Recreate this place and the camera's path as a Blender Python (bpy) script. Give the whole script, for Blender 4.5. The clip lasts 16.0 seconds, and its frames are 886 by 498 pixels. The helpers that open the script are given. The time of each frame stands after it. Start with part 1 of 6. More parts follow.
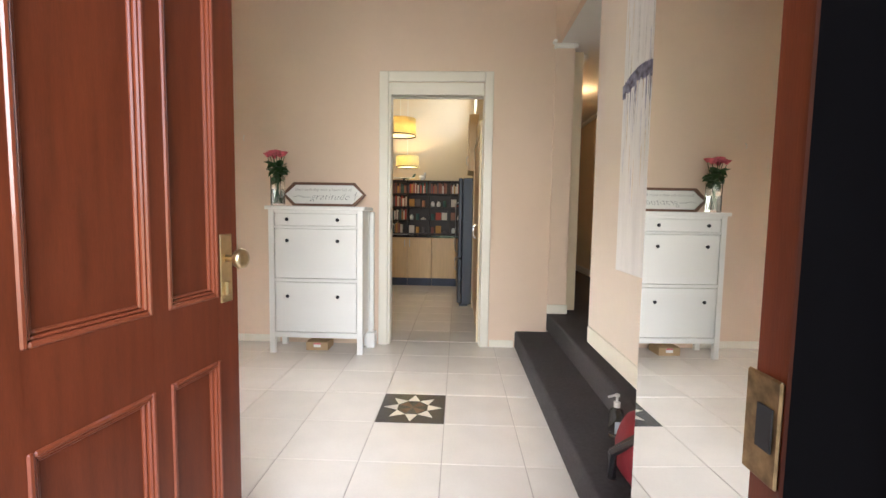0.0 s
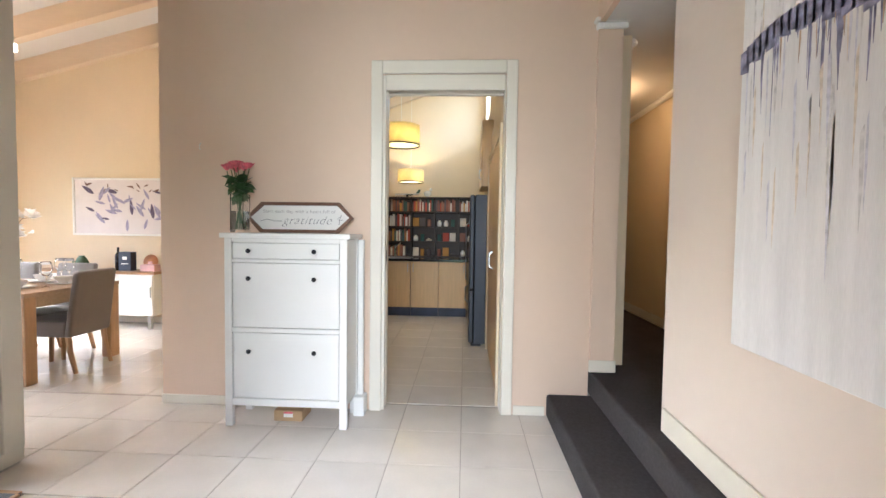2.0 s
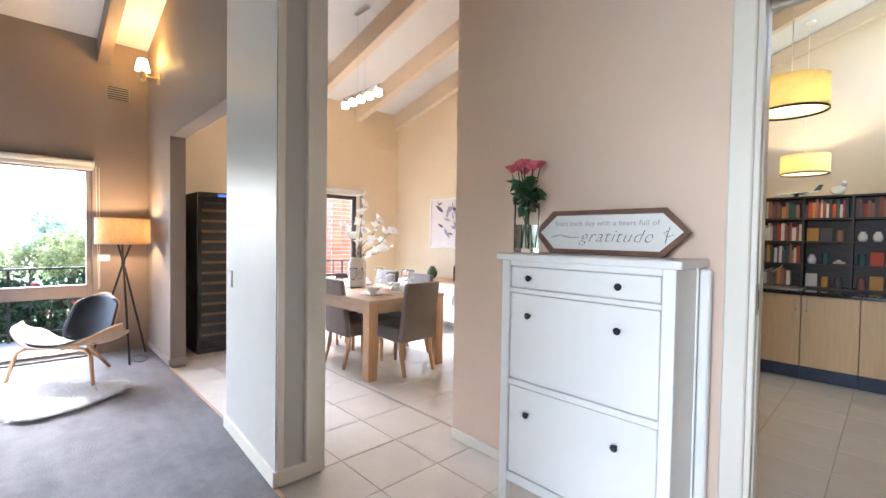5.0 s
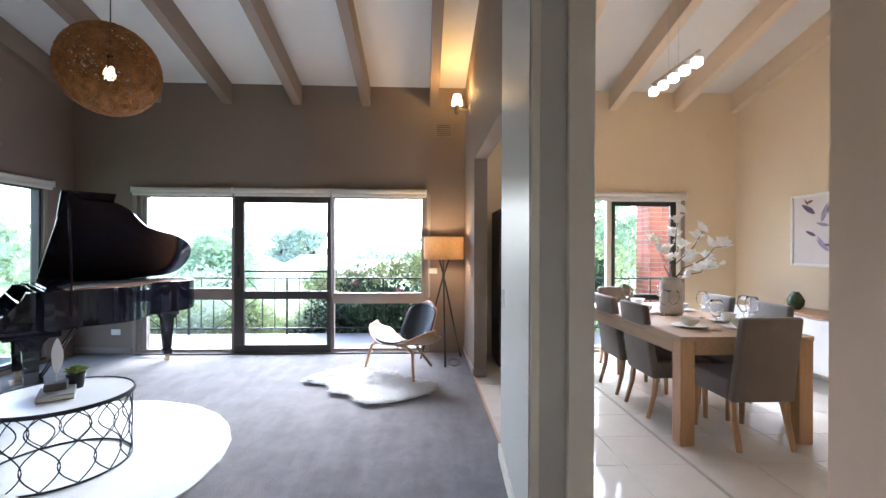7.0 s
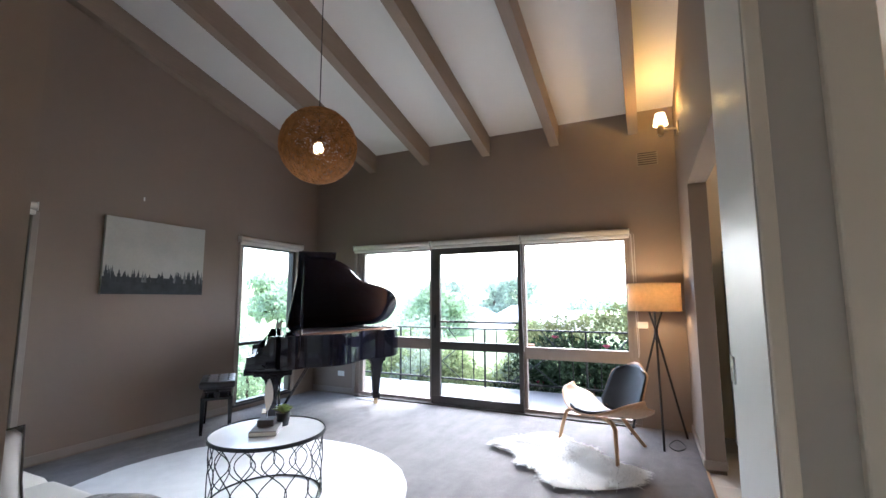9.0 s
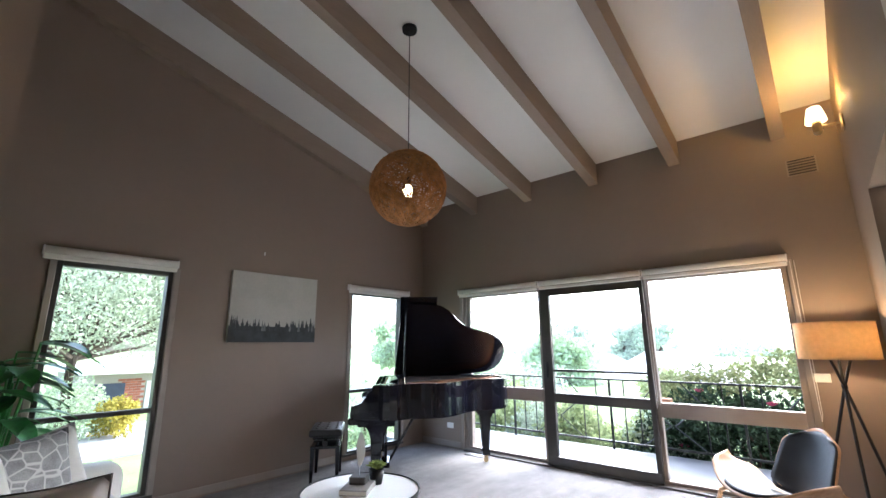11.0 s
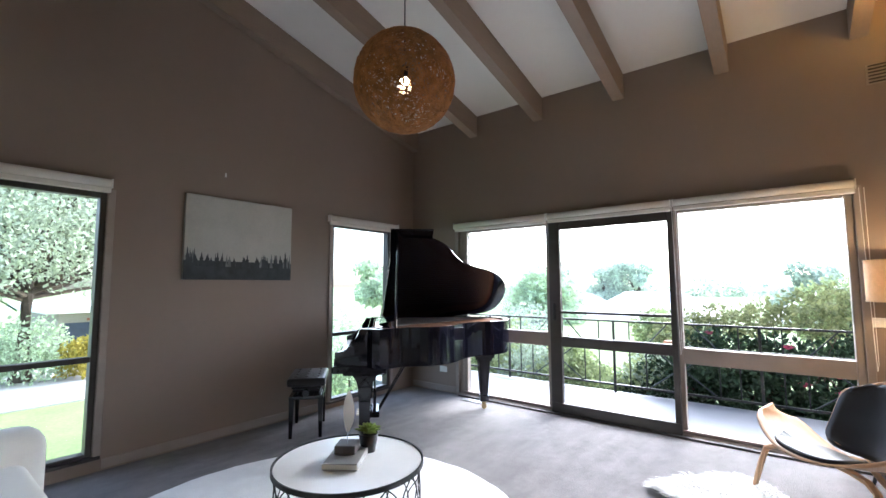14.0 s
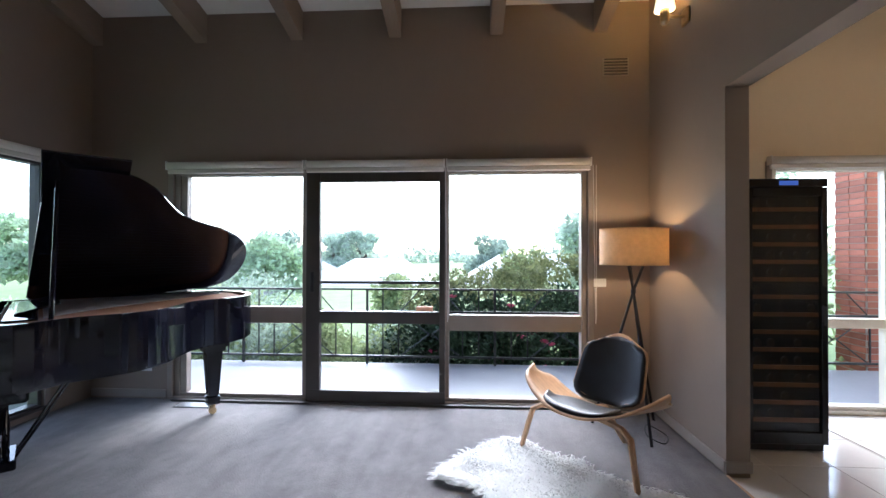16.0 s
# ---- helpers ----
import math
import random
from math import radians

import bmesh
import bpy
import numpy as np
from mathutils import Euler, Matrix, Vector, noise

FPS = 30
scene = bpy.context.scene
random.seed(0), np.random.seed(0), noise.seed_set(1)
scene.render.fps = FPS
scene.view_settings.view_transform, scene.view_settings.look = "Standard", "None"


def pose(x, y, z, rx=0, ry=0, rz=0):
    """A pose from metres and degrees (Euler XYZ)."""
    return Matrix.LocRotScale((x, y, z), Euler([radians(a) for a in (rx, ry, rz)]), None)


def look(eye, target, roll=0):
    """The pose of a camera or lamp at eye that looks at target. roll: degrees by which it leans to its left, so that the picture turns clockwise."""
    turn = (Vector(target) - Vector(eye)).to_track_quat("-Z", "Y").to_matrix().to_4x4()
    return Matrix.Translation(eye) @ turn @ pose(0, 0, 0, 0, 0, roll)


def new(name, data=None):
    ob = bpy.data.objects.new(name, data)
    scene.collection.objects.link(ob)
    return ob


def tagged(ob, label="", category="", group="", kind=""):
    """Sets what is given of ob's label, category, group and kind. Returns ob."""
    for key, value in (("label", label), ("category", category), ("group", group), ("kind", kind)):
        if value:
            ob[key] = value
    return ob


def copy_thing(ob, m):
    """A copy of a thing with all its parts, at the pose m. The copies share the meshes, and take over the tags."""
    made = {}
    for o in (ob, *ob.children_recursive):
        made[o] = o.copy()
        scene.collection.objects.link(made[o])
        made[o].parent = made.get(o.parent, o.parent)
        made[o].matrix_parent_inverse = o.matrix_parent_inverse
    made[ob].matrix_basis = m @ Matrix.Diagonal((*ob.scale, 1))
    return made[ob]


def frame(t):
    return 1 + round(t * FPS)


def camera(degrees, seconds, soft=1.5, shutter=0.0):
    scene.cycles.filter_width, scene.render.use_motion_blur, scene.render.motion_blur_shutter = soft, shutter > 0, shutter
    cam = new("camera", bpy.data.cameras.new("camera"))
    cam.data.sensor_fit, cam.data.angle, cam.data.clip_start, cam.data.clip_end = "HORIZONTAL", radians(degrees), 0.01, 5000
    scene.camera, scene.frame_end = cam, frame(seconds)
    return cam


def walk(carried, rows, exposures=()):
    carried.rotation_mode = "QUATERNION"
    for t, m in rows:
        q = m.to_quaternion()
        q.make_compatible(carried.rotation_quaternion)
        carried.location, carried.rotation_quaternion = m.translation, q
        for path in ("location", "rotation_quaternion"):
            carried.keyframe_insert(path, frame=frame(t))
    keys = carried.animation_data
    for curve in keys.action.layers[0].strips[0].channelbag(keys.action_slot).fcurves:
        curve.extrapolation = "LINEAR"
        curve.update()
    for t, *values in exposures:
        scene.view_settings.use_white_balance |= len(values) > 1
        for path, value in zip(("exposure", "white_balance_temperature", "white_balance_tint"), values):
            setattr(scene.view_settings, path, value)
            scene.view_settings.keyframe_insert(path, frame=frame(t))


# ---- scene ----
cam = camera(91.3, 16.0)
# seconds, eye, target, roll
PATH = [
    (0, (0.249, -0.08, 1.24), (0.18, 1.913, 1.089), 0.9),
    (0.5, (0.227, 0.192, 1.258), (0.155, 2.185, 1.109), 0.9),
    (1, (0.225, 0.438, 1.289), (0.151, 2.431, 1.141), 0.8),
    (1.5, (0.212, 0.656, 1.321), (0.132, 2.65, 1.194), 0.8),
    (2, (0.192, 0.844, 1.344), (0.091, 2.839, 1.259), 0.8),
    (2.5, (0.223, 1.013, 1.359), (0.025, 3.003, 1.306), 0.7),
    (3, (0.253, 1.174, 1.371), (-0.108, 3.141, 1.325), 0.8),
    (3.5, (0.238, 1.338, 1.384), (-0.321, 3.258, 1.336), 0.8),
    (4, (0.171, 1.546, 1.378), (-0.669, 3.361, 1.333), 0.9),
    (4.5, (0.115, 1.726, 1.391), (-1.015, 3.374, 1.343), 0.9),
    (5, (-0.013, 1.879, 1.385), (-1.455, 3.264, 1.332), 0.9),
    (7.5, (-0.562, 2.513, 1.391), (-2.549, 2.29, 1.436), -0.0),
    (8, (-0.701, 2.603, 1.361), (-2.636, 2.108, 1.464), -0.1),
    (8.5, (-0.81, 2.585, 1.367), (-2.684, 1.904, 1.523), -0.1),
    (9, (-0.903, 2.564, 1.383), (-2.702, 1.721, 1.613), -0.1),
    (9.5, (-0.968, 2.521, 1.368), (-2.695, 1.559, 1.674), -0.3),
    (10, (-1.081, 2.569, 1.374), (-2.711, 1.47, 1.741), -0.4),
    (12.5, (-1.364, 2.414, 1.384), (-2.777, 1.066, 1.817), -0.4),
    (13, (-1.432, 2.241, 1.368), (-2.872, 0.898, 1.718), -0.3),
    (13.5, (-1.573, 2.143, 1.377), (-3.059, 0.828, 1.636), -0.3),
    (14, (-1.7, 1.962, 1.38), (-3.265, 0.729, 1.547), -0.2),
    (14.5, (-1.828, 1.811, 1.363), (-3.499, 0.717, 1.476), -0.1),
    (15, (-2.006, 1.64, 1.349), (-3.82, 0.8, 1.417), 0.0),
    (15.5, (-2.186, 1.48, 1.378), (-4.112, 0.941, 1.407), 0.1),
    (16, (-2.381, 1.368, 1.354), (-4.378, 1.252, 1.37), 0.1),
]
walk(cam, [(t, look(eye, target, roll)) for t, eye, target, roll in PATH],
     exposures=[(0.0, 1.05, 6050, 10), (1.4, 1.2, 5700, 9), (3.0, 1.22, 5500, 9), (4.2, 1.32, 5450, 10), (5.2, 1.2, 5150, 9), (7.3, 0.4, 5100, 8), (9.0, 0.38, 5270, 8), (12.5, 0.52, 5430, 8), (14.0, 0.2, 5380, 8), (16.0, -0.42, 5150, 8)])

# ---- light ----
world = bpy.data.worlds.new("sky")
scene.world = world
world.use_nodes = True
wn = world.node_tree
sky = wn.nodes.new("ShaderNodeTexSky")
sky.sky_type, sky.sun_disc = "NISHITA", False
sky.sun_elevation, sky.sun_rotation, sky.dust_density = radians(38), radians(272), 4.0
hsv = wn.nodes.new("ShaderNodeHueSaturation")
hsv.inputs["Saturation"].default_value = 0.7
wn.links.new(sky.outputs[0], hsv.inputs["Color"])
wn.links.new(hsv.outputs[0], wn.nodes["Background"].inputs[0])
wn.nodes["Background"].inputs[1].default_value = SKY = 1.0

sun = new("sun", bpy.data.lights.new("sun", "SUN"))
sun.data.energy, sun.data.angle, sun.data.color = 2.6, radians(70), (1.0, 0.97, 0.93)
sun.matrix_world = look((-14, 0.5, 11), (0, 0, 0))


def bulb(name, x, y, z, watts, color=(1.0, 0.72, 0.42), size=0.03):
    lamp = new(name, bpy.data.lights.new(name, "POINT"))
    lamp.data.energy, lamp.data.color, lamp.data.shadow_soft_size = watts, color, size
    lamp.location = (x, y, z)
    return lamp


def opening(name, m, w, h, watts):
    """The sky's light in an opening."""
    lamp = new(name, bpy.data.lights.new(name, "AREA"))
    lamp.data.shape, lamp.data.size, lamp.data.size_y, lamp.data.energy, lamp.data.color = "RECTANGLE", w, h, watts, (1.0, 0.97, 0.93)
    lamp.matrix_world = m
    return lamp


opening("front_door_sky", look((0.25, -1.9, 1.9), (-0.35, 2.6, 0.1)), 1.7, 1.5, 105)
opening("clerestory_sky", look((0.60, 7.3, 3.36), (-1.0, 7.6, 2.2)), 1.1, 0.7, 6)
SCX = -5.55
bulb("floor_lamp_light", -5.76, 2.625, 1.42, 17, (1.0, 0.62, 0.28))
bulb("sconce_light", SCX, 2.77, 3.22, 12, (1.0, 0.52, 0.12))
bulb("pendant_light", -3.605, 0.16, 2.605, 18, (1.0, 0.64, 0.30))
bulb("hall_light", 1.68, 5.40, 2.66, 3.5, (1.0, 0.62, 0.3), 0.05)
bulb("kitchen_light", -0.53, 5.64, 2.36, 10, (1.0, 0.78, 0.46))
bulb("kitchen_light", -0.685, 7.75, 2.19, 8, (1.0, 0.78, 0.46))
for i in range(5):
    bulb("dining_light", -4.66 + 0.17 * i, 4.665, 2.90, 3.4, (1.0, 0.62, 0.3))

# ---- materials ----


def mat(name, color, rough=0.6, metal=0.0, var=0.08, scale=6.0, fine=0.0, bump=0.0, bscale=200.0, spec=0.5, stretch=None, coat=0.0, sheen=0.0, rand=0.0):
    """A surface with colour variation at two scales and a fine relief."""
    m = bpy.data.materials.new(name)
    m.use_nodes = True
    nt, p = m.node_tree, m.node_tree.nodes["Principled BSDF"]
    p.inputs["Roughness"].default_value, p.inputs["Metallic"].default_value = rough, metal
    p.inputs["Specular IOR Level"].default_value, p.inputs["Coat Weight"].default_value = spec, coat
    p.inputs["Sheen Weight"].default_value = sheen
    tc, mp = nt.nodes.new("ShaderNodeTexCoord"), nt.nodes.new("ShaderNodeMapping")
    nt.links.new(tc.outputs["Object"], mp.inputs[0])
    if stretch:
        mp.inputs["Scale"].default_value = stretch
    n1, n2 = nt.nodes.new("ShaderNodeTexNoise"), nt.nodes.new("ShaderNodeTexNoise")
    n1.inputs["Scale"].default_value, n1.inputs["Detail"].default_value = scale, 4
    n2.inputs["Scale"].default_value, n2.inputs["Detail"].default_value = scale * 14, 3
    ad, mr, mx = nt.nodes.new("ShaderNodeMath"), nt.nodes.new("ShaderNodeMapRange"), nt.nodes.new("ShaderNodeMix")
    for n in (n1, n2):
        nt.links.new(mp.outputs[0], n.inputs["Vector"])
    ad.operation = "MULTIPLY_ADD"
    nt.links.new(n2.outputs["Fac"], ad.inputs[0])
    ad.inputs[1].default_value = fine
    nt.links.new(n1.outputs["Fac"], ad.inputs[2])
    mr.inputs["From Min"].default_value, mr.inputs["From Max"].default_value = 0.3 + fine * 0.3, 0.7 + fine * 0.7
    nt.links.new(ad.outputs[0], mr.inputs["Value"])
    mx.data_type = "RGBA"
    mx.inputs["A"].default_value = (*[max(0, c * (1 - var)) for c in color], 1)
    mx.inputs["B"].default_value = (*[min(1, c * (1 + var)) for c in color], 1)
    nt.links.new(mr.outputs[0], mx.inputs["Factor"])
    col = mx.outputs["Result"]
    if rand:
        oi, hs, r2 = nt.nodes.new("ShaderNodeObjectInfo"), nt.nodes.new("ShaderNodeHueSaturation"), nt.nodes.new("ShaderNodeMapRange")
        r2.inputs["To Min"].default_value, r2.inputs["To Max"].default_value = 1 - rand, 1 + rand
        nt.links.new(oi.outputs["Random"], r2.inputs["Value"])
        nt.links.new(r2.outputs[0], hs.inputs["Value"])
        nt.links.new(col, hs.inputs["Color"])
        col = hs.outputs[0]
    nt.links.new(col, p.inputs["Base Color"])
    if bump:
        b, n3 = nt.nodes.new("ShaderNodeBump"), nt.nodes.new("ShaderNodeTexNoise")
        n3.inputs["Scale"].default_value, n3.inputs["Detail"].default_value = bscale, 3
        nt.links.new(mp.outputs[0], n3.inputs["Vector"])
        b.inputs["Strength"].default_value, b.inputs["Distance"].default_value = bump, 0.004
        nt.links.new(n3.outputs["Fac"], b.inputs["Height"])
        nt.links.new(b.outputs[0], p.inputs["Normal"])
    return m


def glow(name, color, strength, base=None):
    m = mat(name, base or color, 0.5)
    p = m.node_tree.nodes["Principled BSDF"]
    p.inputs["Emission Color"].default_value, p.inputs["Emission Strength"].default_value = (*color, 1), strength
    return m


def glassy(name, color=(1, 1, 1), rough=0.0, ior=1.45):
    m = mat(name, color, rough, var=0.0)
    p = m.node_tree.nodes["Principled BSDF"]
    p.inputs["Transmission Weight"].default_value, p.inputs["IOR"].default_value = 1.0, ior
    return m


def cloth_through(name, color, share=0.5, **kw):
    """Cloth that lets part of the light through."""
    m = mat(name, color, 0.9, **kw)
    nt = m.node_tree
    p, out = nt.nodes["Principled BSDF"], nt.nodes["Material Output"]
    tr, mx = nt.nodes.new("ShaderNodeBsdfTranslucent"), nt.nodes.new("ShaderNodeMixShader")
    nt.links.new(p.inputs["Base Color"].links[0].from_socket, tr.inputs[0])
    mx.inputs[0].default_value = share
    nt.links.new(p.outputs[0], mx.inputs[1])
    nt.links.new(tr.outputs[0], mx.inputs[2])
    nt.links.new(mx.outputs[0], out.inputs[0])
    return m


PEACH = mat("peach_wall_paint", (0.74, 0.57, 0.43), 0.75, var=0.03, scale=1.5, fine=0.3, bump=0.08, bscale=260)
# Peach made paler and cooler: daylight on wall_right is put into the colour.
PALEP = mat("daylit_peach_paint", (0.75, 0.655, 0.565), 0.7, var=0.03, scale=1.5, fine=0.3, bump=0.08, bscale=260)
CREAM = mat("cream_wall_paint", (0.76, 0.63, 0.44), 0.75, var=0.03, scale=1.5, fine=0.3, bump=0.08, bscale=260)
TAUPE = mat("taupe_wall_paint", (0.25, 0.193, 0.152), 0.65, var=0.04, scale=1.2, fine=0.3, bump=0.1, bscale=240)
# Cream paint greyed: the daylight on the end wall sits in this colour.
PALE = mat("daylit_cream_paint", (0.53, 0.51, 0.46), 0.42, var=0.03, scale=2, fine=0.2, bump=0.06, bscale=200, spec=0.35)
WHITE = mat("white_paint", (0.84, 0.82, 0.77), 0.45, var=0.02, scale=3, fine=0.2, bump=0.03)
TRIM = mat("cream_gloss_trim", (0.78, 0.73, 0.62), 0.35, var=0.03, scale=3, fine=0.2)
CEIL = mat("ceiling_white", (0.74, 0.72, 0.68), 0.85, var=0.03, scale=1.5, fine=0.2, bump=0.05)
BEAM = mat("taupe_beam_paint", (0.27, 0.205, 0.155), 0.6, var=0.1, scale=2, fine=0.6, bump=0.15, bscale=40, stretch=(0.2, 3, 3))
BEAMC = mat("cream_beam_paint", (0.72, 0.58, 0.42), 0.6, var=0.06, scale=2, fine=0.5, bump=0.1, bscale=40, stretch=(0.2, 3, 3))
TILE = mat("cream_porcelain", (0.73, 0.68, 0.61), 0.1, var=0.05, scale=5, fine=0.4, rand=0.035, spec=0.5)
GROUT = mat("grout", (0.42, 0.37, 0.32), 0.9, var=0.1, scale=20)
CARPET = mat("grey_carpet", (0.135, 0.124, 0.124), 1.0, var=0.3, scale=16, fine=2.6, bump=1.0, bscale=95, spec=0.1, sheen=0.2)
def pile(m):
    """Vacuum streaks and foot marks pressed into carpet pile."""
    nt, p = m.node_tree, m.node_tree.nodes["Principled BSDF"]
    tc, mp, n, w, ad = [nt.nodes.new(k) for k in ("ShaderNodeTexCoord", "ShaderNodeMapping", "ShaderNodeTexNoise", "ShaderNodeTexNoise", "ShaderNodeMath")]
    mp.inputs["Rotation"].default_value, mp.inputs["Scale"].default_value = (0, 0, radians(25)), (1.6, 9.0, 1.0)
    n.inputs["Scale"].default_value, n.inputs["Detail"].default_value = 1.0, 5
    w.inputs["Scale"].default_value, w.inputs["Detail"].default_value = 5.0, 8
    hs, mr = nt.nodes.new("ShaderNodeHueSaturation"), nt.nodes.new("ShaderNodeMapRange")
    nt.links.new(tc.outputs["Object"], mp.inputs[0])
    nt.links.new(mp.outputs[0], n.inputs["Vector"])
    nt.links.new(tc.outputs["Object"], w.inputs["Vector"])
    ad.operation = "ADD"
    nt.links.new(n.outputs["Fac"], ad.inputs[0])
    nt.links.new(w.outputs["Fac"], ad.inputs[1])
    mr.inputs["From Min"].default_value, mr.inputs["From Max"].default_value = 0.75, 1.25
    mr.inputs["To Min"].default_value, mr.inputs["To Max"].default_value = 0.8, 1.2
    nt.links.new(ad.outputs[0], mr.inputs["Value"])
    nt.links.new(mr.outputs[0], hs.inputs["Value"])
    src = p.inputs["Base Color"].links[0].from_socket
    nt.links.new(src, hs.inputs["Color"])
    nt.links.new(hs.outputs[0], p.inputs["Base Color"])
    return m


pile(CARPET)
STAIRC = mat("charcoal_carpet", (0.075, 0.068, 0.068), 1.0, var=0.2, scale=4, fine=1.6, bump=1.0, bscale=420, spec=0.1)
DOORW = mat("red_brown_timber", (0.095, 0.0195, 0.0068), 0.42, var=0.25, scale=5, fine=0.5, stretch=(8, 8, 0.7), bump=0.05, bscale=60, coat=0.06, spec=0.22)
DOORM = mat("polished_red_timber", (0.15, 0.034, 0.014), 0.3, var=0.2, scale=5, fine=0.5, stretch=(8, 8, 0.7), coat=0.2, spec=0.4)
BRASS = mat("aged_brass", (0.55, 0.42, 0.24), 0.28, 1.0, var=0.12, scale=30)
STEEL = mat("steel", (0.55, 0.56, 0.58), 0.3, 1.0, var=0.05, scale=20)
CHROME = mat("chrome", (0.75, 0.75, 0.76), 0.1, 1.0, var=0.02)
FRIDGE = mat("brushed_dark_steel", (0.06, 0.066, 0.08), 0.5, 0.5, var=0.08, scale=10, stretch=(1, 1, 8))
BLACK = mat("black_lacquer", (0.006, 0.006, 0.011), 0.05, var=0.1, spec=0.4)
BLACKM = mat("black_metal", (0.02, 0.02, 0.022), 0.45, 0.4, var=0.15, scale=20)
IRON = mat("black_railing_paint", (0.015, 0.017, 0.018), 0.4, var=0.1)
DARKF = mat("dark_bronze_frame", (0.055, 0.047, 0.042), 0.4, 0.2, var=0.1, scale=8)
TAUPEF = mat("taupe_window_frame", (0.3, 0.25, 0.21), 0.45, var=0.06, scale=8)
GOLD = mat("gold_iron_plate", (0.13, 0.055, 0.02), 0.7, 0.0, spec=0.15, var=0.15, scale=12)
SOUND = mat("spruce_board", (0.24, 0.09, 0.03), 0.75, spec=0.15, var=0.15, scale=6, stretch=(8, 0.6, 1))
IVORY = mat("ivory_keys", (0.8, 0.78, 0.7), 0.2, var=0.02)
OAK = mat("limed_oak", (0.4, 0.27, 0.165), 0.5, var=0.16, scale=4, fine=0.6, stretch=(0.8, 9, 9), bump=0.12, bscale=70)
OAKL = mat("oak_leg", (0.44, 0.26, 0.13), 0.45, var=0.14, scale=5, fine=0.4, stretch=(9, 9, 0.8))
# Walnut colour lightened to hold the window's reflection on the shell chair.
PLY = mat("walnut_plywood", (0.46, 0.27, 0.14), 0.3, var=0.18, scale=5, fine=0.4, stretch=(0.8, 8, 8))
MAPLE = mat("maple_veneer", (0.66, 0.45, 0.23), 0.4, var=0.08, scale=4, fine=0.3, stretch=(9, 9, 0.7))
STONE = mat("black_granite", (0.015, 0.015, 0.017), 0.12, var=0.5, scale=60)
SHELFW = mat("black_brown_shelf", (0.045, 0.028, 0.02), 0.5, var=0.2, scale=5, stretch=(1, 1, 8))
LEATHER = mat("black_leather", (0.018, 0.018, 0.02), 0.38, var=0.2, scale=8, bump=0.35, bscale=180)
FABRIC = mat("taupe_upholstery", (0.165, 0.13, 0.11), 0.95, var=0.12, scale=5, fine=0.8, bump=0.4, bscale=500, sheen=0.3)
FABRICG = mat("grey_upholstery", (0.2, 0.19, 0.185), 0.95, var=0.12, scale=5, fine=0.8, bump=0.4, bscale=500, sheen=0.3)
FUR = cloth_through("white_fur", (0.92, 0.91, 0.89), 0.35, var=0.03, scale=8)
RUG = mat("white_wool_rug", (0.74, 0.74, 0.73), 1.0, var=0.12, scale=9, fine=1.2, bump=1.0, bscale=110, sheen=0.2)
SOFA = mat("white_leather_sofa", (0.72, 0.7, 0.65), 0.5, var=0.05, scale=4, fine=0.3, bump=0.15, bscale=90)
CERAM = mat("white_ceramic", (0.8, 0.79, 0.76), 0.15, var=0.02)
VASEM = mat("weathered_stoneware", (0.6, 0.56, 0.52), 0.7, var=0.3, scale=9, fine=0.7, bump=0.3, bscale=50)
GREENC = mat("green_glaze", (0.06, 0.11, 0.06), 0.2, var=0.4, scale=20)
PETALW = cloth_through("white_petal", (0.92, 0.91, 0.88), 0.4, var=0.04, scale=20)
PETALP = mat("pink_petal", (0.66, 0.13, 0.17), 0.6, var=0.3, scale=40)
LEAF = mat("rose_leaf", (0.035, 0.085, 0.025), 0.45, var=0.35, scale=25)
PALM = mat("dark_palm_leaf", (0.04, 0.17, 0.035), 0.35, var=0.4, scale=6, stretch=(3, 3, 3))
TWIG = mat("brown_twig", (0.12, 0.075, 0.045), 0.8, var=0.2, scale=20)
BARK = mat("bark", (0.12, 0.09, 0.07), 0.9, var=0.3, scale=8, bump=0.8, bscale=30)
GLASS = glassy("clear_glass")
THING = glassy("thin_glass", (1, 1, 1), 0.0, 1.2)
VGLASS = glassy("vase_glass", (0.97, 0.99, 0.98), 0.0, 1.3)
PANE = glassy("window_glass", (1, 1, 1), 0.0, 1.02)
WATER = glassy("bottle_gel", (0.9, 0.95, 0.97), 0.05, 1.35)
MIRROR = mat("mirror_silver", (0.9, 0.9, 0.88), 0.0, 1.0, var=0.0)
MARBLE = mat("white_marble_top", (0.84, 0.84, 0.83), 0.3, var=0.05, scale=4)
CONCRETE = mat("pale_concrete", (0.2, 0.205, 0.225), 0.5, var=0.08, scale=2, fine=0.5)
BRICK = mat("red_brick", (0.36, 0.13, 0.085), 0.85, var=0.2, scale=12, fine=0.6, bump=0.6, bscale=80, rand=0.25)
MORTAR = mat("mortar", (0.4, 0.36, 0.32), 0.9, var=0.1, scale=30)
GRASS = mat("grass", (0.16, 0.22, 0.07), 0.9, var=0.3, scale=1.5, fine=1.0)
ROADM = mat("concrete_drive", (0.4, 0.39, 0.37), 0.8, var=0.1, scale=1)
ROOFM = mat("pale_roof", (0.62, 0.6, 0.6), 0.6, var=0.1, scale=2)
FRAMEB = mat("matt_black_frame_paint", (0.003, 0.003, 0.004), 0.8, var=0.2, scale=6, spec=0.05)
NAVY = mat("navy_panel", (0.03, 0.04, 0.07), 0.5, var=0.2)
CARD = mat("brown_cardboard", (0.45, 0.3, 0.16), 0.8, var=0.06, scale=10)
REDB = mat("red_nylon", (0.25, 0.012, 0.025), 0.6, var=0.2, scale=10, bump=0.3, bscale=60)
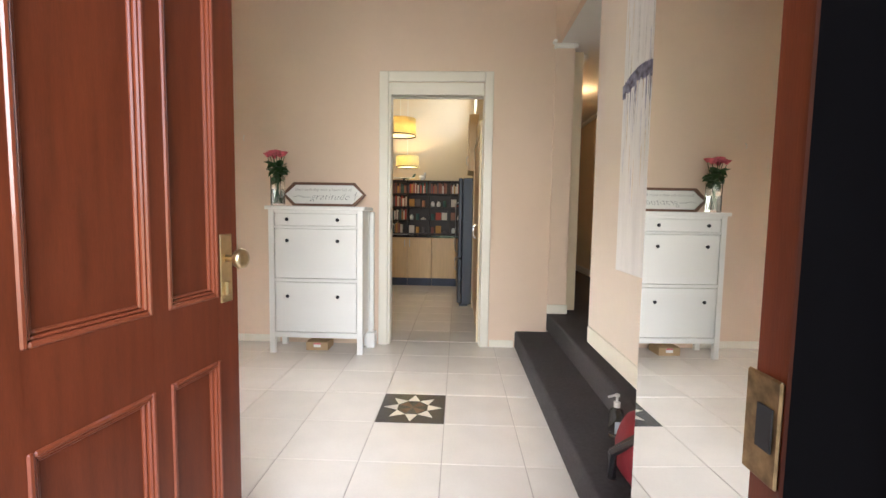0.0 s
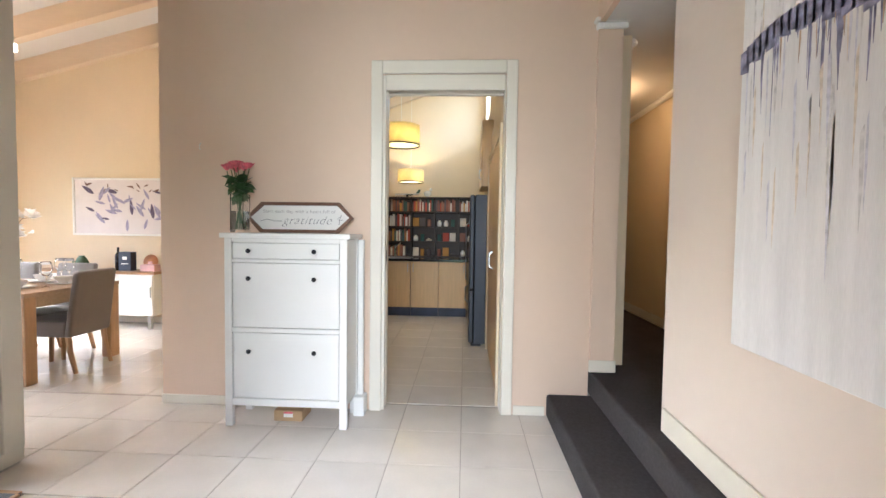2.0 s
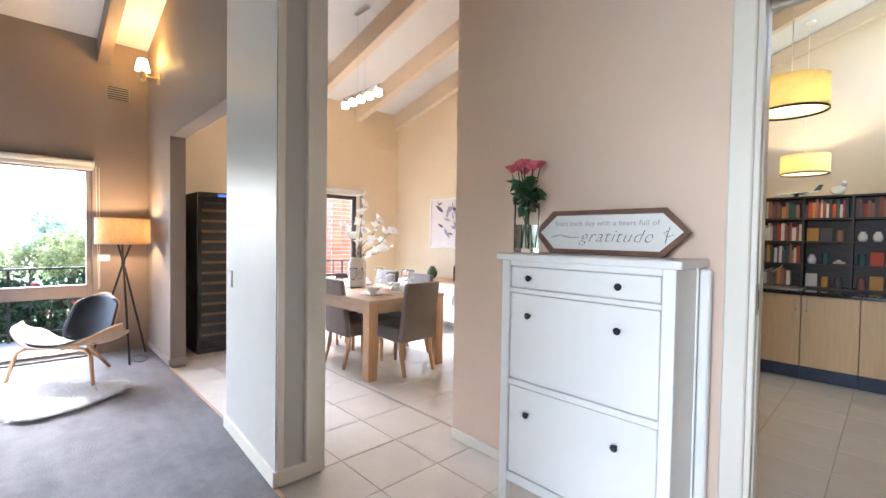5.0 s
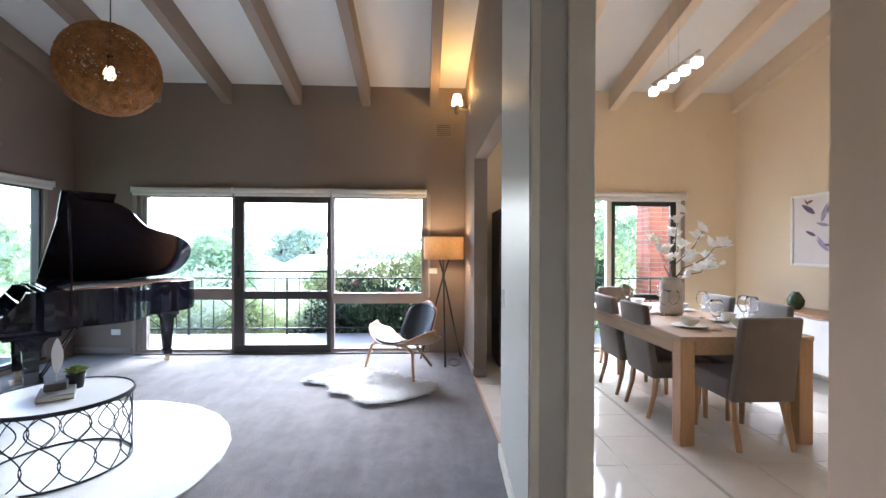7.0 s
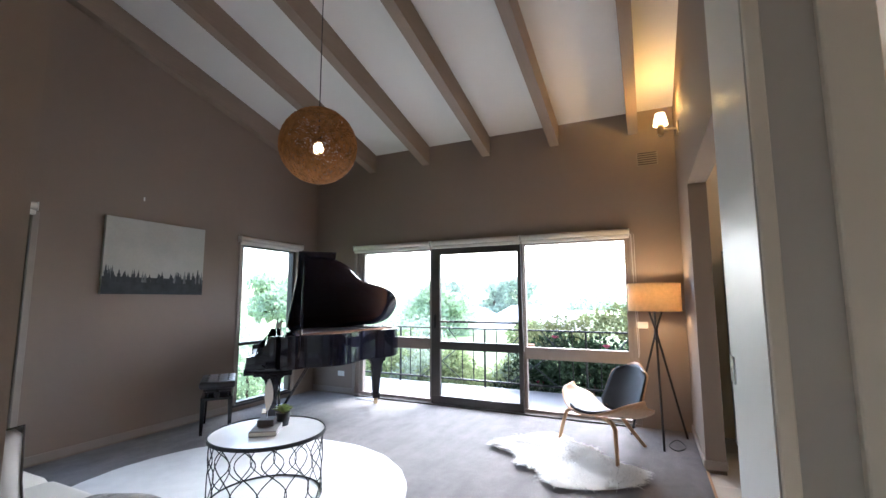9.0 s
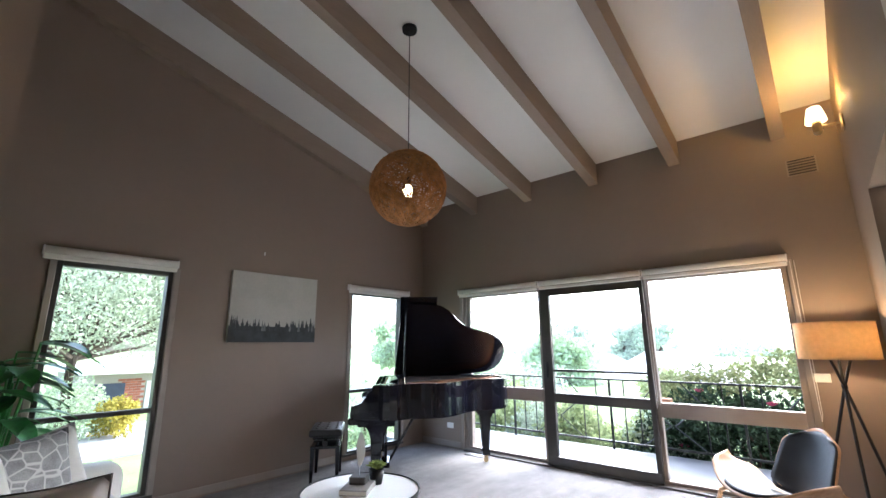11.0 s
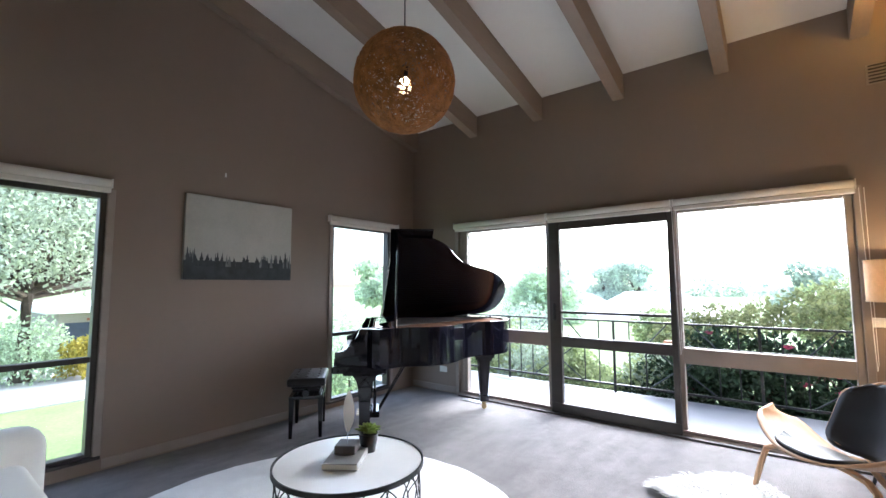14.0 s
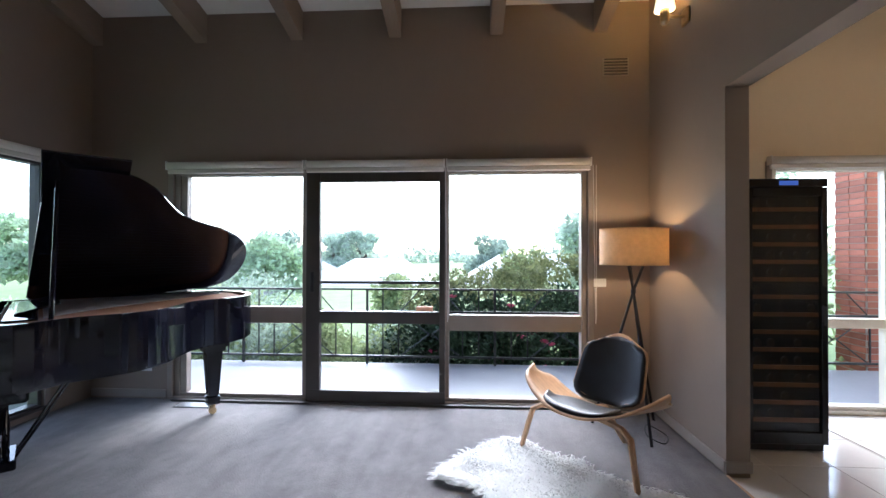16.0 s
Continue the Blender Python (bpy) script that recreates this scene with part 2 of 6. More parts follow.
BLIND = mat("cream_roller_blind", (0.7, 0.66, 0.6), 0.7, var=0.03, scale=5)
SHADE = cloth_through("linen_shade", (0.66, 0.51, 0.31), 0.45, var=0.12, scale=30, fine=0.8)
YELLOW = cloth_through("yellow_shade", (0.85, 0.76, 0.46), 0.35, var=0.05, scale=20)
OPAL = glow("opal_glass_lit", (1.0, 0.8, 0.5), 1.9)
CUBE = glow("opal_cube_lit", (1.0, 0.88, 0.7), 3.5)
FILAMENT = glow("lit_bulb", (1.0, 0.74, 0.4), 14.0)
DOWN = glow("lit_downlight", (1.0, 0.85, 0.6), 9.0)
WICKER = mat("brown_fibre", (0.34, 0.155, 0.045), 0.8, var=0.3, scale=20)
INKL = mat("faded_grey_ink", (0.46, 0.42, 0.41), 0.7)
STEELB = mat("dull_blue_steel", (0.22, 0.24, 0.3), 0.55, 0.7, var=0.2, scale=20)
WORNB = mat("worn_brass", (0.3, 0.21, 0.11), 0.45, 1.0, var=0.4, scale=60)
INK = mat("dark_ink", (0.12, 0.1, 0.1), 0.7)

# ---- building tools ----


def mesh_of(name, bm, material, smooth=False):
    me = bpy.data.meshes.new(name)
    bmesh.ops.recalc_face_normals(bm, faces=bm.faces)
    bm.to_mesh(me)
    bm.free()
    me.materials.append(material)
    if smooth:
        for f in me.polygons:
            f.use_smooth = True
    return me


def part(name, bm, material, parent, label="", smooth=False):
    ob = new(name, mesh_of(name, bm, material, smooth))
    ob.parent = parent
    return tagged(ob, label)


def thing(name, m, label, category, group=""):
    ob = new(name)
    ob.empty_display_size = 0.1
    ob.matrix_basis = m
    return tagged(ob, label, category, group)


def setting(name, bm, material, label="", smooth=False):
    return tagged(new(name, mesh_of(name, bm, material, smooth)), label, kind="structure")


def one(name, bm, material, m, label, category, group="", smooth=False):
    ob = new(name, mesh_of(name, bm, material, smooth))
    ob.matrix_basis = m
    return tagged(ob, label, category, group)


def box(x0, x1, y0, y1, z0, z1, bm=None, bevel=0.0, m=None, seg=1):
    bm = bm or bmesh.new()
    t = bmesh.new()
    bmesh.ops.create_cube(t, size=1)
    for v in t.verts:
        v.co = ((x0 + x1) / 2 + v.co.x * (x1 - x0), (y0 + y1) / 2 + v.co.y * (y1 - y0), (z0 + z1) / 2 + v.co.z * (z1 - z0))
    if bevel:
        bmesh.ops.bevel(t, geom=t.edges[:], offset=bevel, segments=seg, affect="EDGES", profile=0.5)
    return merge(bm, t, m)


def merge(bm, t, m=None):
    if m is not None:
        bmesh.ops.transform(t, matrix=m, verts=t.verts)
    made = {v: bm.verts.new(v.co) for v in t.verts}
    for f in t.faces:
        bm.faces.new([made[v] for v in f.verts])
    t.free()
    return bm


def tube(points, r, bm=None, n=8, r1=None, closed=False):
    """A round bar along points, tapering from r to r1."""
    bm = bm or bmesh.new()
    pts = [Vector(p) for p in points]
    r1 = r if r1 is None else r1
    rings = []
    for i, p in enumerate(pts):
        a = pts[i - 1] if i or closed else p
        b = pts[(i + 1) % len(pts)] if i + 1 < len(pts) or closed else p
        q = (b - a).to_track_quat("Z", "X")
        k = r + (r1 - r) * i / max(1, len(pts) - 1)
        rings.append([bm.verts.new(p + q @ Vector((k * math.cos(6.28319 * j / n), k * math.sin(6.28319 * j / n), 0))) for j in range(n)])
    for i in range(len(rings) if closed else len(rings) - 1):
        a, b = rings[i], rings[(i + 1) % len(rings)]
        for j in range(n):
            bm.faces.new((a[j], a[(j + 1) % n], b[(j + 1) % n], b[j]))
    if not closed:
        bm.faces.new(rings[0][::-1])
        bm.faces.new(rings[-1])
    return bm


def lathe(profile, bm=None, n=24, cx=0.0, cy=0.0):
    """A body turned round the z axis from (radius, z) pairs."""
    bm = bm or bmesh.new()
    rings = [[bm.verts.new((cx + max(r, 1e-4) * math.cos(6.28319 * j / n), cy + max(r, 1e-4) * math.sin(6.28319 * j / n), z)) for j in range(n)] for r, z in profile]
    for a, b in zip(rings, rings[1:]):
        for j in range(n):
            bm.faces.new((a[j], a[(j + 1) % n], b[(j + 1) % n], b[j]))
    if profile[0] == profile[-1]:
        return bm
    if profile[0][0] > 1e-3:
        bm.faces.new(rings[0][::-1])
    if profile[-1][0] > 1e-3:
        bm.faces.new(rings[-1])
    return bm


def slab(outline, z0, z1, bm=None, bevel=0.0):
    """A plate with the outline of (x, y) pairs."""
    t = bmesh.new()
    lo, hi = [t.verts.new((x, y, z0)) for x, y in outline], [t.verts.new((x, y, z1)) for x, y in outline]
    t.faces.new(lo[::-1])
    t.faces.new(hi)
    for i in range(len(lo)):
        j = (i + 1) % len(lo)
        t.faces.new((lo[i], lo[j], hi[j], hi[i]))
    if bevel:
        rim = [e for e in t.edges if abs(e.verts[0].co.z - e.verts[1].co.z) < 1e-6]
        bmesh.ops.bevel(t, geom=rim, offset=bevel, segments=2, affect="EDGES", profile=0.5)
    return merge(bm or bmesh.new(), t)


def curve_of(points, steps=8):
    """A smooth closed outline through (x, y) pairs."""
    out, n = [], len(points)
    for i in range(n):
        p0, p1, p2, p3 = (Vector(points[(i + k) % n]) for k in (-1, 0, 1, 2))
        for s in range(steps):
            t = s / steps
            out.append(tuple(0.5 * (2 * p1 + (p2 - p0) * t + (2 * p0 - 5 * p1 + 4 * p2 - p3) * t * t + (3 * p1 - p0 - 3 * p2 + p3) * t ** 3)))
    return out


def words(text, size, material, m, parent, name="lettering", bold=0.0, shear=0.0, spacing=1.0):
    cu = bpy.data.curves.new(name, "FONT")
    cu.body, cu.size, cu.align_x, cu.extrude, cu.offset, cu.shear = text, size, "CENTER", 0.0008, bold, shear
    cu.space_character = spacing
    cu.materials.append(material)
    ob = new(name, cu)
    ob.matrix_basis = m
    ob.parent = parent
    return ob


# ---- structure ----
W, S, N, RISE = -6.20, -2.12, 6.66, 0.244


def roof(x):
    return 3.53 + RISE * (x - W)


def wall(name, boxes, material, label):
    bm = bmesh.new()
    for b in boxes:
        box(*b, bm=bm)
    return setting(name, bm, material, label)


# west wall: living part with the wide window, dining part with its own window
wall("wall_west_living", [(W - 0.14, W, S, -1.32, -0.1, 3.6), (W - 0.14, W, -1.32, 2.40, 2.10, 3.6), (W - 0.14, W, 2.40, 3.0, -0.1, 3.6), (W - 0.14, W, -1.32, 2.40, -0.1, 0.02)],
     TAUPE, "taupe painted plaster wall around a wide window")
wall("wall_west_dining", [(W - 0.14, W, 3.0, 3.93, -0.1, 3.6), (W - 0.14, W, 3.93, 5.88, 2.10, 3.6), (W - 0.14, W, 5.88, N, -0.1, 3.6), (W - 0.14, W, 3.93, 5.88, -0.1, 0.02)],
     CREAM, "cream painted plaster wall around a dining window")
wall("wall_south", [(W - 0.14, -5.755, S - 0.14, S, -0.1, 5.2), (-5.755, -4.82, S - 0.14, S, 2.10, 5.2), (-5.755, -4.82, S - 0.14, S, -0.1, 0.07),
                    (-4.82, -2.69, S - 0.14, S, -0.1, 5.2), (-2.69, -1.83, S - 0.14, S, 2.10, 5.2), (-2.69, -1.83, S - 0.14, S, -0.1, 0.12), (-1.83, -1.14, S - 0.14, S, -0.1, 5.2)],
     TAUPE, "taupe painted plaster wall with two tall windows")
wall("wall_east_living", [(-1.28, -1.14, S, 1.57, 0, 5.2)], TAUPE, "taupe painted plaster wall behind the sofa")
wall("wall_entry_west", [(-1.14, -0.66, 0.30, 1.57, 0, 5.2)], PEACH, "pale peach plaster wall beside the front door")
wall("wall_front", [(-1.14, -0.66, 0.16, 0.30, 0, 5.2), (-0.66, 0.655, 0.16, 0.30, 2.32, 5.2), (0.655, 2.6, 0.16, 0.30, 0, 5.2)], PEACH, "peach plaster front wall with the entrance opening")
wall("wall_mirror_nib", [(0.711, 1.30, 0.302, 0.945, 0, 5.2)], PEACH, "peach plaster nib wall that carries the mirror")
wall("wall_right", [(1.22, 1.36, 0.945, 3.10, 0.0, 5.3)], PALEP, "peach plaster wall above carpeted steps, daylight put into its colour")
wall("wall_cabinet", [(-2.10, -0.42, 4.0, 4.13, 0, 5.2), (-0.42, 0.47, 4.0, 4.13, 2.46, 5.2), (0.47, 1.10, 4.0, 4.13, 0, 5.3)], PEACH, "peach plaster wall with a kitchen doorway")
wall("column_hall", [(1.10, 1.27, 3.97, 4.16, 0.34, 2.80)], PEACH, "slim peach plaster column at the hallway")
wall("wall_hall_far", [(2.30, 2.44, 1.0, 9.0, 0.34, 2.80), (1.36, 2.30, 8.9, 9.04, 0.34, 2.80), (1.27, 1.40, 4.165, 9.04, 0.34, 2.80), (1.36, 2.30, 0.86, 1.0, 0.34, 2.80)], CREAM, "cream plaster hallway wall washed by a downlight")
wall("wall_over_hall", [(1.10, 1.14, 3.10, 4.0, 2.80, 5.3), (1.10, 1.27, 4.0, 4.16, 2.80, 5.3)], PEACH, "peach plaster bulkhead over the hallway opening")
wall("wall_sconce", [(W, -5.10, 2.925, 3.065, 0, 3.9), (-5.10, -3.29, 2.925, 3.065, 2.365, 4.4)], TAUPE, "taupe plaster wall with a wide opening to the dining room")
setting("wall_stub", slab([(-3.28, 2.895), (-2.30, 2.84), (-2.30, 3.115), (-3.28, 3.115)], 0, 4.75), PALE, "gloss cream end wall between living and dining, daylight grey put into its colour")
wall("wall_north", [(W - 0.14, -2.0, N, N + 0.14, 0, 5.2)], CREAM, "cream plaster dining room wall")
wall("wall_dining_east", [(-2.10, -1.97, 4.13, N + 0.14, 0, 5.2)], CREAM, "cream plaster wall between dining room and kitchen")
wall("wall_kitchen_back", [(-2.10, 0.62, 8.20, 8.34, 0, 4.6)], CREAM, "cream plaster kitchen wall above the bookcase")
wall("wall_kitchen_west", [(-2.10, -1.97, N + 0.14, 8.20, 0, 4.6)], CREAM, "cream plaster kitchen side wall")
wall("wall_kitchen_east", [(0.50, 0.62, 4.13, 8.20, 2.45, 2.95), (0.50, 0.62, 4.13, 6.7, 2.95, 4.8), (0.50, 0.62, 7.9, 8.20, 2.95, 4.8), (0.50, 0.62, 6.7, 7.9, 3.75, 4.8), (0.50, 0.62, 6.55, 8.20, 0, 2.45)], CREAM, "cream plaster kitchen wall with a clerestory opening")


def trim(name, boxes, material=TRIM, label="cream painted timber trim", bevel=0.004):
    bm = bmesh.new()
    for b in boxes:
        box(*b, bm=bm, bevel=bevel)
    return setting(name, bm, material, label)


trim("baseboard_entry", [(-2.10, -1.46, 3.985, 3.998, 0, 0.07), (0.56, 0.79, 3.985, 3.998, 0, 0.07), (1.203, 1.218, 0.9, 3.06, 0.34, 0.46), (1.203, 1.375, 3.052, 3.066, 0.34, 0.46), (2.285, 2.298, 1.0, 8.9, 0.345, 0.45), (1.09, 1.28, 3.955, 3.968, 0.345, 0.43)])
trim("baseboard_living", [(W + 0.002, W + 0.014, S + 0.02, -1.38, 0.03, 0.10), (-4.76, -2.75, S + 0.002, S + 0.014, 0.03, 0.10), (W + 0.02, -5.095, 2.91, 2.923, 0.03, 0.10), (-5.098, -5.085, 2.915, 3.075, 0.03, 0.10)],
     TAUPEF, "taupe painted skirting board")
trim("baseboard_stub", [(-2.31, -2.286, 2.835, 3.13, 0.015, 0.10), (-3.295, -3.282, 2.88, 3.125, 0.02, 0.10)])
trim("baseboard_dining", [(-6.18, -2.12, N - 0.015, N - 0.002, 0, 0.08), (W + 0.002, W + 0.015, 5.95, N - 0.02, 0, 0.08)])
trim("trim_stub_edge", [(-2.315, -2.288, 2.845, 2.885, 0.1, 2.92), (-2.315, -2.270, 3.005, 3.12, 0.1, 2.92), (-2.32, -2.26, 2.83, 3.13, 2.92, 2.98)])
trim("cornice_hall", [(1.07, 1.31, 3.93, 4.0, 2.80, 2.83), (1.085, 1.295, 3.945, 4.0, 2.76, 2.80)], WHITE, "white plaster cornice at the column head", 0.008)

sk = slab([(-3.295, 2.881), (-2.295, 2.825), (-2.295, 2.8385), (-3.295, 2.8945)], 0.015, 0.10)
setting("baseboard_stub_face", sk, TRIM, "cream painted skirting of the end wall")
# kitchen door trim, jamb and pocket door
trim("trim_kitchen_door", [(-0.50, -0.415, 3.975, 3.998, 0, 2.56), (0.471, 0.55, 3.975, 3.998, 0, 2.56), (-0.415, 0.471, 3.975, 3.998, 2.465, 2.56)], TRIM, "cream gloss architrave round the kitchen doorway", 0.006)
trim("jamb_kitchen_door", [(-0.418, -0.394, 3.999, 4.027, 0, 2.46), (-0.418, -0.394, 4.071, 4.14, 0, 2.46), (0.461, 0.469, 3.999, 4.14, 0, 2.46), (-0.394, 0.461, 3.985, 4.02, 2.35, 2.46), (-0.394, 0.461, 4.10, 4.14, 2.35, 2.46)], TRIM, "cream gloss door jamb with a sliding track", 0.004)
door2 = setting("door_2", box(-0.418, -0.399, 4.03, 4.068, 0.012, 2.45, bevel=0.003), TRIM, "cream pocket door slid into the wall")
part("flush_pull", box(-0.3985, -0.394, 4.034, 4.064, 1.085, 1.215, bevel=0.002), STEEL, door2, "brushed steel flush pull")
part("pull_recess", box(-0.3935, -0.392, 4.042, 4.056, 1.11, 1.19), BLACKM, door2)

# ceilings and beams


def sloped(x0, x1, y0, y1, dz0, dz1, bm=None):
    bm = bm or bmesh.new()
    v = [bm.verts.new(c) for x in (x0, x1) for y in (y0, y1) for c in ((x, y, roof(x) + dz0), (x, y, roof(x) + dz1))]
    for q in ((0, 1, 3, 2), (4, 6, 7, 5), (0, 4, 5, 1), (2, 3, 7, 6), (0, 2, 6, 4), (1, 5, 7, 3)):
        bm.faces.new([v[i] for i in q])
    return bm


setting("ceiling", sloped(W - 0.6, 2.5, 0.0, 3.03, 0, 0.12, sloped(W - 0.6, -1.14, S - 0.6, 0.0, 0, 0.12)), CEIL, "white raked ceiling between exposed beams")
setting("ceiling_dining", sloped(W - 0.6, 2.5, 3.03, N + 0.3, 0, 0.12), CEIL, "white raked ceiling between cream beams")
kc = bmesh.new()
slab([(-2.1, 4.13), (0.62, 4.13), (0.62, 8.3), (-2.1, 8.3)], 0, 0.1, kc)
for v in kc.verts:
    v.co.z += 3.72 + 0.36 * (v.co.x + 0.6)
setting("ceiling_kitchen", kc, CEIL, "white raked kitchen ceiling")
setting("ceiling_hall", box(1.145, 2.44, 0.86, 9.04, 2.803, 2.9), CEIL, "white flat hallway ceiling")
trim("cornice_hall_wall", [(2.24, 2.299, 1.0, 8.9, 2.74, 2.802), (1.40, 1.46, 4.2, 8.9, 2.74, 2.802)], WHITE, "white hallway cornice", 0.02)
for i in range(-1, 10):
    y = -1.075 + 0.896 * i - (0.27 if i > 4 else 0)
    living = y < 2.9
    y0, y1 = y - 0.055, y + 0.055
    if i < 0:
        y0, y1 = S + 0.002, S + 0.10
    elif y1 > N:
        y0, y1 = N - 0.09, N - 0.002
    x1 = -1.29 if y < 1.5 else (-2.11 if y > 4 else 1.1)
    setting("beam", sloped(W + 0.003, x1, y0, y1, -0.262, -0.002), BEAM if living else BEAMC, "exposed taupe ceiling beam" if living else "exposed cream ceiling beam")
for yy in (5.0, 7.15, 8.1):
    bk = box(-1.97, 0.495, yy, yy + 0.09, -0.16, -0.01)
    for v in bk.verts:
        v.co.z += 3.72 + 0.36 * (v.co.x + 0.6)
    setting("beam_kitchen", bk, BEAMC, "cream kitchen ceiling beam")

# floors
setting("floor_carpet", box(W, -2.33, S, 2.925, -0.1, 0.012, box(-2.33, -1.28, S, 1.57, -0.1, 0.012, box(-2.33, -2.0, 1.57, 2.84, -0.1, 0.012))), CARPET, "worn grey wall-to-wall carpet")
floor = setting("floor", box(W, 1.3, 2.925, 8.3, -0.1, -0.006, box(-1.28, 1.3, 0.16, 2.925, -0.1, -0.006, box(-2.33, -1.28, 2.84, 2.925, -0.1, -0.006, box(-2.0, -1.28, 1.57, 2.84, -0.1, -0.006)))), GROUT, "grouted bed under large cream tiles")
trim("threshold_strip", [(-2.295, -2.0, 2.825, 2.85, 0.0, 0.014), (-2.01, -1.985, 1.58, 2.825, 0.0, 0.014), (-2.01, -1.28, 1.56, 1.58, 0.0, 0.014), (-5.10, -3.28, 2.92, 2.94, 0.0, 0.014)], OAKL, "narrow timber strip between carpet and tiles", 0.003)
steps = setting("steps", box(0.80, 1.30, 0.80, 3.995, 0, 0.165, bevel=0.02, seg=3), STAIRC, "charcoal carpeted lower step")
setting("step_upper", box(1.105, 2.42, 0.90, 9.02, 0.166, 0.338, bevel=0.02, seg=3), STAIRC, "charcoal carpeted upper step and hallway floor")

# mirror on the nib wall
one("wall_mirror", slab([(0.705, 0.402), (0.710, 0.402), (0.692, 0.953), (0.686, 0.953)], 0.0, 2.9), MIRROR, Matrix(), "tall frameless mirror fixed to the entry wall", "mirror")

# roller blinds and windows


def window(name, u0, u1, z0, z1, at, axis, bars, material, label, deep=0.10, width=0.05, blinds=(), slide=None):
    """A window in a wall across x (axis 'x') or across y; bars: (u0, u1, z0, z1) inner members."""
    def bx(a0, a1, c0, c1, d0, d1, bm=None, bev=0.004):
        return box(at + d0, at + d1, a0, a1, c0, c1, bm, bev) if axis == "x" else box(a0, a1, at + d0, at + d1, c0, c1, bm, bev)
    win = tagged(new(name, mesh_of(name, bx(u0 - 0.05, u1 + 0.05, z0 - 0.03, z0 - 0.003, -0.16, 0.012), material)), label, kind="structure")
    for a0, a1, c0, c1 in ((u0, u0 + width, z0, z1), (u1 - width, u1, z0, z1), (u0 + width, u1 - width, z1 - width, z1), (u0 + width, u1 - width, z0, z0 + width * 0.6)):
        part("window_frame", bx(a0, a1, c0, c1, -deep, -0.01), material, win)
    for a0, a1, c0, c1 in bars:
        part("window_bar", bx(a0, a1, c0, c1, -deep + 0.01, -0.02), material, win)
    pane = part("pane", bx(u0 + 0.01, u1 - 0.01, z0 + 0.01, z1 - 0.01, -0.062, -0.056, None, 0), PANE, win)
    pane.visible_shadow = False
    part("casing", bx(u0 - 0.05, u0 - 0.002, z0, z1 + 0.03, 0.0, 0.018), TAUPEF, win)
    part("casing", bx(u1 + 0.002, u1 + 0.05, z0, z1 + 0.03, 0.0, 0.018), TAUPEF, win)
    return win


window("window_1", -1.32, 2.40, 0.04, 2.10, W, "x", [(-1.27, -1.21, 0.06, 2.05), (-0.13, -0.06, 0.06, 2.05), (1.13, 1.20, 0.06, 2.05), (-1.21, -0.13, 0.71, 0.86), (1.20, 2.35, 0.66, 0.80)], TAUPEF, "wide living room window of three panels with a transom rail")
sl = tagged(new("door_1", mesh_of("door_1", box(W - 0.02, W + 0.035, -0.075, 1.165, 0.03, 0.13, bevel=0.004), DARKF)), "dark bronze sliding balcony door, closed", kind="structure")
for a0, a1, c0, c1 in ((-0.075, 0.05, 0.13, 2.07), (1.115, 1.165, 0.13, 2.07), (0.05, 1.115, 1.98, 2.07), (0.05, 1.115, 0.725, 0.83), (0.05, 1.115, 1.075, 1.10)):
    part("door_frame", box(W - 0.02, W + 0.035, a0, a1, c0, c1, bevel=0.004), DARKF, sl)
ps = part("pane", box(W + 0.004, W + 0.009, 0.03, 1.13, 0.1, 2.0), PANE, sl)
ps.visible_shadow = False
part("door_handle", box(W + 0.035, W + 0.06, -0.03, 0.0, 1.0, 1.18, bevel=0.006), BLACKM, sl, "black pull handle")
part("track", box(W - 0.05, W + 0.07, -1.30, 2.38, 0.013, 0.03, bevel=0.003), DARKF, sl, "dark metal sliding track")
window("window_2", -5.755, -4.82, 0.09, 2.10, S, "y", [(-5.72, -4.855, 0.80, 0.84)], DARKF, "tall narrow dark-framed window by the piano", width=0.035)
window("window_3", -2.69, -1.83, 0.13, 2.10, S, "y", [(-2.65, -1.87, 0.815, 0.855)], DARKF, "tall dark-framed window looking onto the garden", width=0.04)
window("window_4", 3.93, 5.88, 0.04, 2.10, W, "x", [(4.86, 4.93, 0.06, 2.06), (3.98, 4.86, 0.72, 0.80)], TRIM, "dining room window with a sliding dark-framed leaf")
for nm, a0, a1, c0, c1 in (("leaf_frame", 5.74, 5.82, 0.7, 2.04), ("leaf_frame", 4.93, 4.97, 0.7, 2.04), ("leaf_frame", 4.97, 5.74, 1.98, 2.04), ("leaf_frame", 4.97, 5.74, 0.70, 0.78)):
    part(nm, box(W - 0.05, W - 0.005, a0, a1, c0, c1, bevel=0.003), DARKF, bpy.data.objects["window_4"], "dark sliding leaf frame")


def blind(u0, u1, z, at, axis, sign):
    """A rolled-up roller blind with its bottom bar."""
    m = pose(at + sign * 0.05, (u0 + u1) / 2, z, 0, 0, 90) if axis == "x" else pose((u0 + u1) / 2, at + sign * 0.05, z)
    b, h = thing("roller_blind", m, "cream roller blind rolled up over the window", "blind", "roller blinds"), (u1 - u0) / 2 - 0.006
    part("roll", tube([(-h, 0, 0), (h, 0, 0)], 0.033, n=14), BLIND, b, smooth=True)
    part("bottom_bar", box(-h, h, -0.012, 0.012, -0.075, -0.03, bevel=0.008), BLIND, b)
    for s in (-1, 1):
        part("bracket", box(s * h - 0.004, s * h + 0.004, -0.035, 0.035, -0.04, 0.035, bevel=0.003), WHITE, b)
    return b


for a, b in ((-1.355, -0.085), (-0.075, 1.165), (1.175, 2.42)):
    blind(a, b, 2.135, W, "x", 1)
blind(3.88, 5.93, 2.13, W, "x", 1)
blind(-5.835, -4.735, 2.15, S, "y", 1)
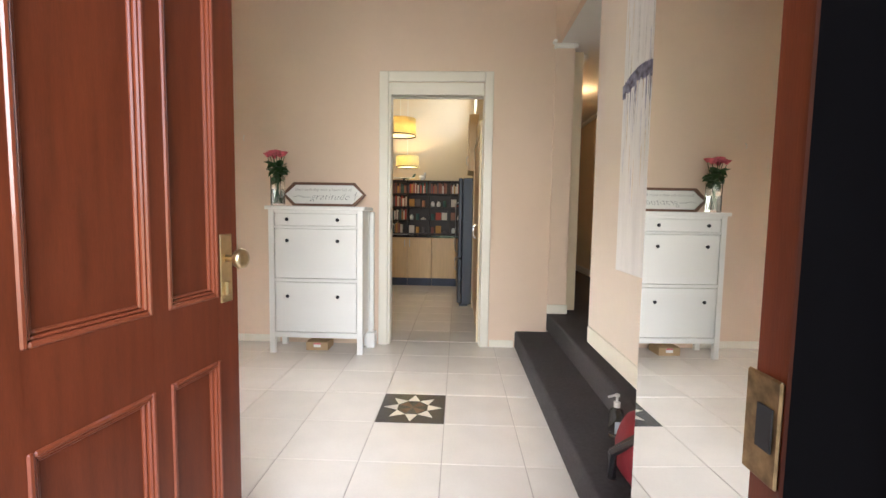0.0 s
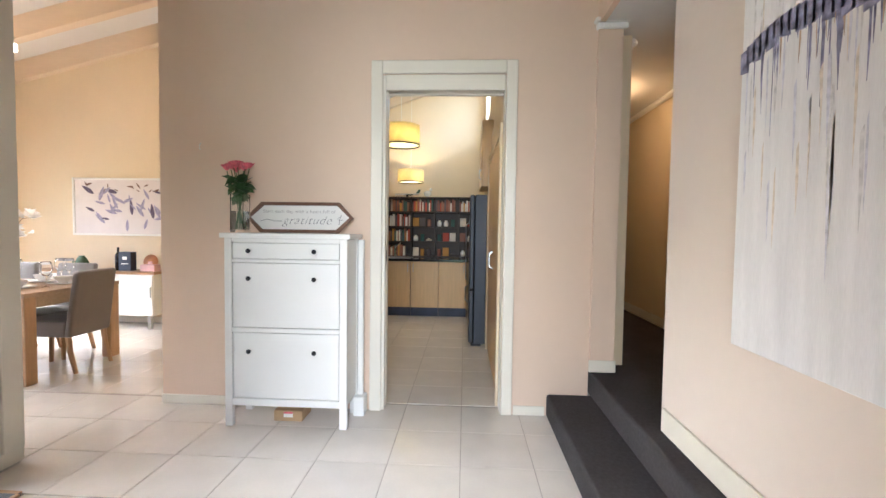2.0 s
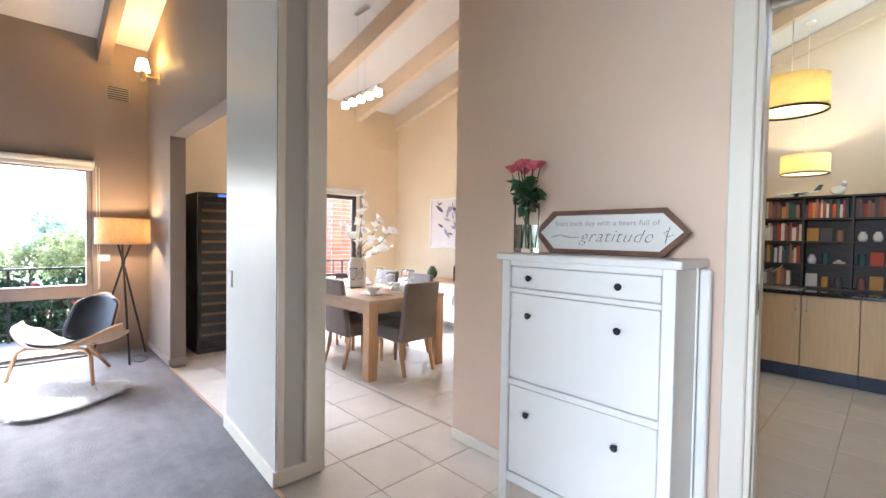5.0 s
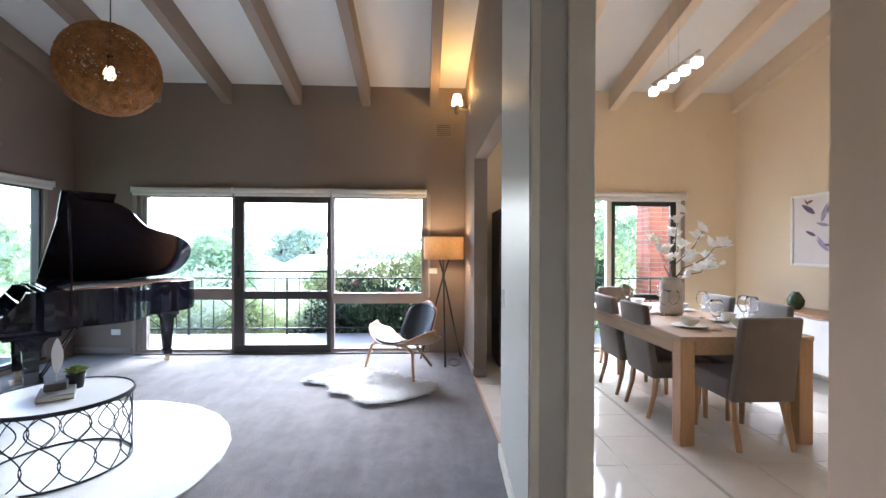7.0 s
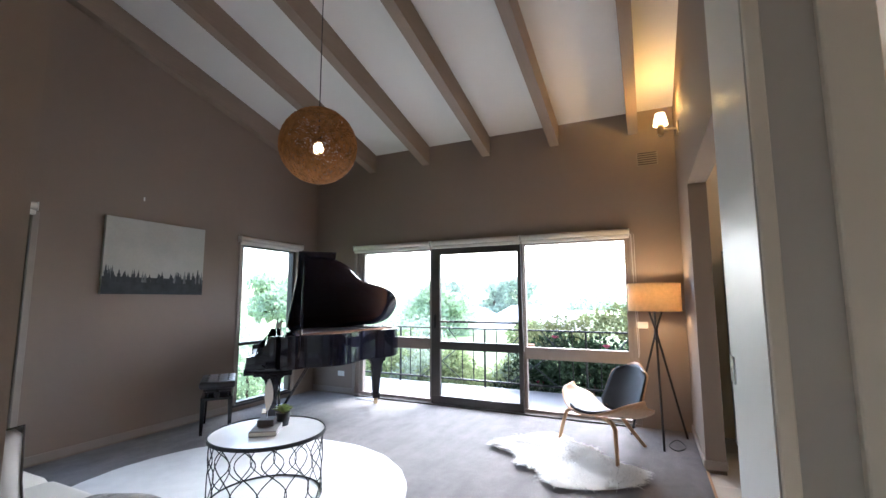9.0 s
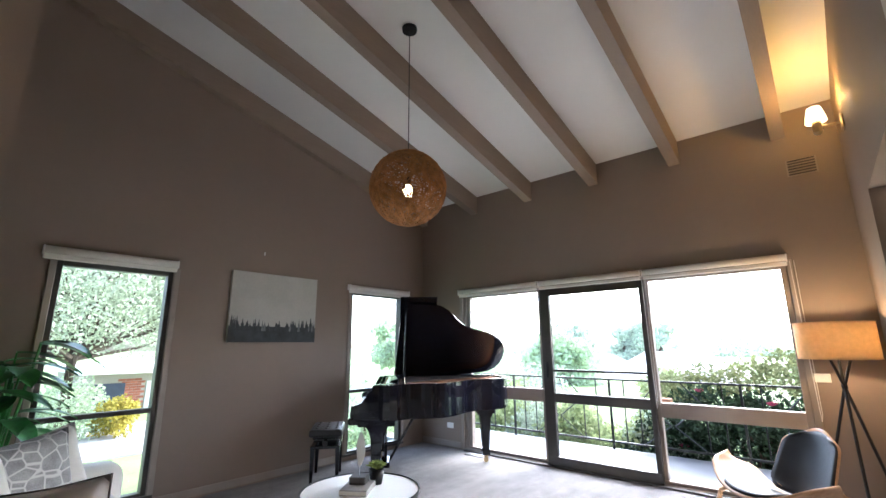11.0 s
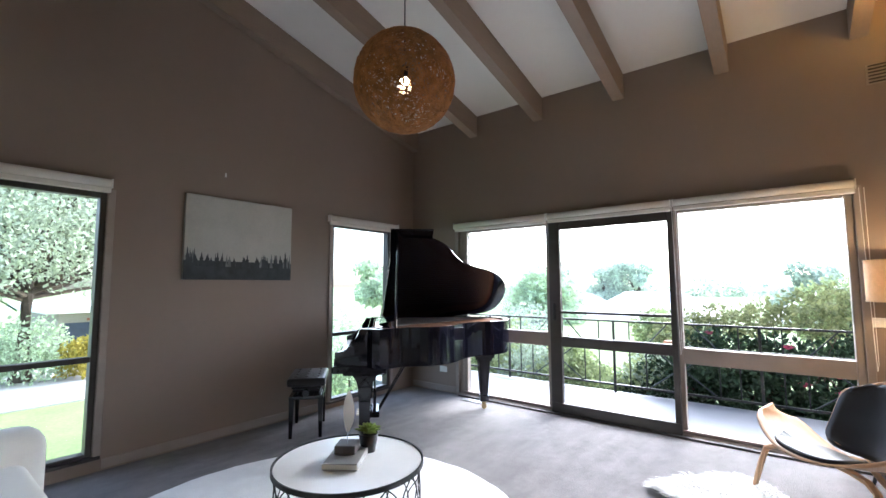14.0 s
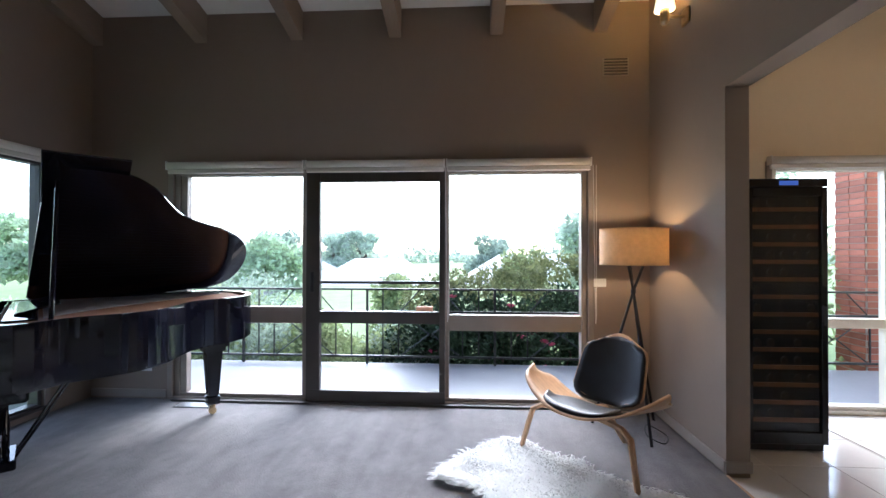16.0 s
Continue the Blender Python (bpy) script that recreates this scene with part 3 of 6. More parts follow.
blind(-2.705, -1.72, 2.168, S, "y", 1)
# blind cords
for y in (1.17, 2.43):
    one("blind_cord", tube([(W + 0.07, y, 2.1), (W + 0.075, y + 0.01, 1.3), (W + 0.07, y + 0.02, 0.75), (W + 0.06, y + 0.03, 0.80), (W + 0.055, y + 0.03, 2.1)], 0.0022, n=6), WHITE, Matrix(), "thin white blind cord hanging beside the window", "cord")

# front door, standing open
fd = tagged(new("door_3", mesh_of("door_3", box(-0.085, -0.065, -0.018, 0.018, 0.01, 2.25), DOORW)), "red-brown panelled timber front door, open inwards", kind="structure")
fd.matrix_basis = pose(-0.587, 0.41, 0, 0, 0, 83.2)
DW = 0.88
COLS, ROWZ = ((0.005, 0.201), (0.25, 0.545), (0.594, 0.79)), ((0.24, 0.79), (0.985, 2.13))
for a0, a1 in ((-0.065, 0.005), (0.201, 0.25), (0.545, 0.594), (0.79, DW)):
    part("stile", box(a0, a1, -0.022, 0.022, 0.01, 2.25), DOORW, fd)
for a0, a1 in COLS:
    for c0, c1 in ((0.01, 0.24), (0.79, 0.985), (2.13, 2.25)):
        part("rail", box(a0, a1, -0.0215, 0.0215, c0, c1), DOORW, fd)
    for c0, c1 in ROWZ:
        part("panel", box(a0 + 0.002, a1 - 0.002, -0.006, 0.006, c0 + 0.002, c1 - 0.002), DOORW, fd)
        mb = bmesh.new()
        for inset, wide, high in ((0.0, 0.013, 0.026), (0.013, 0.008, 0.021), (0.021, 0.009, 0.013)):
            i0, i1, k0, k1 = a0 + inset, a1 - inset, c0 + inset, c1 - inset
            for b in ((i0, i0 + wide, k0, k1), (i1 - wide, i1, k0, k1), (i0 + wide, i1 - wide, k0, k0 + wide), (i0 + wide, i1 - wide, k1 - wide, k1)):
                box(b[0], b[1], -high, high, b[2], b[3], mb, 0.0035)
        part("moulding", mb, DOORM, fd, "polished red timber moulding")
for s in (-1, 1):
    plate = part("lock_plate", box(DW - 0.085, DW - 0.03, s * 0.0245 - 0.0025, s * 0.0245 + 0.0025, 0.965, 1.175, bevel=0.002), BRASS, fd, "brass lock plate")
    kn = lathe([(0.012, 0), (0.009, 0.02), (0.011, 0.03), (0.026, 0.036), (0.032, 0.048), (0.028, 0.06), (0.012, 0.064), (0.001, 0.064)], n=20)
    bmesh.ops.transform(kn, matrix=pose(DW - 0.057, s * 0.026, 1.10, -90 * s), verts=kn.verts)
    part("knob", kn, BRASS, fd, "polished brass door knob", True)
    part("cylinder", box(DW - 0.068, DW - 0.046, s * 0.03 - 0.005, s * 0.03 + 0.005, 0.985, 1.03, bevel=0.004), BRASS, plate)
trim("door_jamb_left", [(-0.66, -0.615, 0.12, 0.30, 0, 2.32), (-0.615, 0.565, 0.12, 0.30, 2.28, 2.32)], DOORW, "red-brown timber front door jamb")
jr = trim("door_jamb_right", [(0.567, 0.652, 0.326, 0.388, 0, 2.32)], DOORW, "red-brown timber front door jamb with a strike plate", 0.01)
part("strike_plate", box(0.562, 0.5665, 0.336, 0.386, 0.975, 1.085, bevel=0.002), WORNB, jr, "worn brass strike plate")
part("strike_hole", box(0.5595, 0.5615, 0.343, 0.364, 1.01, 1.055), BLACKM, jr)
sd = setting("door_screen_frame", box(0.557, 0.652, 0.0, 0.322, 0, 2.4, bevel=0.004), FRAMEB, "dark painted screen door frame")
part("closer_rod", tube([(0.552, 0.205, 0.0), (0.552, 0.205, 2.4)], 0.005), STEELB, sd, "thin metal strip")

# ---- entry ----
cab = thing("shoe_cabinet", pose(-1.0, 3.65, 0), "white painted shoe cabinet with two flap doors against the wall", "cabinet")
part("top", box(-0.437, 0.445, -0.02, 0.325, 1.277, 1.31, bevel=0.005), WHITE, cab)
for x in (-0.412, 0.37):
    for y, z0 in ((0.0, 0.0), (0.27, 0.0)):
        part("leg", box(x, x + 0.05, y, y + 0.04, z0, 1.277, bevel=0.003), WHITE, cab)
part("body", box(-0.395, 0.4, 0.03, 0.30, 0.15, 1.27), WHITE, cab)
for z0, z1 in ((0.144, 0.192), (0.645, 0.674), (1.116, 1.137), (1.25, 1.277)):
    part("rail", box(-0.362, 0.37, 0.002, 0.03, z0, z1, bevel=0.002), WHITE, cab)
for name, z0, z1, zk in (("flap_door", 0.197, 0.640, 0.518), ("flap_door", 0.679, 1.111, 1.008), ("drawer", 1.142, 1.245, 1.192)):
    d = part(name, box(-0.357, 0.365, 0.006, 0.028, z0, z1, bevel=0.003), WHITE, cab)
    for x in (-0.241, 0.203):
        k = lathe([(0.007, 0), (0.006, 0.012), (0.014, 0.018), (0.016, 0.024), (0.010, 0.030), (0.001, 0.031)], n=14)
        bmesh.ops.transform(k, matrix=pose(x, 0.006, zk, 90), verts=k.verts)
        part("knob", k, BLACKM, d, "dark pewter knob", True)
for s in (-1, 1):
    part("side_panel", box(s * 0.408 - 0.006, s * 0.408 + 0.006, 0.04, 0.27, 0.15, 1.27), WHITE, cab)

one("cardboard_box", box(-0.10, 0.10, -0.08, 0.1, 0, 0.075, bevel=0.003), CARD, pose(-1.02, 3.83, 0.001), "small brown cardboard box under the shoe cabinet", "box")
part("box_label", box(-0.03, 0.035, -0.083, -0.0805, 0.03, 0.068), WHITE, bpy.data.objects["cardboard_box"], "white and red paper label")
part("label_band", box(-0.03, 0.035, -0.0845, -0.0832, 0.056, 0.068), PETALP, bpy.data.objects["cardboard_box"], "red band")
one("white_skirt_block", box(-0.04, 0.04, -0.06, 0.05, 0, 0.14, bevel=0.006), WHITE, pose(-0.555, 3.93, 0), "white plinth block beside the shoe cabinet", "plinth")
part("pipe", box(-0.02, 0.02, -0.01, 0.03, 0.14, 1.27, bevel=0.006), WHITE, bpy.data.objects["white_skirt_block"])

# hexagonal sign
WALNUTF = mat("walnut_frame", (0.16, 0.08, 0.045), 0.5, var=0.2, scale=10)
sgn = thing("word_sign", pose(-0.996, 3.90, 1.312, -7), "long pointed wooden sign with handwritten gratitude words on the cabinet", "sign")
hexa = lambda w, h, c: [(-w, 0), (-w + c, -h), (w - c, -h), (w, 0), (w - c, h), (-w + c, h)]
hb = slab(hexa(0.385, 0.105, 0.105), -0.009, 0.0)
bmesh.ops.transform(hb, matrix=pose(0, 0, 0.106, 90), verts=hb.verts)
part("board", hb, WHITE, sgn, "white washed board")
out_, in_ = hexa(0.39, 0.11, 0.105), hexa(0.362, 0.088, 0.093)
for i in range(6):
    j = (i + 1) % 6
    fb = slab([out_[i], out_[j], in_[j], in_[i]], -0.004, 0.018)
    bmesh.ops.transform(fb, matrix=pose(0, 0, 0.111, 90), verts=fb.verts)
    part("frame_strip", fb, WALNUTF, sgn, "dark walnut frame strip")
words("Start each day with a heart full of", 0.035, INKL, pose(-0.01, -0.002, 0.145, 90), sgn, "lettering", -0.0003, 0.0, 1.1)
words("gratitude", 0.088, INK, pose(0.05, -0.002, 0.064, 90), sgn, "script", -0.0024, 0.4, 1.1)
part("flourish", tube([(-0.29, -0.002, 0.085), (-0.24, -0.002, 0.098), (-0.19, -0.002, 0.085), (-0.13, -0.002, 0.085)], 0.0015, n=5), INK, sgn)
part("sprig", tube([(0.285, -0.002, 0.06), (0.29, -0.002, 0.10), (0.30, -0.002, 0.135)], 0.0015, tube([(0.30, -0.002, 0.12), (0.275, -0.002, 0.11), (0.288, -0.002, 0.09), (0.315, -0.002, 0.10)], 0.0012, n=5), n=5), INK, sgn)


def leafquad(bm, p, d, up, l, w, fold=0.25):
    """A leaf of six faces folded along its rib."""
    d, up = d.normalized(), up.normalized()
    s = d.cross(up).normalized()
    nrm = s.cross(d)
    c = [p, p + d * l * 0.5 + nrm * 0.02 * l, p + d * l]
    a = [p + d * l * k + s * w * q + nrm * w * fold for k, q in ((0.25, 0.42), (0.6, 0.45))]
    b = [p + d * l * k - s * w * q + nrm * w * fold for k, q in ((0.25, 0.42), (0.6, 0.45))]
    v = [bm.verts.new(x) for x in (*c, *a, *b)]
    for f in ((0, 1, 3), (1, 4, 3), (1, 2, 4), (0, 5, 1), (1, 5, 6), (1, 6, 2)):
        bm.faces.new([v[i] for i in f])


def bloom(bm, p, r, petals, rnd, open_=0.7):
    for i in range(petals):
        a = 2.4 * i
        k = i / petals
        d = Vector((math.cos(a) * (0.25 + open_ * k), math.sin(a) * (0.25 + open_ * k), 1.0 - 0.55 * k * open_))
        leafquad(bm, p - Vector((0, 0, r * 0.4)) + Vector((d.x, d.y, 0)) * r * 0.25, d, Vector((-d.x, -d.y, 1.0)), r * (1.0 + 0.35 * k), r * 0.85, 0.35)


rnd = random.Random(4)
vs = thing("rose_vase", pose(-1.40, 3.84, 1.311), "square glass vase of pink roses standing on the shoe cabinet", "vase")
gb = slab([(-0.048, -0.048), (0.048, -0.048), (0.048, 0.048), (-0.048, 0.048)], 0, 0.02, None, 0)
for a, b, c, d in ((-0.048, -0.042, -0.048, 0.048), (0.042, 0.048, -0.048, 0.048), (-0.042, 0.042, -0.048, -0.042), (-0.042, 0.042, 0.042, 0.048)):
    box(a, b, c, d, 0.02, 0.27, gb)
part("glass", gb, VGLASS, vs, "clear glass vase").visible_shadow = False
part("water", box(-0.0415, 0.0415, -0.0415, 0.0415, 0.021, 0.15), WATER, vs, "clear water").visible_shadow = False
stems, leaves, roses = bmesh.new(), bmesh.new(), []
for i in range(9):
    a = 6.283 * i / 9 + rnd.uniform(-0.3, 0.3)
    top = Vector((math.cos(a) * rnd.uniform(0.03, 0.10), math.sin(a) * rnd.uniform(0.03, 0.09), rnd.uniform(0.42, 0.48)))
    bot = Vector((-math.cos(a) * 0.03, -math.sin(a) * 0.03, 0.025))
    tube([bot, bot.lerp(top, 0.5), top], 0.003, stems, 5)
    rb = bmesh.new()
    bloom(rb, top + Vector((0, 0, 0.02)), 0.041, 26, rnd, 0.5)
    part("rose", rb, PETALP, vs)
    for k in range(5):
        p = bot.lerp(top, rnd.uniform(0.5, 0.86))
        b = rnd.uniform(0, 6.28)
        leafquad(leaves, p, Vector((math.cos(b), math.sin(b), rnd.uniform(-0.9, 0.7))), Vector((rnd.uniform(-0.5, 0.5), rnd.uniform(-0.5, 0.5), 1)), rnd.uniform(0.06, 0.11), 0.075)
part("stems", stems, LEAF, vs)
part("leaves", leaves, LEAF, vs)

# painting on the right wall
cv = thing("abstract_canvas", pose(1.215, 2.05, 0.945), "large off-white abstract canvas with a blue drip band on the wall", "painting")
bd = mat("canvas_wash", (0.84, 0.83, 0.82), 0.8, var=0.1, scale=3, fine=0.7, stretch=(9, 9, 0.7), bump=0.3, bscale=120)
part("canvas", box(-0.045, 0, -0.42, 0.42, 0, 1.55, bevel=0.003), bd, cv)
BLUE = mat("blue_drip_paint", (0.26, 0.26, 0.38), 0.7, var=0.6, scale=25)
SAND = mat("sand_drip_paint", (0.5, 0.36, 0.26), 0.8, var=0.3, scale=25)
for i in range(60):
    y = rnd.uniform(-0.40, 0.40)
    zt = 1.02 + 0.06 * math.sin(y * 6) - 0.12 * y
    l = rnd.choice((0.05, 0.08, 0.12, 0.2, 0.3)) * rnd.uniform(0.6, 1.2)
    w = rnd.uniform(0.003, 0.012)
    dr = tube([(-0.0455, y, zt + 0.02), (-0.0465, y + rnd.uniform(-0.004, 0.004), zt - l * 0.5), (-0.0455, y, zt - l)], w, n=5, r1=0.001)
    for v in dr.verts:
        v.co.x = -0.0452 + (v.co.x + 0.046) * 0.1
    part("paint_drip", dr, BLUE if i < 42 else SAND, cv, "")
WASH = [mat("faint_blue_wash", (0.66, 0.66, 0.72), 0.8, var=0.2, scale=30), mat("faint_sand_wash", (0.76, 0.68, 0.58), 0.8, var=0.2, scale=30), mat("grey_wash", (0.7, 0.69, 0.68), 0.8, var=0.2, scale=30)]
for i in range(70):
    y, zt, l = rnd.uniform(-0.405, 0.405), rnd.uniform(0.55, 1.5), rnd.uniform(0.06, 0.34)
    zt = max(zt, l + 0.03)
    st_ = slab([(y, zt), (y + rnd.uniform(0.004, 0.012), zt - 0.02), (y + rnd.uniform(0.003, 0.008), zt - l * 0.6), (y + 0.002, zt - l), (y - rnd.uniform(0.001, 0.005), zt - l * 0.5)], 0, 0.0006)
    part("paint_streak", st_, WASH[i % 3], cv).matrix_basis = Matrix(((0, 0, -1, -0.0451), (1, 0, 0, 0), (0, 1, 0, 0), (0, 0, 0, 1)))
for i in range(26):
    y = -0.40 + 0.032 * i
    zt = 1.03 + 0.06 * math.sin(y * 6) - 0.12 * y
    part("paint_dab", slab([(y - 0.02, zt - 0.03 - rnd.uniform(0, 0.03)), (y + 0.022, zt - 0.03 - rnd.uniform(0, 0.03)), (y + 0.024, zt + 0.02), (y - 0.02, zt + 0.025)], 0, 0.002), BLUE, cv).matrix_basis = Matrix(((0, 0, -1, -0.0455), (1, 0, 0, 0), (0, 1, 0, 0), (0, 0, 0, 1)))

# things on the lower step
bt = thing("sanitiser_bottle", pose(1.046, 2.02, 0.166), "clear pump bottle of hand gel standing on the carpeted step", "bottle")
part("bottle", lathe([(0.034, 0), (0.036, 0.01), (0.036, 0.115), (0.03, 0.135), (0.014, 0.145), (0.013, 0.155)], n=20), WATER, bt, "clear plastic bottle", True)
part("pump", tube([(0, 0, 0.18), (0, 0, 0.205), (-0.01, -0.005, 0.212), (-0.05, -0.02, 0.208)], 0.006, lathe([(0.016, 0.15), (0.016, 0.175), (0.006, 0.18), (0.006, 0.2), (0.012, 0.203), (0.012, 0.214)], n=14)), CERAM, bt, "white pump head")
part("bottle_label", box(-0.02, 0.02, -0.0375, -0.0365, 0.03, 0.09), mat("pale_label", (0.55, 0.65, 0.72), 0.6), bt)
bag = bmesh.new()
bmesh.ops.create_uvsphere(bag, u_segments=20, v_segments=12, radius=0.17)
for v in bag.verts:
    v.co = Vector((v.co.x * 0.75, v.co.y * 1.1, v.co.z * 1.0 + 0.15)) + noise.noise_vector(v.co * 9) * 0.02
    v.co.z = max(v.co.z, 0.0)
rb_ = one("red_backpack", bag, REDB, pose(1.03, 1.60, 0.166), "red nylon backpack lying on the carpeted step", "bag", smooth=True)
part("strap", tube([(-0.09, -0.08, 0.25), (-0.16, -0.02, 0.16), (-0.14, 0.03, 0.03)], 0.018, n=6), LEATHER, rb_, "black strap")

sw = one("light_switch", box(0, 0.008, -0.036, 0.036, -0.058, 0.058, bevel=0.003), CERAM, pose(-0.659, 1.46, 1.14), "white light switch plate on the entry wall", "switch")
for z in (-0.02, 0.02):
    part("rocker", box(0.008, 0.012, -0.008, 0.008, z - 0.012, z + 0.012, bevel=0.002), CERAM, sw)
sw2 = one("light_switch", box(-0.036, 0.036, -0.008, 0, -0.058, 0.058, bevel=0.003), CERAM, pose(-3.16, 2.886, 1.08), "white light switch plate on the pale end wall", "switch")
part("rocker", box(-0.008, 0.008, -0.012, -0.008, -0.012, 0.012, bevel=0.002), CERAM, sw2)
one("wall_hook", tube([(0, 0, 0.03), (0, -0.02, 0.01), (0, -0.022, -0.015), (0, -0.008, -0.02)], 0.004, n=6), CERAM, pose(-1.78, 3.998, 1.94), "small white adhesive hook on the peach wall", "hook")
dl = one("downlight", lathe([(0.05, 0), (0.055, -0.006), (0.045, -0.008), (0.042, -0.002)], n=20), WHITE, pose(1.68, 5.40, 2.818), "small round recessed downlight, lit", "downlight")
part("lens", lathe([(0.0, -0.003), (0.041, -0.003), (0.041, -0.001), (0.0, -0.001)], n=18), DOWN, dl, "glowing lens")

# ---- kitchen ----
for i, (x0, x1) in enumerate(((-1.95, -1.52), (-1.515, -1.085), (-1.08, -0.65), (-0.645, -0.215), (-0.21, 0.22))):
    u = thing("base_cabinet", pose(x0, 7.52, 0), "pale maple kitchen base cabinet with a bow handle", "cabinet", "kitchen base cabinets")
    w = x1 - x0
    part("body", box(0, w, 0.02, 0.60, 0.14, 0.86), MAPLE, u)
    part("kick", box(0, w, 0.05, 0.07, 0, 0.14), NAVY, u, "dark kickboard")
    d = part("door", box(0.002, w - 0.002, 0, 0.019, 0.145, 0.855, bevel=0.002), MAPLE, u)
    hx = 0.04 if i % 2 else w - 0.04
    part("handle", tube([(hx, 0, 0.70), (hx, -0.022, 0.72), (hx, -0.025, 0.76), (hx, -0.022, 0.80), (hx, 0, 0.82)], 0.006, n=6), STEEL, d, "brushed bow handle")
one("worktop", box(-1.96, 0.25, 7.49, 8.19, 0.862, 0.90, bevel=0.006), STONE, Matrix(), "black granite kitchen worktop over maple cabinets", "worktop")
sink = one("sink", box(-0.32, 0.32, -0.17, 0.17, 0, 0.008, bevel=0.003), STEEL, pose(-0.98, 7.75, 0.9), "stainless steel sink set in the black worktop", "sink")
part("tap", tube([(0.05, 0.12, 0), (0.05, 0.12, 0.16), (0.03, 0.08, 0.2), (-0.02, 0.02, 0.17)], 0.013, n=8), CHROME, sink, "chrome mixer tap")
part("tap_lever", tube([(0.05, 0.12, 0.17), (0.12, 0.14, 0.24)], 0.008, n=6), CHROME, sink)
bs = thing("bookcase", pose(-1.10, 7.93, 0.902), "tall black-brown bookcase full of books above the kitchen bench", "bookcase")
BW, BH = 1.60, 0.99
for x in (0.0, 0.39, 0.78, 1.17, BW - 0.02):
    part("upright", box(x, x + 0.02, 0, 0.25, 0, BH), SHELFW, bs)
for z in (0.0, 0.245, 0.49, 0.735, BH - 0.02):
    part("shelf", box(0.02, BW - 0.02, 0.004, 0.25, z, z + 0.018), SHELFW, bs)
part("back_panel", box(0.0, BW, 0.25, 0.262, 0, BH), SHELFW, bs)
bookc = [mat("book_cover", c, 0.6, var=0.1) for c in ((0.45, 0.07, 0.04), (0.7, 0.62, 0.5), (0.05, 0.12, 0.1), (0.55, 0.28, 0.06), (0.12, 0.1, 0.1), (0.75, 0.7, 0.62), (0.35, 0.16, 0.1), (0.28, 0.1, 0.07))]
for bay in range(4):
    for sh in range(4):
        full = sh == 3 or bay == 0 or (bay == 2 and sh == 3)
        x, z = 0.39 * bay + 0.025, 0.245 * sh + 0.0185
        if full:
            end = x + rnd.uniform(0.26, 0.34)
            while x < end:
                w, h, d = rnd.uniform(0.016, 0.036), rnd.uniform(0.13, 0.205), rnd.uniform(0.12, 0.17)
                one("book", box(0, w - 0.001, 0, d, 0, h, bevel=0.001), rnd.choice(bookc), pose(-1.10 + x, 7.945 + rnd.uniform(0, 0.02), 0.902 + z), "upright book on a bookcase shelf", "book", "books on the bookcase")
                x += w
        else:
            for k in range(3):
                cx = x + 0.06 + 0.11 * k
                kind = rnd.randint(0, 3)
                mm = pose(-1.10 + cx, 8.0, 0.902 + z)
                if kind == 0:
                    one("framed_photo", box(-0.05, 0.05, 0, 0.012, 0, 0.14, bevel=0.002), rnd.choice(bookc), mm, "small framed picture on the bookcase", "picture frame")
                elif kind == 1:
                    one("ornament_jar", lathe([(0.03, 0), (0.04, 0.03), (0.035, 0.07), (0.02, 0.09), (0.024, 0.1)], n=14), CERAM, mm, "small white ceramic jar on the bookcase", "ornament", smooth=True)
                elif kind == 2:
                    one("model_car", box(-0.05, 0.05, -0.02, 0.02, 0.005, 0.03, box(-0.025, 0.02, -0.018, 0.018, 0.03, 0.05, bevel=0.008), 0.008), rnd.choice(bookc), mm, "small model car on the bookcase", "ornament")
                else:
                    one("tin", lathe([(0.03, 0), (0.03, 0.11), (0.027, 0.115)], n=14), rnd.choice(bookc), mm, "small printed tin on the bookcase", "tin")
pl = thing("model_plane", pose(-0.78, 8.03, 1.893, 0, 0, 8), "green and white model airliner on top of the bookcase", "model plane")
part("fuselage", tube([(-0.2, 0, 0.035), (-0.17, 0, 0.04), (0.1, 0, 0.045), (0.2, 0, 0.06)], 0.018, n=10, r1=0.008), CERAM, pl, "", True)
part("tail_fin", slab([(0.14, 0.06), (0.2, 0.06), (0.225, 0.125), (0.19, 0.125)], -0.004, 0.004), GREENC, pl, "green tail fin").matrix_basis = pose(0, 0, 0, 90)
part("wing", slab([(-0.05, -0.01), (0.03, -0.01), (0.1, -0.17), (0.07, -0.17)], 0.03, 0.036, slab([(-0.05, 0.01), (0.03, 0.01), (0.1, 0.15), (0.07, 0.15)], 0.03, 0.036)), GREENC, pl)
part("stand", box(-0.02, 0.02, -0.02, 0.02, 0, 0.03), BLACKM, pl)
hen = bmesh.new()
bmesh.ops.create_uvsphere(hen, u_segments=16, v_segments=10, radius=0.05)
for v in hen.verts:
    v.co = Vector((v.co.x * 1.3, v.co.y * 0.8, v.co.z + 0.055 + 0.35 * max(0, abs(v.co.x) - 0.02)))
one("ceramic_pot", lathe([(0.02, 0.1), (0.022, 0.13), (0.014, 0.15)], hen, 10, 0.05), CERAM, pose(-0.44, 8.03, 1.893), "rounded white ceramic pot on top of the bookcase", "ornament", smooth=True)

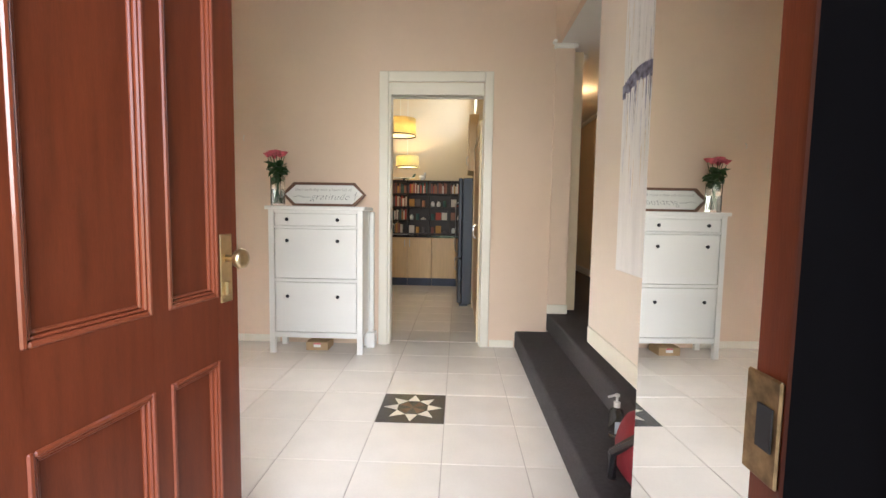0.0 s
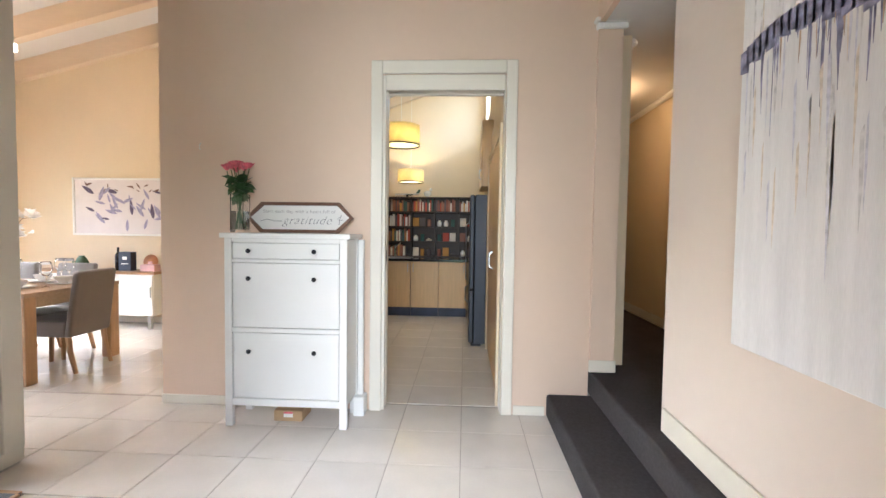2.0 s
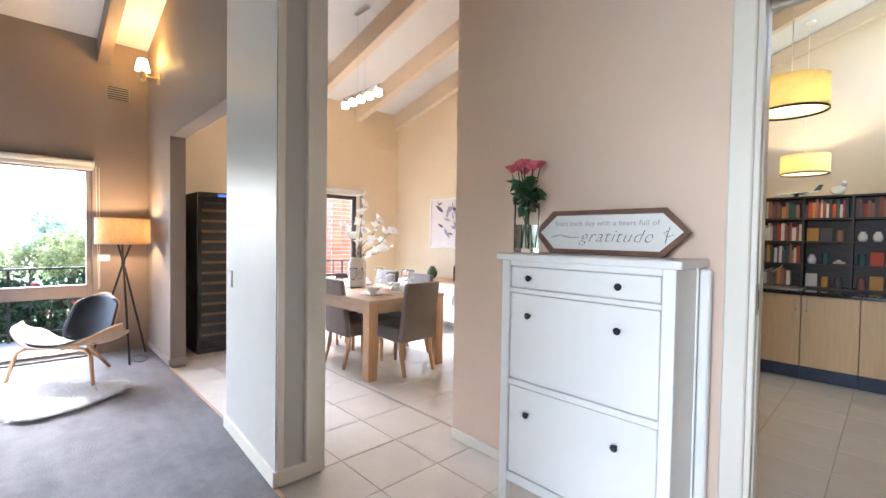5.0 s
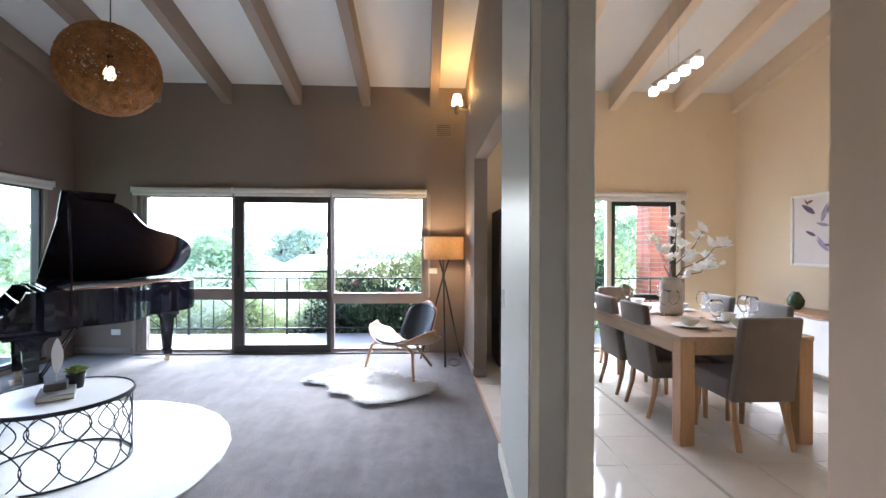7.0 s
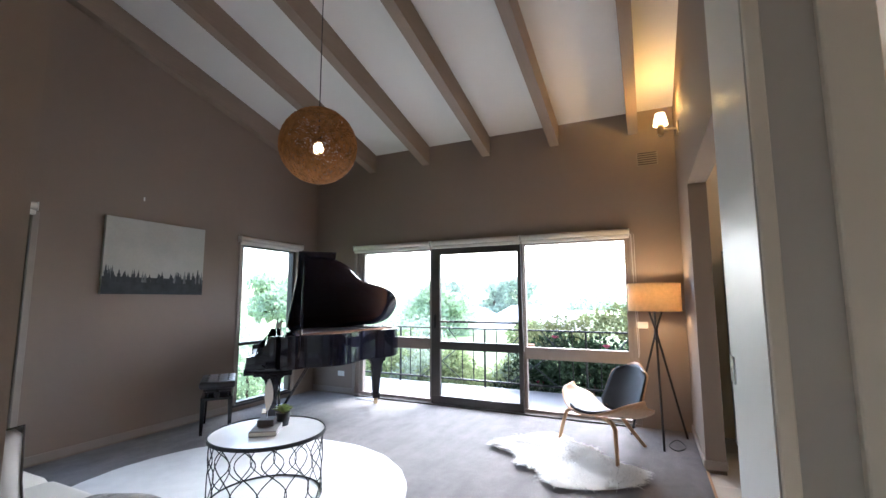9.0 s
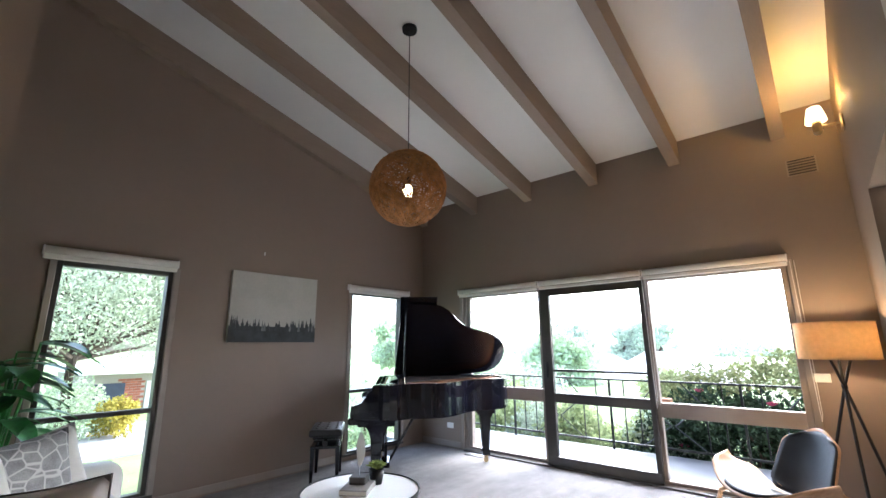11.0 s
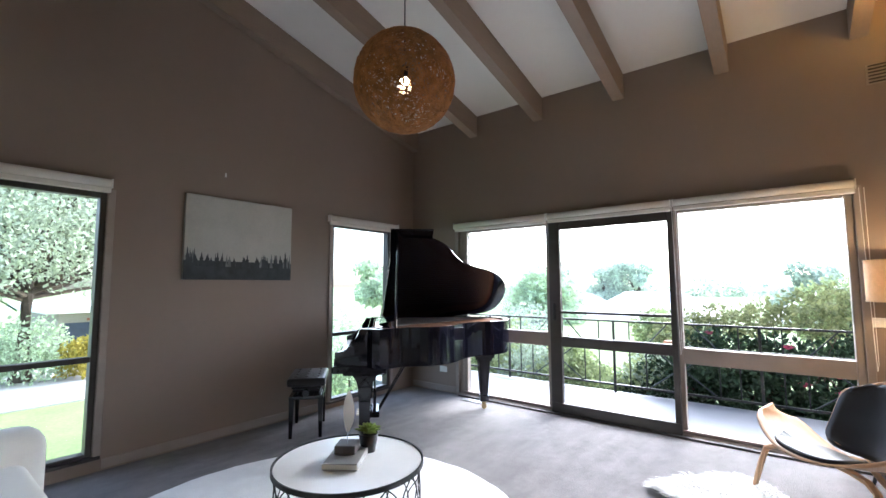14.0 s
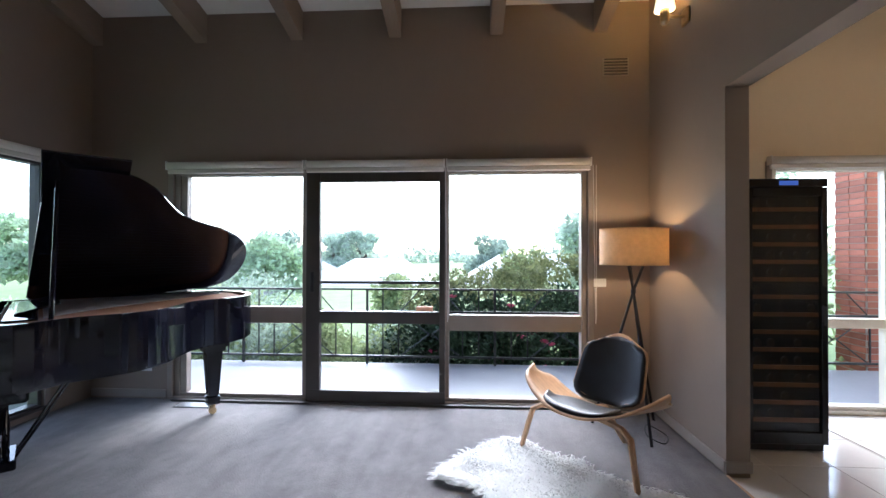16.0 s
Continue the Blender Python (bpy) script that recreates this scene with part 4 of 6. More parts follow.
fr = thing("fridge", pose(0.275, 5.85, 0), "tall dark steel fridge freezer beside the pantry", "fridge")
part("body", box(0.03, 0.165, 0, 0.68, 0.03, 1.76, bevel=0.006), FRIDGE, fr)
for z0, z1 in ((0.04, 0.66), (0.67, 1.76)):
    d = part("door", box(-0.03, 0.026, 0.002, 0.678, z0, z1, bevel=0.012), FRIDGE, fr)
    zz = (0.42, 0.64) if z0 < 0.5 else (0.70, 1.45)
    part("handle", tube([(-0.03, 0.60, zz[0]), (-0.07, 0.60, zz[0] + 0.03), (-0.07, 0.60, zz[1] - 0.03), (-0.03, 0.60, zz[1])], 0.011, n=8), STEEL, d, "steel bar handle")
part("foot", box(0.0, 0.12, 0.02, 0.66, 0, 0.03), BLACKM, fr)
oc = thing("overhead_cabinet", pose(0.37, 5.85, 1.86), "pale maple cupboard above the fridge", "cabinet")
part("body", box(0.02, 0.128, 0, 0.70, 0, 0.75), MAPLE, oc)
d = part("door", box(0, 0.019, 0.002, 0.70, 0.002, 0.748, bevel=0.002), MAPLE, oc)
part("handle", tube([(0, 0.08, 0.08), (-0.025, 0.08, 0.1), (-0.025, 0.08, 0.18), (0, 0.08, 0.2)], 0.006, n=6), STEEL, d)
pn = thing("pantry_cupboard", pose(0.455, 4.145, 0), "tall maple veneer pantry with two doors and a white frame", "cupboard")
part("body", box(0.02, 0.16, 0, 1.66, 0, 2.44), CREAM, pn)
for y0, y1 in ((0.09, 0.84), (0.845, 1.60)):
    d = part("door", box(0, 0.019, y0, y1, 0.05, 2.08, bevel=0.002), MAPLE, pn)
    yh = y1 - 0.05 if y0 < 0.5 else y0 + 0.05
    part("handle", tube([(0, yh, 0.99), (-0.03, yh, 1.01), (-0.034, yh, 1.07), (-0.03, yh, 1.13), (0, yh, 1.15)], 0.007, n=6), STEEL, d, "bow handle")
part("frame", box(-0.012, 0.0195, 0.0, 0.085, 0, 2.16, box(-0.012, 0.0195, 0.085, 1.6, 2.085, 2.16, box(-0.012, 0.0195, 1.605, 1.655, 0, 2.16))), CREAM, pn, "white painted frame")


def drum(x, y, z, r, h, top, shade_mat, name, label, cord):
    p = thing(name, pose(x, y, z), label, "pendant lamp", "kitchen pendant lamps")
    part("shade", lathe([(r, 0), (r, h), (r - 0.004, h), (r - 0.004, 0), (r, 0)], n=36), shade_mat, p, "", True)
    part("rim", lathe([(r + 0.002, 0), (r + 0.002, 0.012), (r - 0.006, 0.012), (r - 0.006, 0), (r + 0.002, 0)], n=36), BLACKM, p, "thin dark rim")
    part("diffuser", lathe([(0.0, 0.015), (r - 0.006, 0.015), (r - 0.006, 0.019), (0.0, 0.019)], n=30), DIFF, p, "pale diffuser")
    part("cord", tube([(0, 0, h * 0.5), (0, 0, top - z)], 0.003, n=6), cord, p)
    part("rose", lathe([(0.05, top - z - 0.02), (0.05, top - z)], n=16), WHITE, p)
    return p


DIFF = cloth_through("pale_diffuser", (0.8, 0.76, 0.6), 0.7, var=0.02)
drum(-0.53, 5.64, 2.27, 0.205, 0.22, 3.72, YELLOW, "pendant_lamp", "yellow drum pendant lamp over the kitchen, lit", WHITE)
drum(-0.685, 7.75, 2.10, 0.205, 0.20, 3.68, YELLOW, "pendant_lamp", "yellow drum pendant lamp over the kitchen bench, lit", WHITE)

# ---- dining room ----
TX0, TX1, TY0, TY1, TZ = -5.36, -3.41, 4.19, 5.17, 0.775
tb = thing("dining_table", pose((TX0 + TX1) / 2, (TY0 + TY1) / 2, 0), "long limed oak dining table with square corner legs", "table")
hx, hy = (TX1 - TX0) / 2, (TY1 - TY0) / 2
for i in range(5):
    y0 = -hy + 2 * hy * i / 5
    part("tabletop_board", box(-hx, hx, y0 + 0.0006, y0 + 2 * hy / 5 - 0.0006, TZ - 0.035, TZ, bevel=0.002), OAK, tb)
for s in (-1, 1):
    part("apron", box(-hx + 0.11, hx - 0.11, s * (hy - 0.02) - 0.015, s * (hy - 0.02) + 0.015, TZ - 0.13, TZ - 0.036), OAK, tb)
    part("apron", box(s * (hx - 0.02) - 0.015, s * (hx - 0.02) + 0.015, -hy + 0.11, hy - 0.11, TZ - 0.13, TZ - 0.036), OAK, tb)
    for t in (-1, 1):
        part("leg", box(s * (hx - 0.055) - 0.052, s * (hx - 0.055) + 0.052, t * (hy - 0.055) - 0.052, t * (hy - 0.055) + 0.052, 0, TZ - 0.036, bevel=0.004), OAKL, tb)


def dining_chair(m, label, fabric):
    c = thing("dining_chair", m, label, "chair", "chairs round the dining table")
    part("seat", box(-0.225, 0.225, -0.20, 0.26, 0.33, 0.48, bevel=0.025, seg=3), fabric, c, "", True)
    b = box(-0.225, 0.225, -0.032, 0.032, 0.0, 0.60, bevel=0.022, seg=3)
    for v in b.verts:
        k = v.co.z / 0.6
        v.co.y += -0.07 * k * k - 0.02 * k
        v.co.x *= 1 - 0.05 * k
        if v.co.z > 0.5:
            v.co.z += 0.012 * (1 - (v.co.x / 0.225) ** 2)
    bmesh.ops.translate(b, vec=(0, -0.215, 0.33), verts=b.verts)
    part("backrest", b, fabric, c, "", True)
    for x in (-0.19, 0.19):
        part("leg", tube([(x, 0.21, 0.34), (x, 0.22, 0.0)], 0.027, n=6, r1=0.018), OAKL, c)
        part("leg", tube([(x, -0.20, 0.34), (x, -0.215, 0.2), (x * 1.02, -0.27, 0.0)], 0.027, n=6, r1=0.018), OAKL, c)
    return c


lab = "taupe upholstered dining chair with curved oak legs"
chA = dining_chair(pose(-3.90, 4.46, 0, 0, 0, 0) @ pose(-0.22, 0.04, 0), lab, FABRIC)
copy_thing(chA, pose(-4.70, 4.50, 0))
copy_thing(chA, pose(-3.58, 4.74, 0, 0, 0, 90))
dining_chair(pose(-5.38, 4.74, 0, 0, 0, -90), "taupe upholstered dining chair at the far table end", FABRIC)
chB = dining_chair(pose(-4.05, 5.08, 0, 0, 0, 180), "pale grey upholstered dining chair with oak legs", FABRICG)
copy_thing(chB, pose(-4.72, 5.08, 0, 0, 0, 180))

gl = [(0.035, 0), (0.036, 0.003), (0.006, 0.01), (0.004, 0.02), (0.004, 0.09), (0.02, 0.105), (0.043, 0.14), (0.05, 0.17), (0.046, 0.205), (0.038, 0.235), (0.036, 0.235), (0.044, 0.205), (0.048, 0.17), (0.041, 0.14), (0.018, 0.108), (0.0, 0.104)]
spots = [(-3.80, 4.50, 0), (-4.55, 4.52, 0), (-3.72, 4.86, 90), (-4.05, 4.98, 180), (-4.72, 4.98, 180), (-5.12, 4.74, -90)]
for i, (x, y, r) in enumerate(spots):
    dx, dy = math.cos(radians(r)), math.sin(radians(r))
    one("plate", lathe([(0.0, 0.003), (0.07, 0.003), (0.13, 0.014), (0.131, 0.018), (0.07, 0.008), (0.0, 0.008)], n=32), CERAM, pose(x, y, TZ), "flat white dinner plate laid on the oak table", "plate", "place settings", True)
    one("bowl", lathe([(0.032, 0.0), (0.036, 0.006), (0.062, 0.03), (0.074, 0.062), (0.076, 0.064), (0.071, 0.062), (0.058, 0.033), (0.03, 0.012), (0.0, 0.010)], n=28), CERAM, pose(x, y, TZ + 0.010), "small white bowl on a dinner plate", "bowl", "place settings", True)
    for k in ((0, 1) if i in (2, 1) else (0,)):
        g = one("wine_glass", lathe(gl, n=20), THING, pose(x + dx * (0.17 + 0.0 * k) - dy * (0.10 + 0.09 * k), y + dy * 0.17 + dx * (0.10 + 0.09 * k), TZ), "large clear wine glass on the oak table", "glass", "place settings", True)
        g.visible_shadow = False

mv = thing("flower_vase", pose(-4.47, 4.74, TZ), "tall weathered stoneware vase of white magnolia branches on the table", "vase")
part("vase", lathe([(0.08, 0), (0.096, 0.008), (0.102, 0.03), (0.104, 0.28), (0.098, 0.31), (0.084, 0.325), (0.08, 0.335), (0.088, 0.352), (0.08, 0.354), (0.07, 0.33), (0.088, 0.29), (0.09, 0.03), (0.0, 0.02)], n=32), VASEM, mv, "weathered stoneware body", True)
rnd = random.Random(11)
for dirs in ((0.05, 0.06, 0.62), (0.15, 0.45, 0.30), (0.12, 0.34, 0.08), (-0.05, -0.14, 0.30), (0.12, 0.26, 0.44), (-0.1, 0.14, 0.36)):
    tip = Vector(dirs)
    pts = [Vector((0, 0, 0.1)), Vector((dirs[0] * 0.1, dirs[1] * 0.1, 0.36))]
    for k in range(1, 6):
        f = k / 5
        pts.append(Vector((tip.x * f, tip.y * f, 0.36 + tip.z * (f ** 0.8))) + Vector((rnd.uniform(-1, 1), rnd.uniform(-1, 1), rnd.uniform(-1, 1))) * 0.025)
    br = part("branch", tube(pts, 0.007, n=6, r1=0.002), TWIG, mv)
    for k in (3, 4, 5, 5, 6, 6):
        p = pts[k] + Vector((rnd.uniform(-0.05, 0.05), rnd.uniform(-0.05, 0.05), rnd.uniform(0, 0.05)))
        fb = bmesh.new()
        big = rnd.random() < 0.65
        bloom(fb, Vector((0, 0, 0)), 0.062 if big else 0.034, 13 if big else 8, rnd, 0.8)
        bmesh.ops.transform(fb, matrix=Matrix.Translation(p) @ Euler((rnd.uniform(-0.9, 0.9), rnd.uniform(-0.9, 0.9), 0)).to_matrix().to_4x4(), verts=fb.verts)
        tube([pts[k], p], 0.002, fb, 4)
        part("magnolia", fb, PETALW, br, "white magnolia bloom")

dp = thing("dining_pendant", pose(-4.32, 4.665, 3.04), "chrome bar pendant with five lit glass cubes over the table", "pendant lamp")
part("bar", box(-0.38, 0.38, -0.012, 0.012, 0.0, 0.016, bevel=0.003), CHROME, dp)
for i in range(5):
    x = -0.34 + 0.17 * i
    part("stem", tube([(x, 0, 0), (x, 0, -0.04)], 0.012, n=8), CHROME, dp)
    part("glass_cube", box(x - 0.036, x + 0.036, -0.036, 0.036, -0.112, -0.04, bevel=0.008), CUBE, dp, "glowing opal glass cube")
ch_top = roof(-4.32) - 3.04 - 0.02
for x in (-0.08, 0.08):
    part("wire", tube([(x, 0, 0.016), (x, 0, ch_top)], 0.002, n=5), STEEL, dp)
part("canopy", box(-0.14, 0.14, -0.03, 0.03, ch_top - 0.01, ch_top + 0.02, bevel=0.004), CHROME, dp)

# botanical picture and sideboard
LILAC, PLUM, TAN = mat("lilac_print", (0.36, 0.33, 0.46), 0.8, var=0.3, scale=20), mat("plum_print", (0.13, 0.10, 0.16), 0.8, var=0.3, scale=20), mat("brown_print", (0.2, 0.12, 0.1), 0.8, var=0.3, scale=20)
bp = thing("botanical_picture", pose(-4.48, N - 0.002, 1.21), "long white framed print of purple leaves on the dining wall", "picture")
part("print", box(-0.77, 0.77, -0.02, -0.004, 0.02, 0.78), mat("blush_paper", (0.74, 0.68, 0.66), 0.8, var=0.03), bp)
for b in ((-0.80, -0.77, 0, 0.80), (0.77, 0.80, 0, 0.80), (-0.77, 0.77, 0, 0.03), (-0.77, 0.77, 0.77, 0.80)):
    part("frame", box(b[0], b[1], -0.035, 0, b[2], b[3], bevel=0.003), WHITE, bp, "white frame strip")
for i in range(52):
    lf = bmesh.new()
    top = i >= 40
    l = rnd.uniform(0.10, 0.22) if not top else rnd.uniform(0.05, 0.1)
    w = l * rnd.uniform(0.2, 0.3)
    slab(curve_of([(-l / 2, 0), (-l * 0.1, w / 2), (l / 2, 0), (-l * 0.1, -w / 2)], 5), 0, 0.001, lf)
    a = rnd.gauss(2.2, 0.9)
    x, z = rnd.uniform(-0.66, 0.66), (rnd.uniform(0.13, 0.66) if not top else rnd.uniform(0.62, 0.72))
    part("printed_leaf", lf, TAN if top else (PLUM if i % 4 == 0 else LILAC), bp).matrix_basis = Matrix.Translation((x, -0.021 - 0.0001 * i, z)) @ pose(0, 0, 0, 90) @ Matrix.Rotation(a, 4, "Z")
sb = thing("sideboard", pose(-4.72, 6.42, 0), "low white sideboard on slim feet under the picture", "sideboard")
part("body", box(-0.90, 0.90, -0.2, 0.22, 0.18, 0.72, bevel=0.004), WHITE, sb)
part("top", box(-0.92, 0.92, -0.22, 0.225, 0.722, 0.75, bevel=0.003), OAKL, sb, "oak top")
for i in range(4):
    d = part("door", box(-0.895 + 0.449 * i, -0.452 + 0.449 * i, -0.219, -0.2, 0.19, 0.71, bevel=0.003), WHITE, sb)
    part("handle", box(-0.48 + 0.449 * i, -0.47 + 0.449 * i, -0.235, -0.219, 0.42, 0.56, bevel=0.003), STEEL, d)
for x in (-0.82, 0.82):
    for y in (-0.16, 0.16):
        part("foot", box(x - 0.02, x + 0.02, y - 0.02, y + 0.02, 0, 0.18), STEEL, sb)
one("green_jar", lathe([(0.04, 0), (0.075, 0.05), (0.08, 0.1), (0.05, 0.16), (0.03, 0.18), (0.036, 0.19)], n=24), GREENC, pose(-4.95, 6.40, 0.75), "rounded green glazed jar on the sideboard", "jar", smooth=True)
one("wine_bottle", lathe([(0.037, 0), (0.037, 0.19), (0.03, 0.22), (0.014, 0.245), (0.014, 0.31)], n=20), BLACK, pose(-4.44, 6.40, 0.75), "dark wine bottle on the sideboard", "bottle", smooth=True)
gbx = one("gift_box", box(-0.085, 0.085, -0.05, 0.05, 0, 0.25, bevel=0.003), NAVY, pose(-4.31, 6.40, 0.75), "navy bottle gift box on the sideboard", "box")
part("printed_mark", box(-0.03, 0.03, -0.0515, -0.0505, 0.15, 0.19, box(-0.05, 0.05, -0.0515, -0.0505, 0.09, 0.10)), WHITE, gbx)
one("copper_tray", lathe([(0.0, 0), (0.1, 0.0), (0.1, 0.012), (0.0, 0.012)], n=28), mat("copper", (0.6, 0.3, 0.18), 0.3, 1.0), pose(-4.12, 6.58, 0.86, 80), "round copper tray leaning on the wall", "tray", smooth=True)
one("tissue_box", box(-0.1, 0.1, -0.06, 0.06, 0, 0.09, box(-0.03, 0.03, -0.01, 0.01, 0.09, 0.13, bevel=0.008), 0.006), mat("pink_card", (0.7, 0.45, 0.45), 0.7), pose(-3.98, 6.38, 0.75), "pale pink tissue box on the sideboard", "box")


def vent(m, w, h, material, n, label):
    v = thing("wall_vent", m, label, "vent")
    part("frame", box(-w / 2, w / 2, 0, 0.006, 0, h), material, v)
    for i in range(n):
        z = h * (i + 0.5) / n
        # On the taupe vent these strips are dark: slot shade put into colour.
        part("slat", box(-w / 2 + 0.012, w / 2 - 0.012, 0.006, 0.014, z - h / n * 0.16, z + h / n * 0.2), material if material is CREAM else SHELFW, v)
    return v


vent(pose(W, 2.64, 2.885, 0, 0, -90), 0.22, 0.155, TAUPEF, 6, "slotted taupe wall vent high on the wall")
vent(pose(W, 6.35, 2.88, 0, 0, -90), 0.24, 0.14, CREAM, 6, "slotted cream wall vent in the dining room")

wf = thing("wine_fridge", pose(-5.45, 3.53, 0) @ Matrix.Diagonal((1, 0.88, 1, 1)), "tall black wine fridge with timber racks behind glass", "wine fridge")
part("body", box(-0.60, -0.04, -0.30, 0.30, 0.0, 1.86, bevel=0.006), BLACKM, wf, "black cabinet body")
for b in ((-0.30, -0.255, 0.06, 1.80), (0.255, 0.30, 0.06, 1.80), (-0.255, 0.255, 0.06, 0.14), (-0.255, 0.255, 1.74, 1.80)):
    part("door_frame", box(-0.035, 0.0, b[0], b[1], b[2], b[3], bevel=0.003), BLACK, wf, "gloss black door frame")
for i in range(13):
    z = 0.20 + 0.12 * i
    part("rack", box(-0.038, -0.028, -0.25, 0.25, z, z + 0.028), mat("dim_rack", (0.3, 0.13, 0.06), 0.6, var=0.2, scale=12) if i == 0 else bpy.data.materials["dim_rack"], wf, "timber rack edge")
    for k in range(5):
        if rnd.random() < 0.5:
            part("bottle_end", tube([(-0.038, -0.2 + 0.1 * k, z + 0.06), (-0.03, -0.2 + 0.1 * k, z + 0.06)], 0.028, n=10), SHELFW, wf)
part("glass", box(-0.02, -0.014, -0.25, 0.25, 0.14, 1.74), glassy("smoked_glass", (0.75, 0.75, 0.78), 0.0, 1.3), wf, "smoked glass")
part("control_panel", box(-0.035, 0.002, -0.30, 0.30, 1.805, 1.86, bevel=0.003), BLACK, wf)
part("display", box(0.002, 0.004, -0.06, 0.08, 1.815, 1.845), glow("blue_display", (0.1, 0.2, 0.7), 0.5), wf, "small blue display")

# ---- living room ----
FZ = 0.012
# grand piano, local y from the keyboard to the tail, x towards the treble
gp = thing("grand_piano", pose(-4.59, -1.67, FZ, 0, 0, 46.2), "glossy black grand piano with its lid propped open", "piano")
rim_out = [(-0.69, 0.30), (0.69, 0.30), (0.69, 0.62), (0.69, 0.80), (0.66, 0.95), (0.55, 1.09), (0.41, 1.19), (0.29, 1.30), (0.21, 1.45), (0.15, 1.61), (0.03, 1.76), (-0.16, 1.84), (-0.38, 1.84), (-0.57, 1.77), (-0.67, 1.62), (-0.69, 1.40)]


def offset_in(pts, d):
    c = Vector((sum(p[0] for p in pts) / len(pts), sum(p[1] for p in pts) / len(pts)))
    return [tuple(Vector(p) - (Vector(p) - c).normalized() * d) for p in pts]


def fine(pts):
    out = [pts[0], pts[1]]
    cur = curve_of(pts[1:] + pts[:1], 5)
    return [pts[0]] + cur[:-5]


ro = fine(rim_out)
ri = offset_in(ro, 0.05)
rb = bmesh.new()
for i in range(len(ro)):
    j = (i + 1) % len(ro)
    slab([ro[i], ro[j], ri[j], ri[i]], 0.66, 0.99, rb)
bmesh.ops.remove_doubles(rb, verts=rb.verts, dist=0.0004)
rim = part("rim", rb, BLACK, gp, "", True)
rim.data.set_sharp_from_angle(angle=radians(32))
part("soundboard", slab(offset_in(ro, 0.052), 0.955, 0.966), SOUND, gp, "amber spruce soundboard")
part("iron_plate", slab(offset_in(ro, 0.13), 0.968, 0.98, None, 0.004), GOLD, gp, "gold iron plate")
for i in range(40):
    x = -0.55 + 0.028 * i
    y1 = 1.65 - 1.15 * max(0, (x + 0.3) / 1.0) ** 1.0
    part("string", tube([(x, 0.52, 0.987), (x * 0.8 - 0.08, max(0.7, y1), 0.987)], 0.0012, None, 4), STEEL, gp)
part("underside", slab(offset_in(ro, 0.02), 0.645, 0.66), BLACK, gp)
part("key_bed", box(-0.69, 0.69, 0.0, 0.32, 0.60, 0.665, bevel=0.008), BLACK, gp)
for s in (-1, 1):
    cheek = slab([(0.02, 0.66), (0.32, 0.66), (0.32, 0.985), (0.24, 0.985), (0.20, 0.90), (0.12, 0.80), (0.02, 0.78)], -0.03, 0.03, None, 0.004)
    for v in cheek.verts:
        v.co = Vector((s * 0.655 + v.co.z, v.co.x, v.co.y))
    part("cheek", cheek, BLACK, gp)
part("key_slip", box(-0.625, 0.625, 0.01, 0.03, 0.665, 0.72, bevel=0.003), BLACK, gp)
for i in range(52):
    part("white_key", box(-0.611 + 0.0235 * i, -0.5885 + 0.0235 * i, 0.035, 0.185, 0.70, 0.735, bevel=0.001), IVORY, gp)
for i in range(51):
    if i % 7 not in (1, 4):
        part("black_key", box(-0.593 + 0.0235 * i, -0.582 + 0.0235 * i, 0.085, 0.185, 0.735, 0.748, bevel=0.002), BLACK, gp)
part("fallboard", box(-0.62, 0.62, 0.19, 0.21, 0.735, 0.90, bevel=0.005), BLACK, gp)
part("front_rail", box(-0.69, 0.69, 0.30, 0.345, 0.90, 0.99, bevel=0.004), BLACK, gp)
part("music_shelf", box(-0.60, 0.60, 0.36, 0.50, 0.975, 0.99, bevel=0.003), BLACK, gp)
md = box(-0.36, 0.36, -0.006, 0.006, 0, 0.20, bevel=0.004)
bmesh.ops.transform(md, matrix=pose(0, 0.40, 0.992, -75), verts=md.verts)
part("music_desk", md, BLACK, gp)
lid_pts = [(0.0, 0.43), (1.30, 0.53)] + [((p[0] + 0.702) * 0.94, p[1] + 0.01) for p in rim_out[2:]] + [(0.0, 1.40)]
lb = slab(fine(lid_pts), 0.0, 0.018, None, 0.004)
lid_m = pose(-0.69, 0, 1.0, 0, -40, 0)
lid = part("lid", lb, BLACK, gp, "raised black lid")
lid.matrix_basis = lid_m
fl = slab([(0.02, 0.505), (1.40, 0.505), (1.40, 0.93), (0.02, 0.93)], 0.020, 0.036, None, 0.003)
part("lid_flap", fl, BLACK, lid, "folded front flap")
part("lid_prop", tube([(0.60, 0.55, 0.97), Vector(lid_m @ Vector((1.22, 0.58, 0.0)))], 0.012, n=8), BLACK, gp)
half = [(0.155, 0.60), (0.11, 0.575), (0.075, 0.53), (0.06, 0.46), (0.052, 0.34), (0.045, 0.085)]
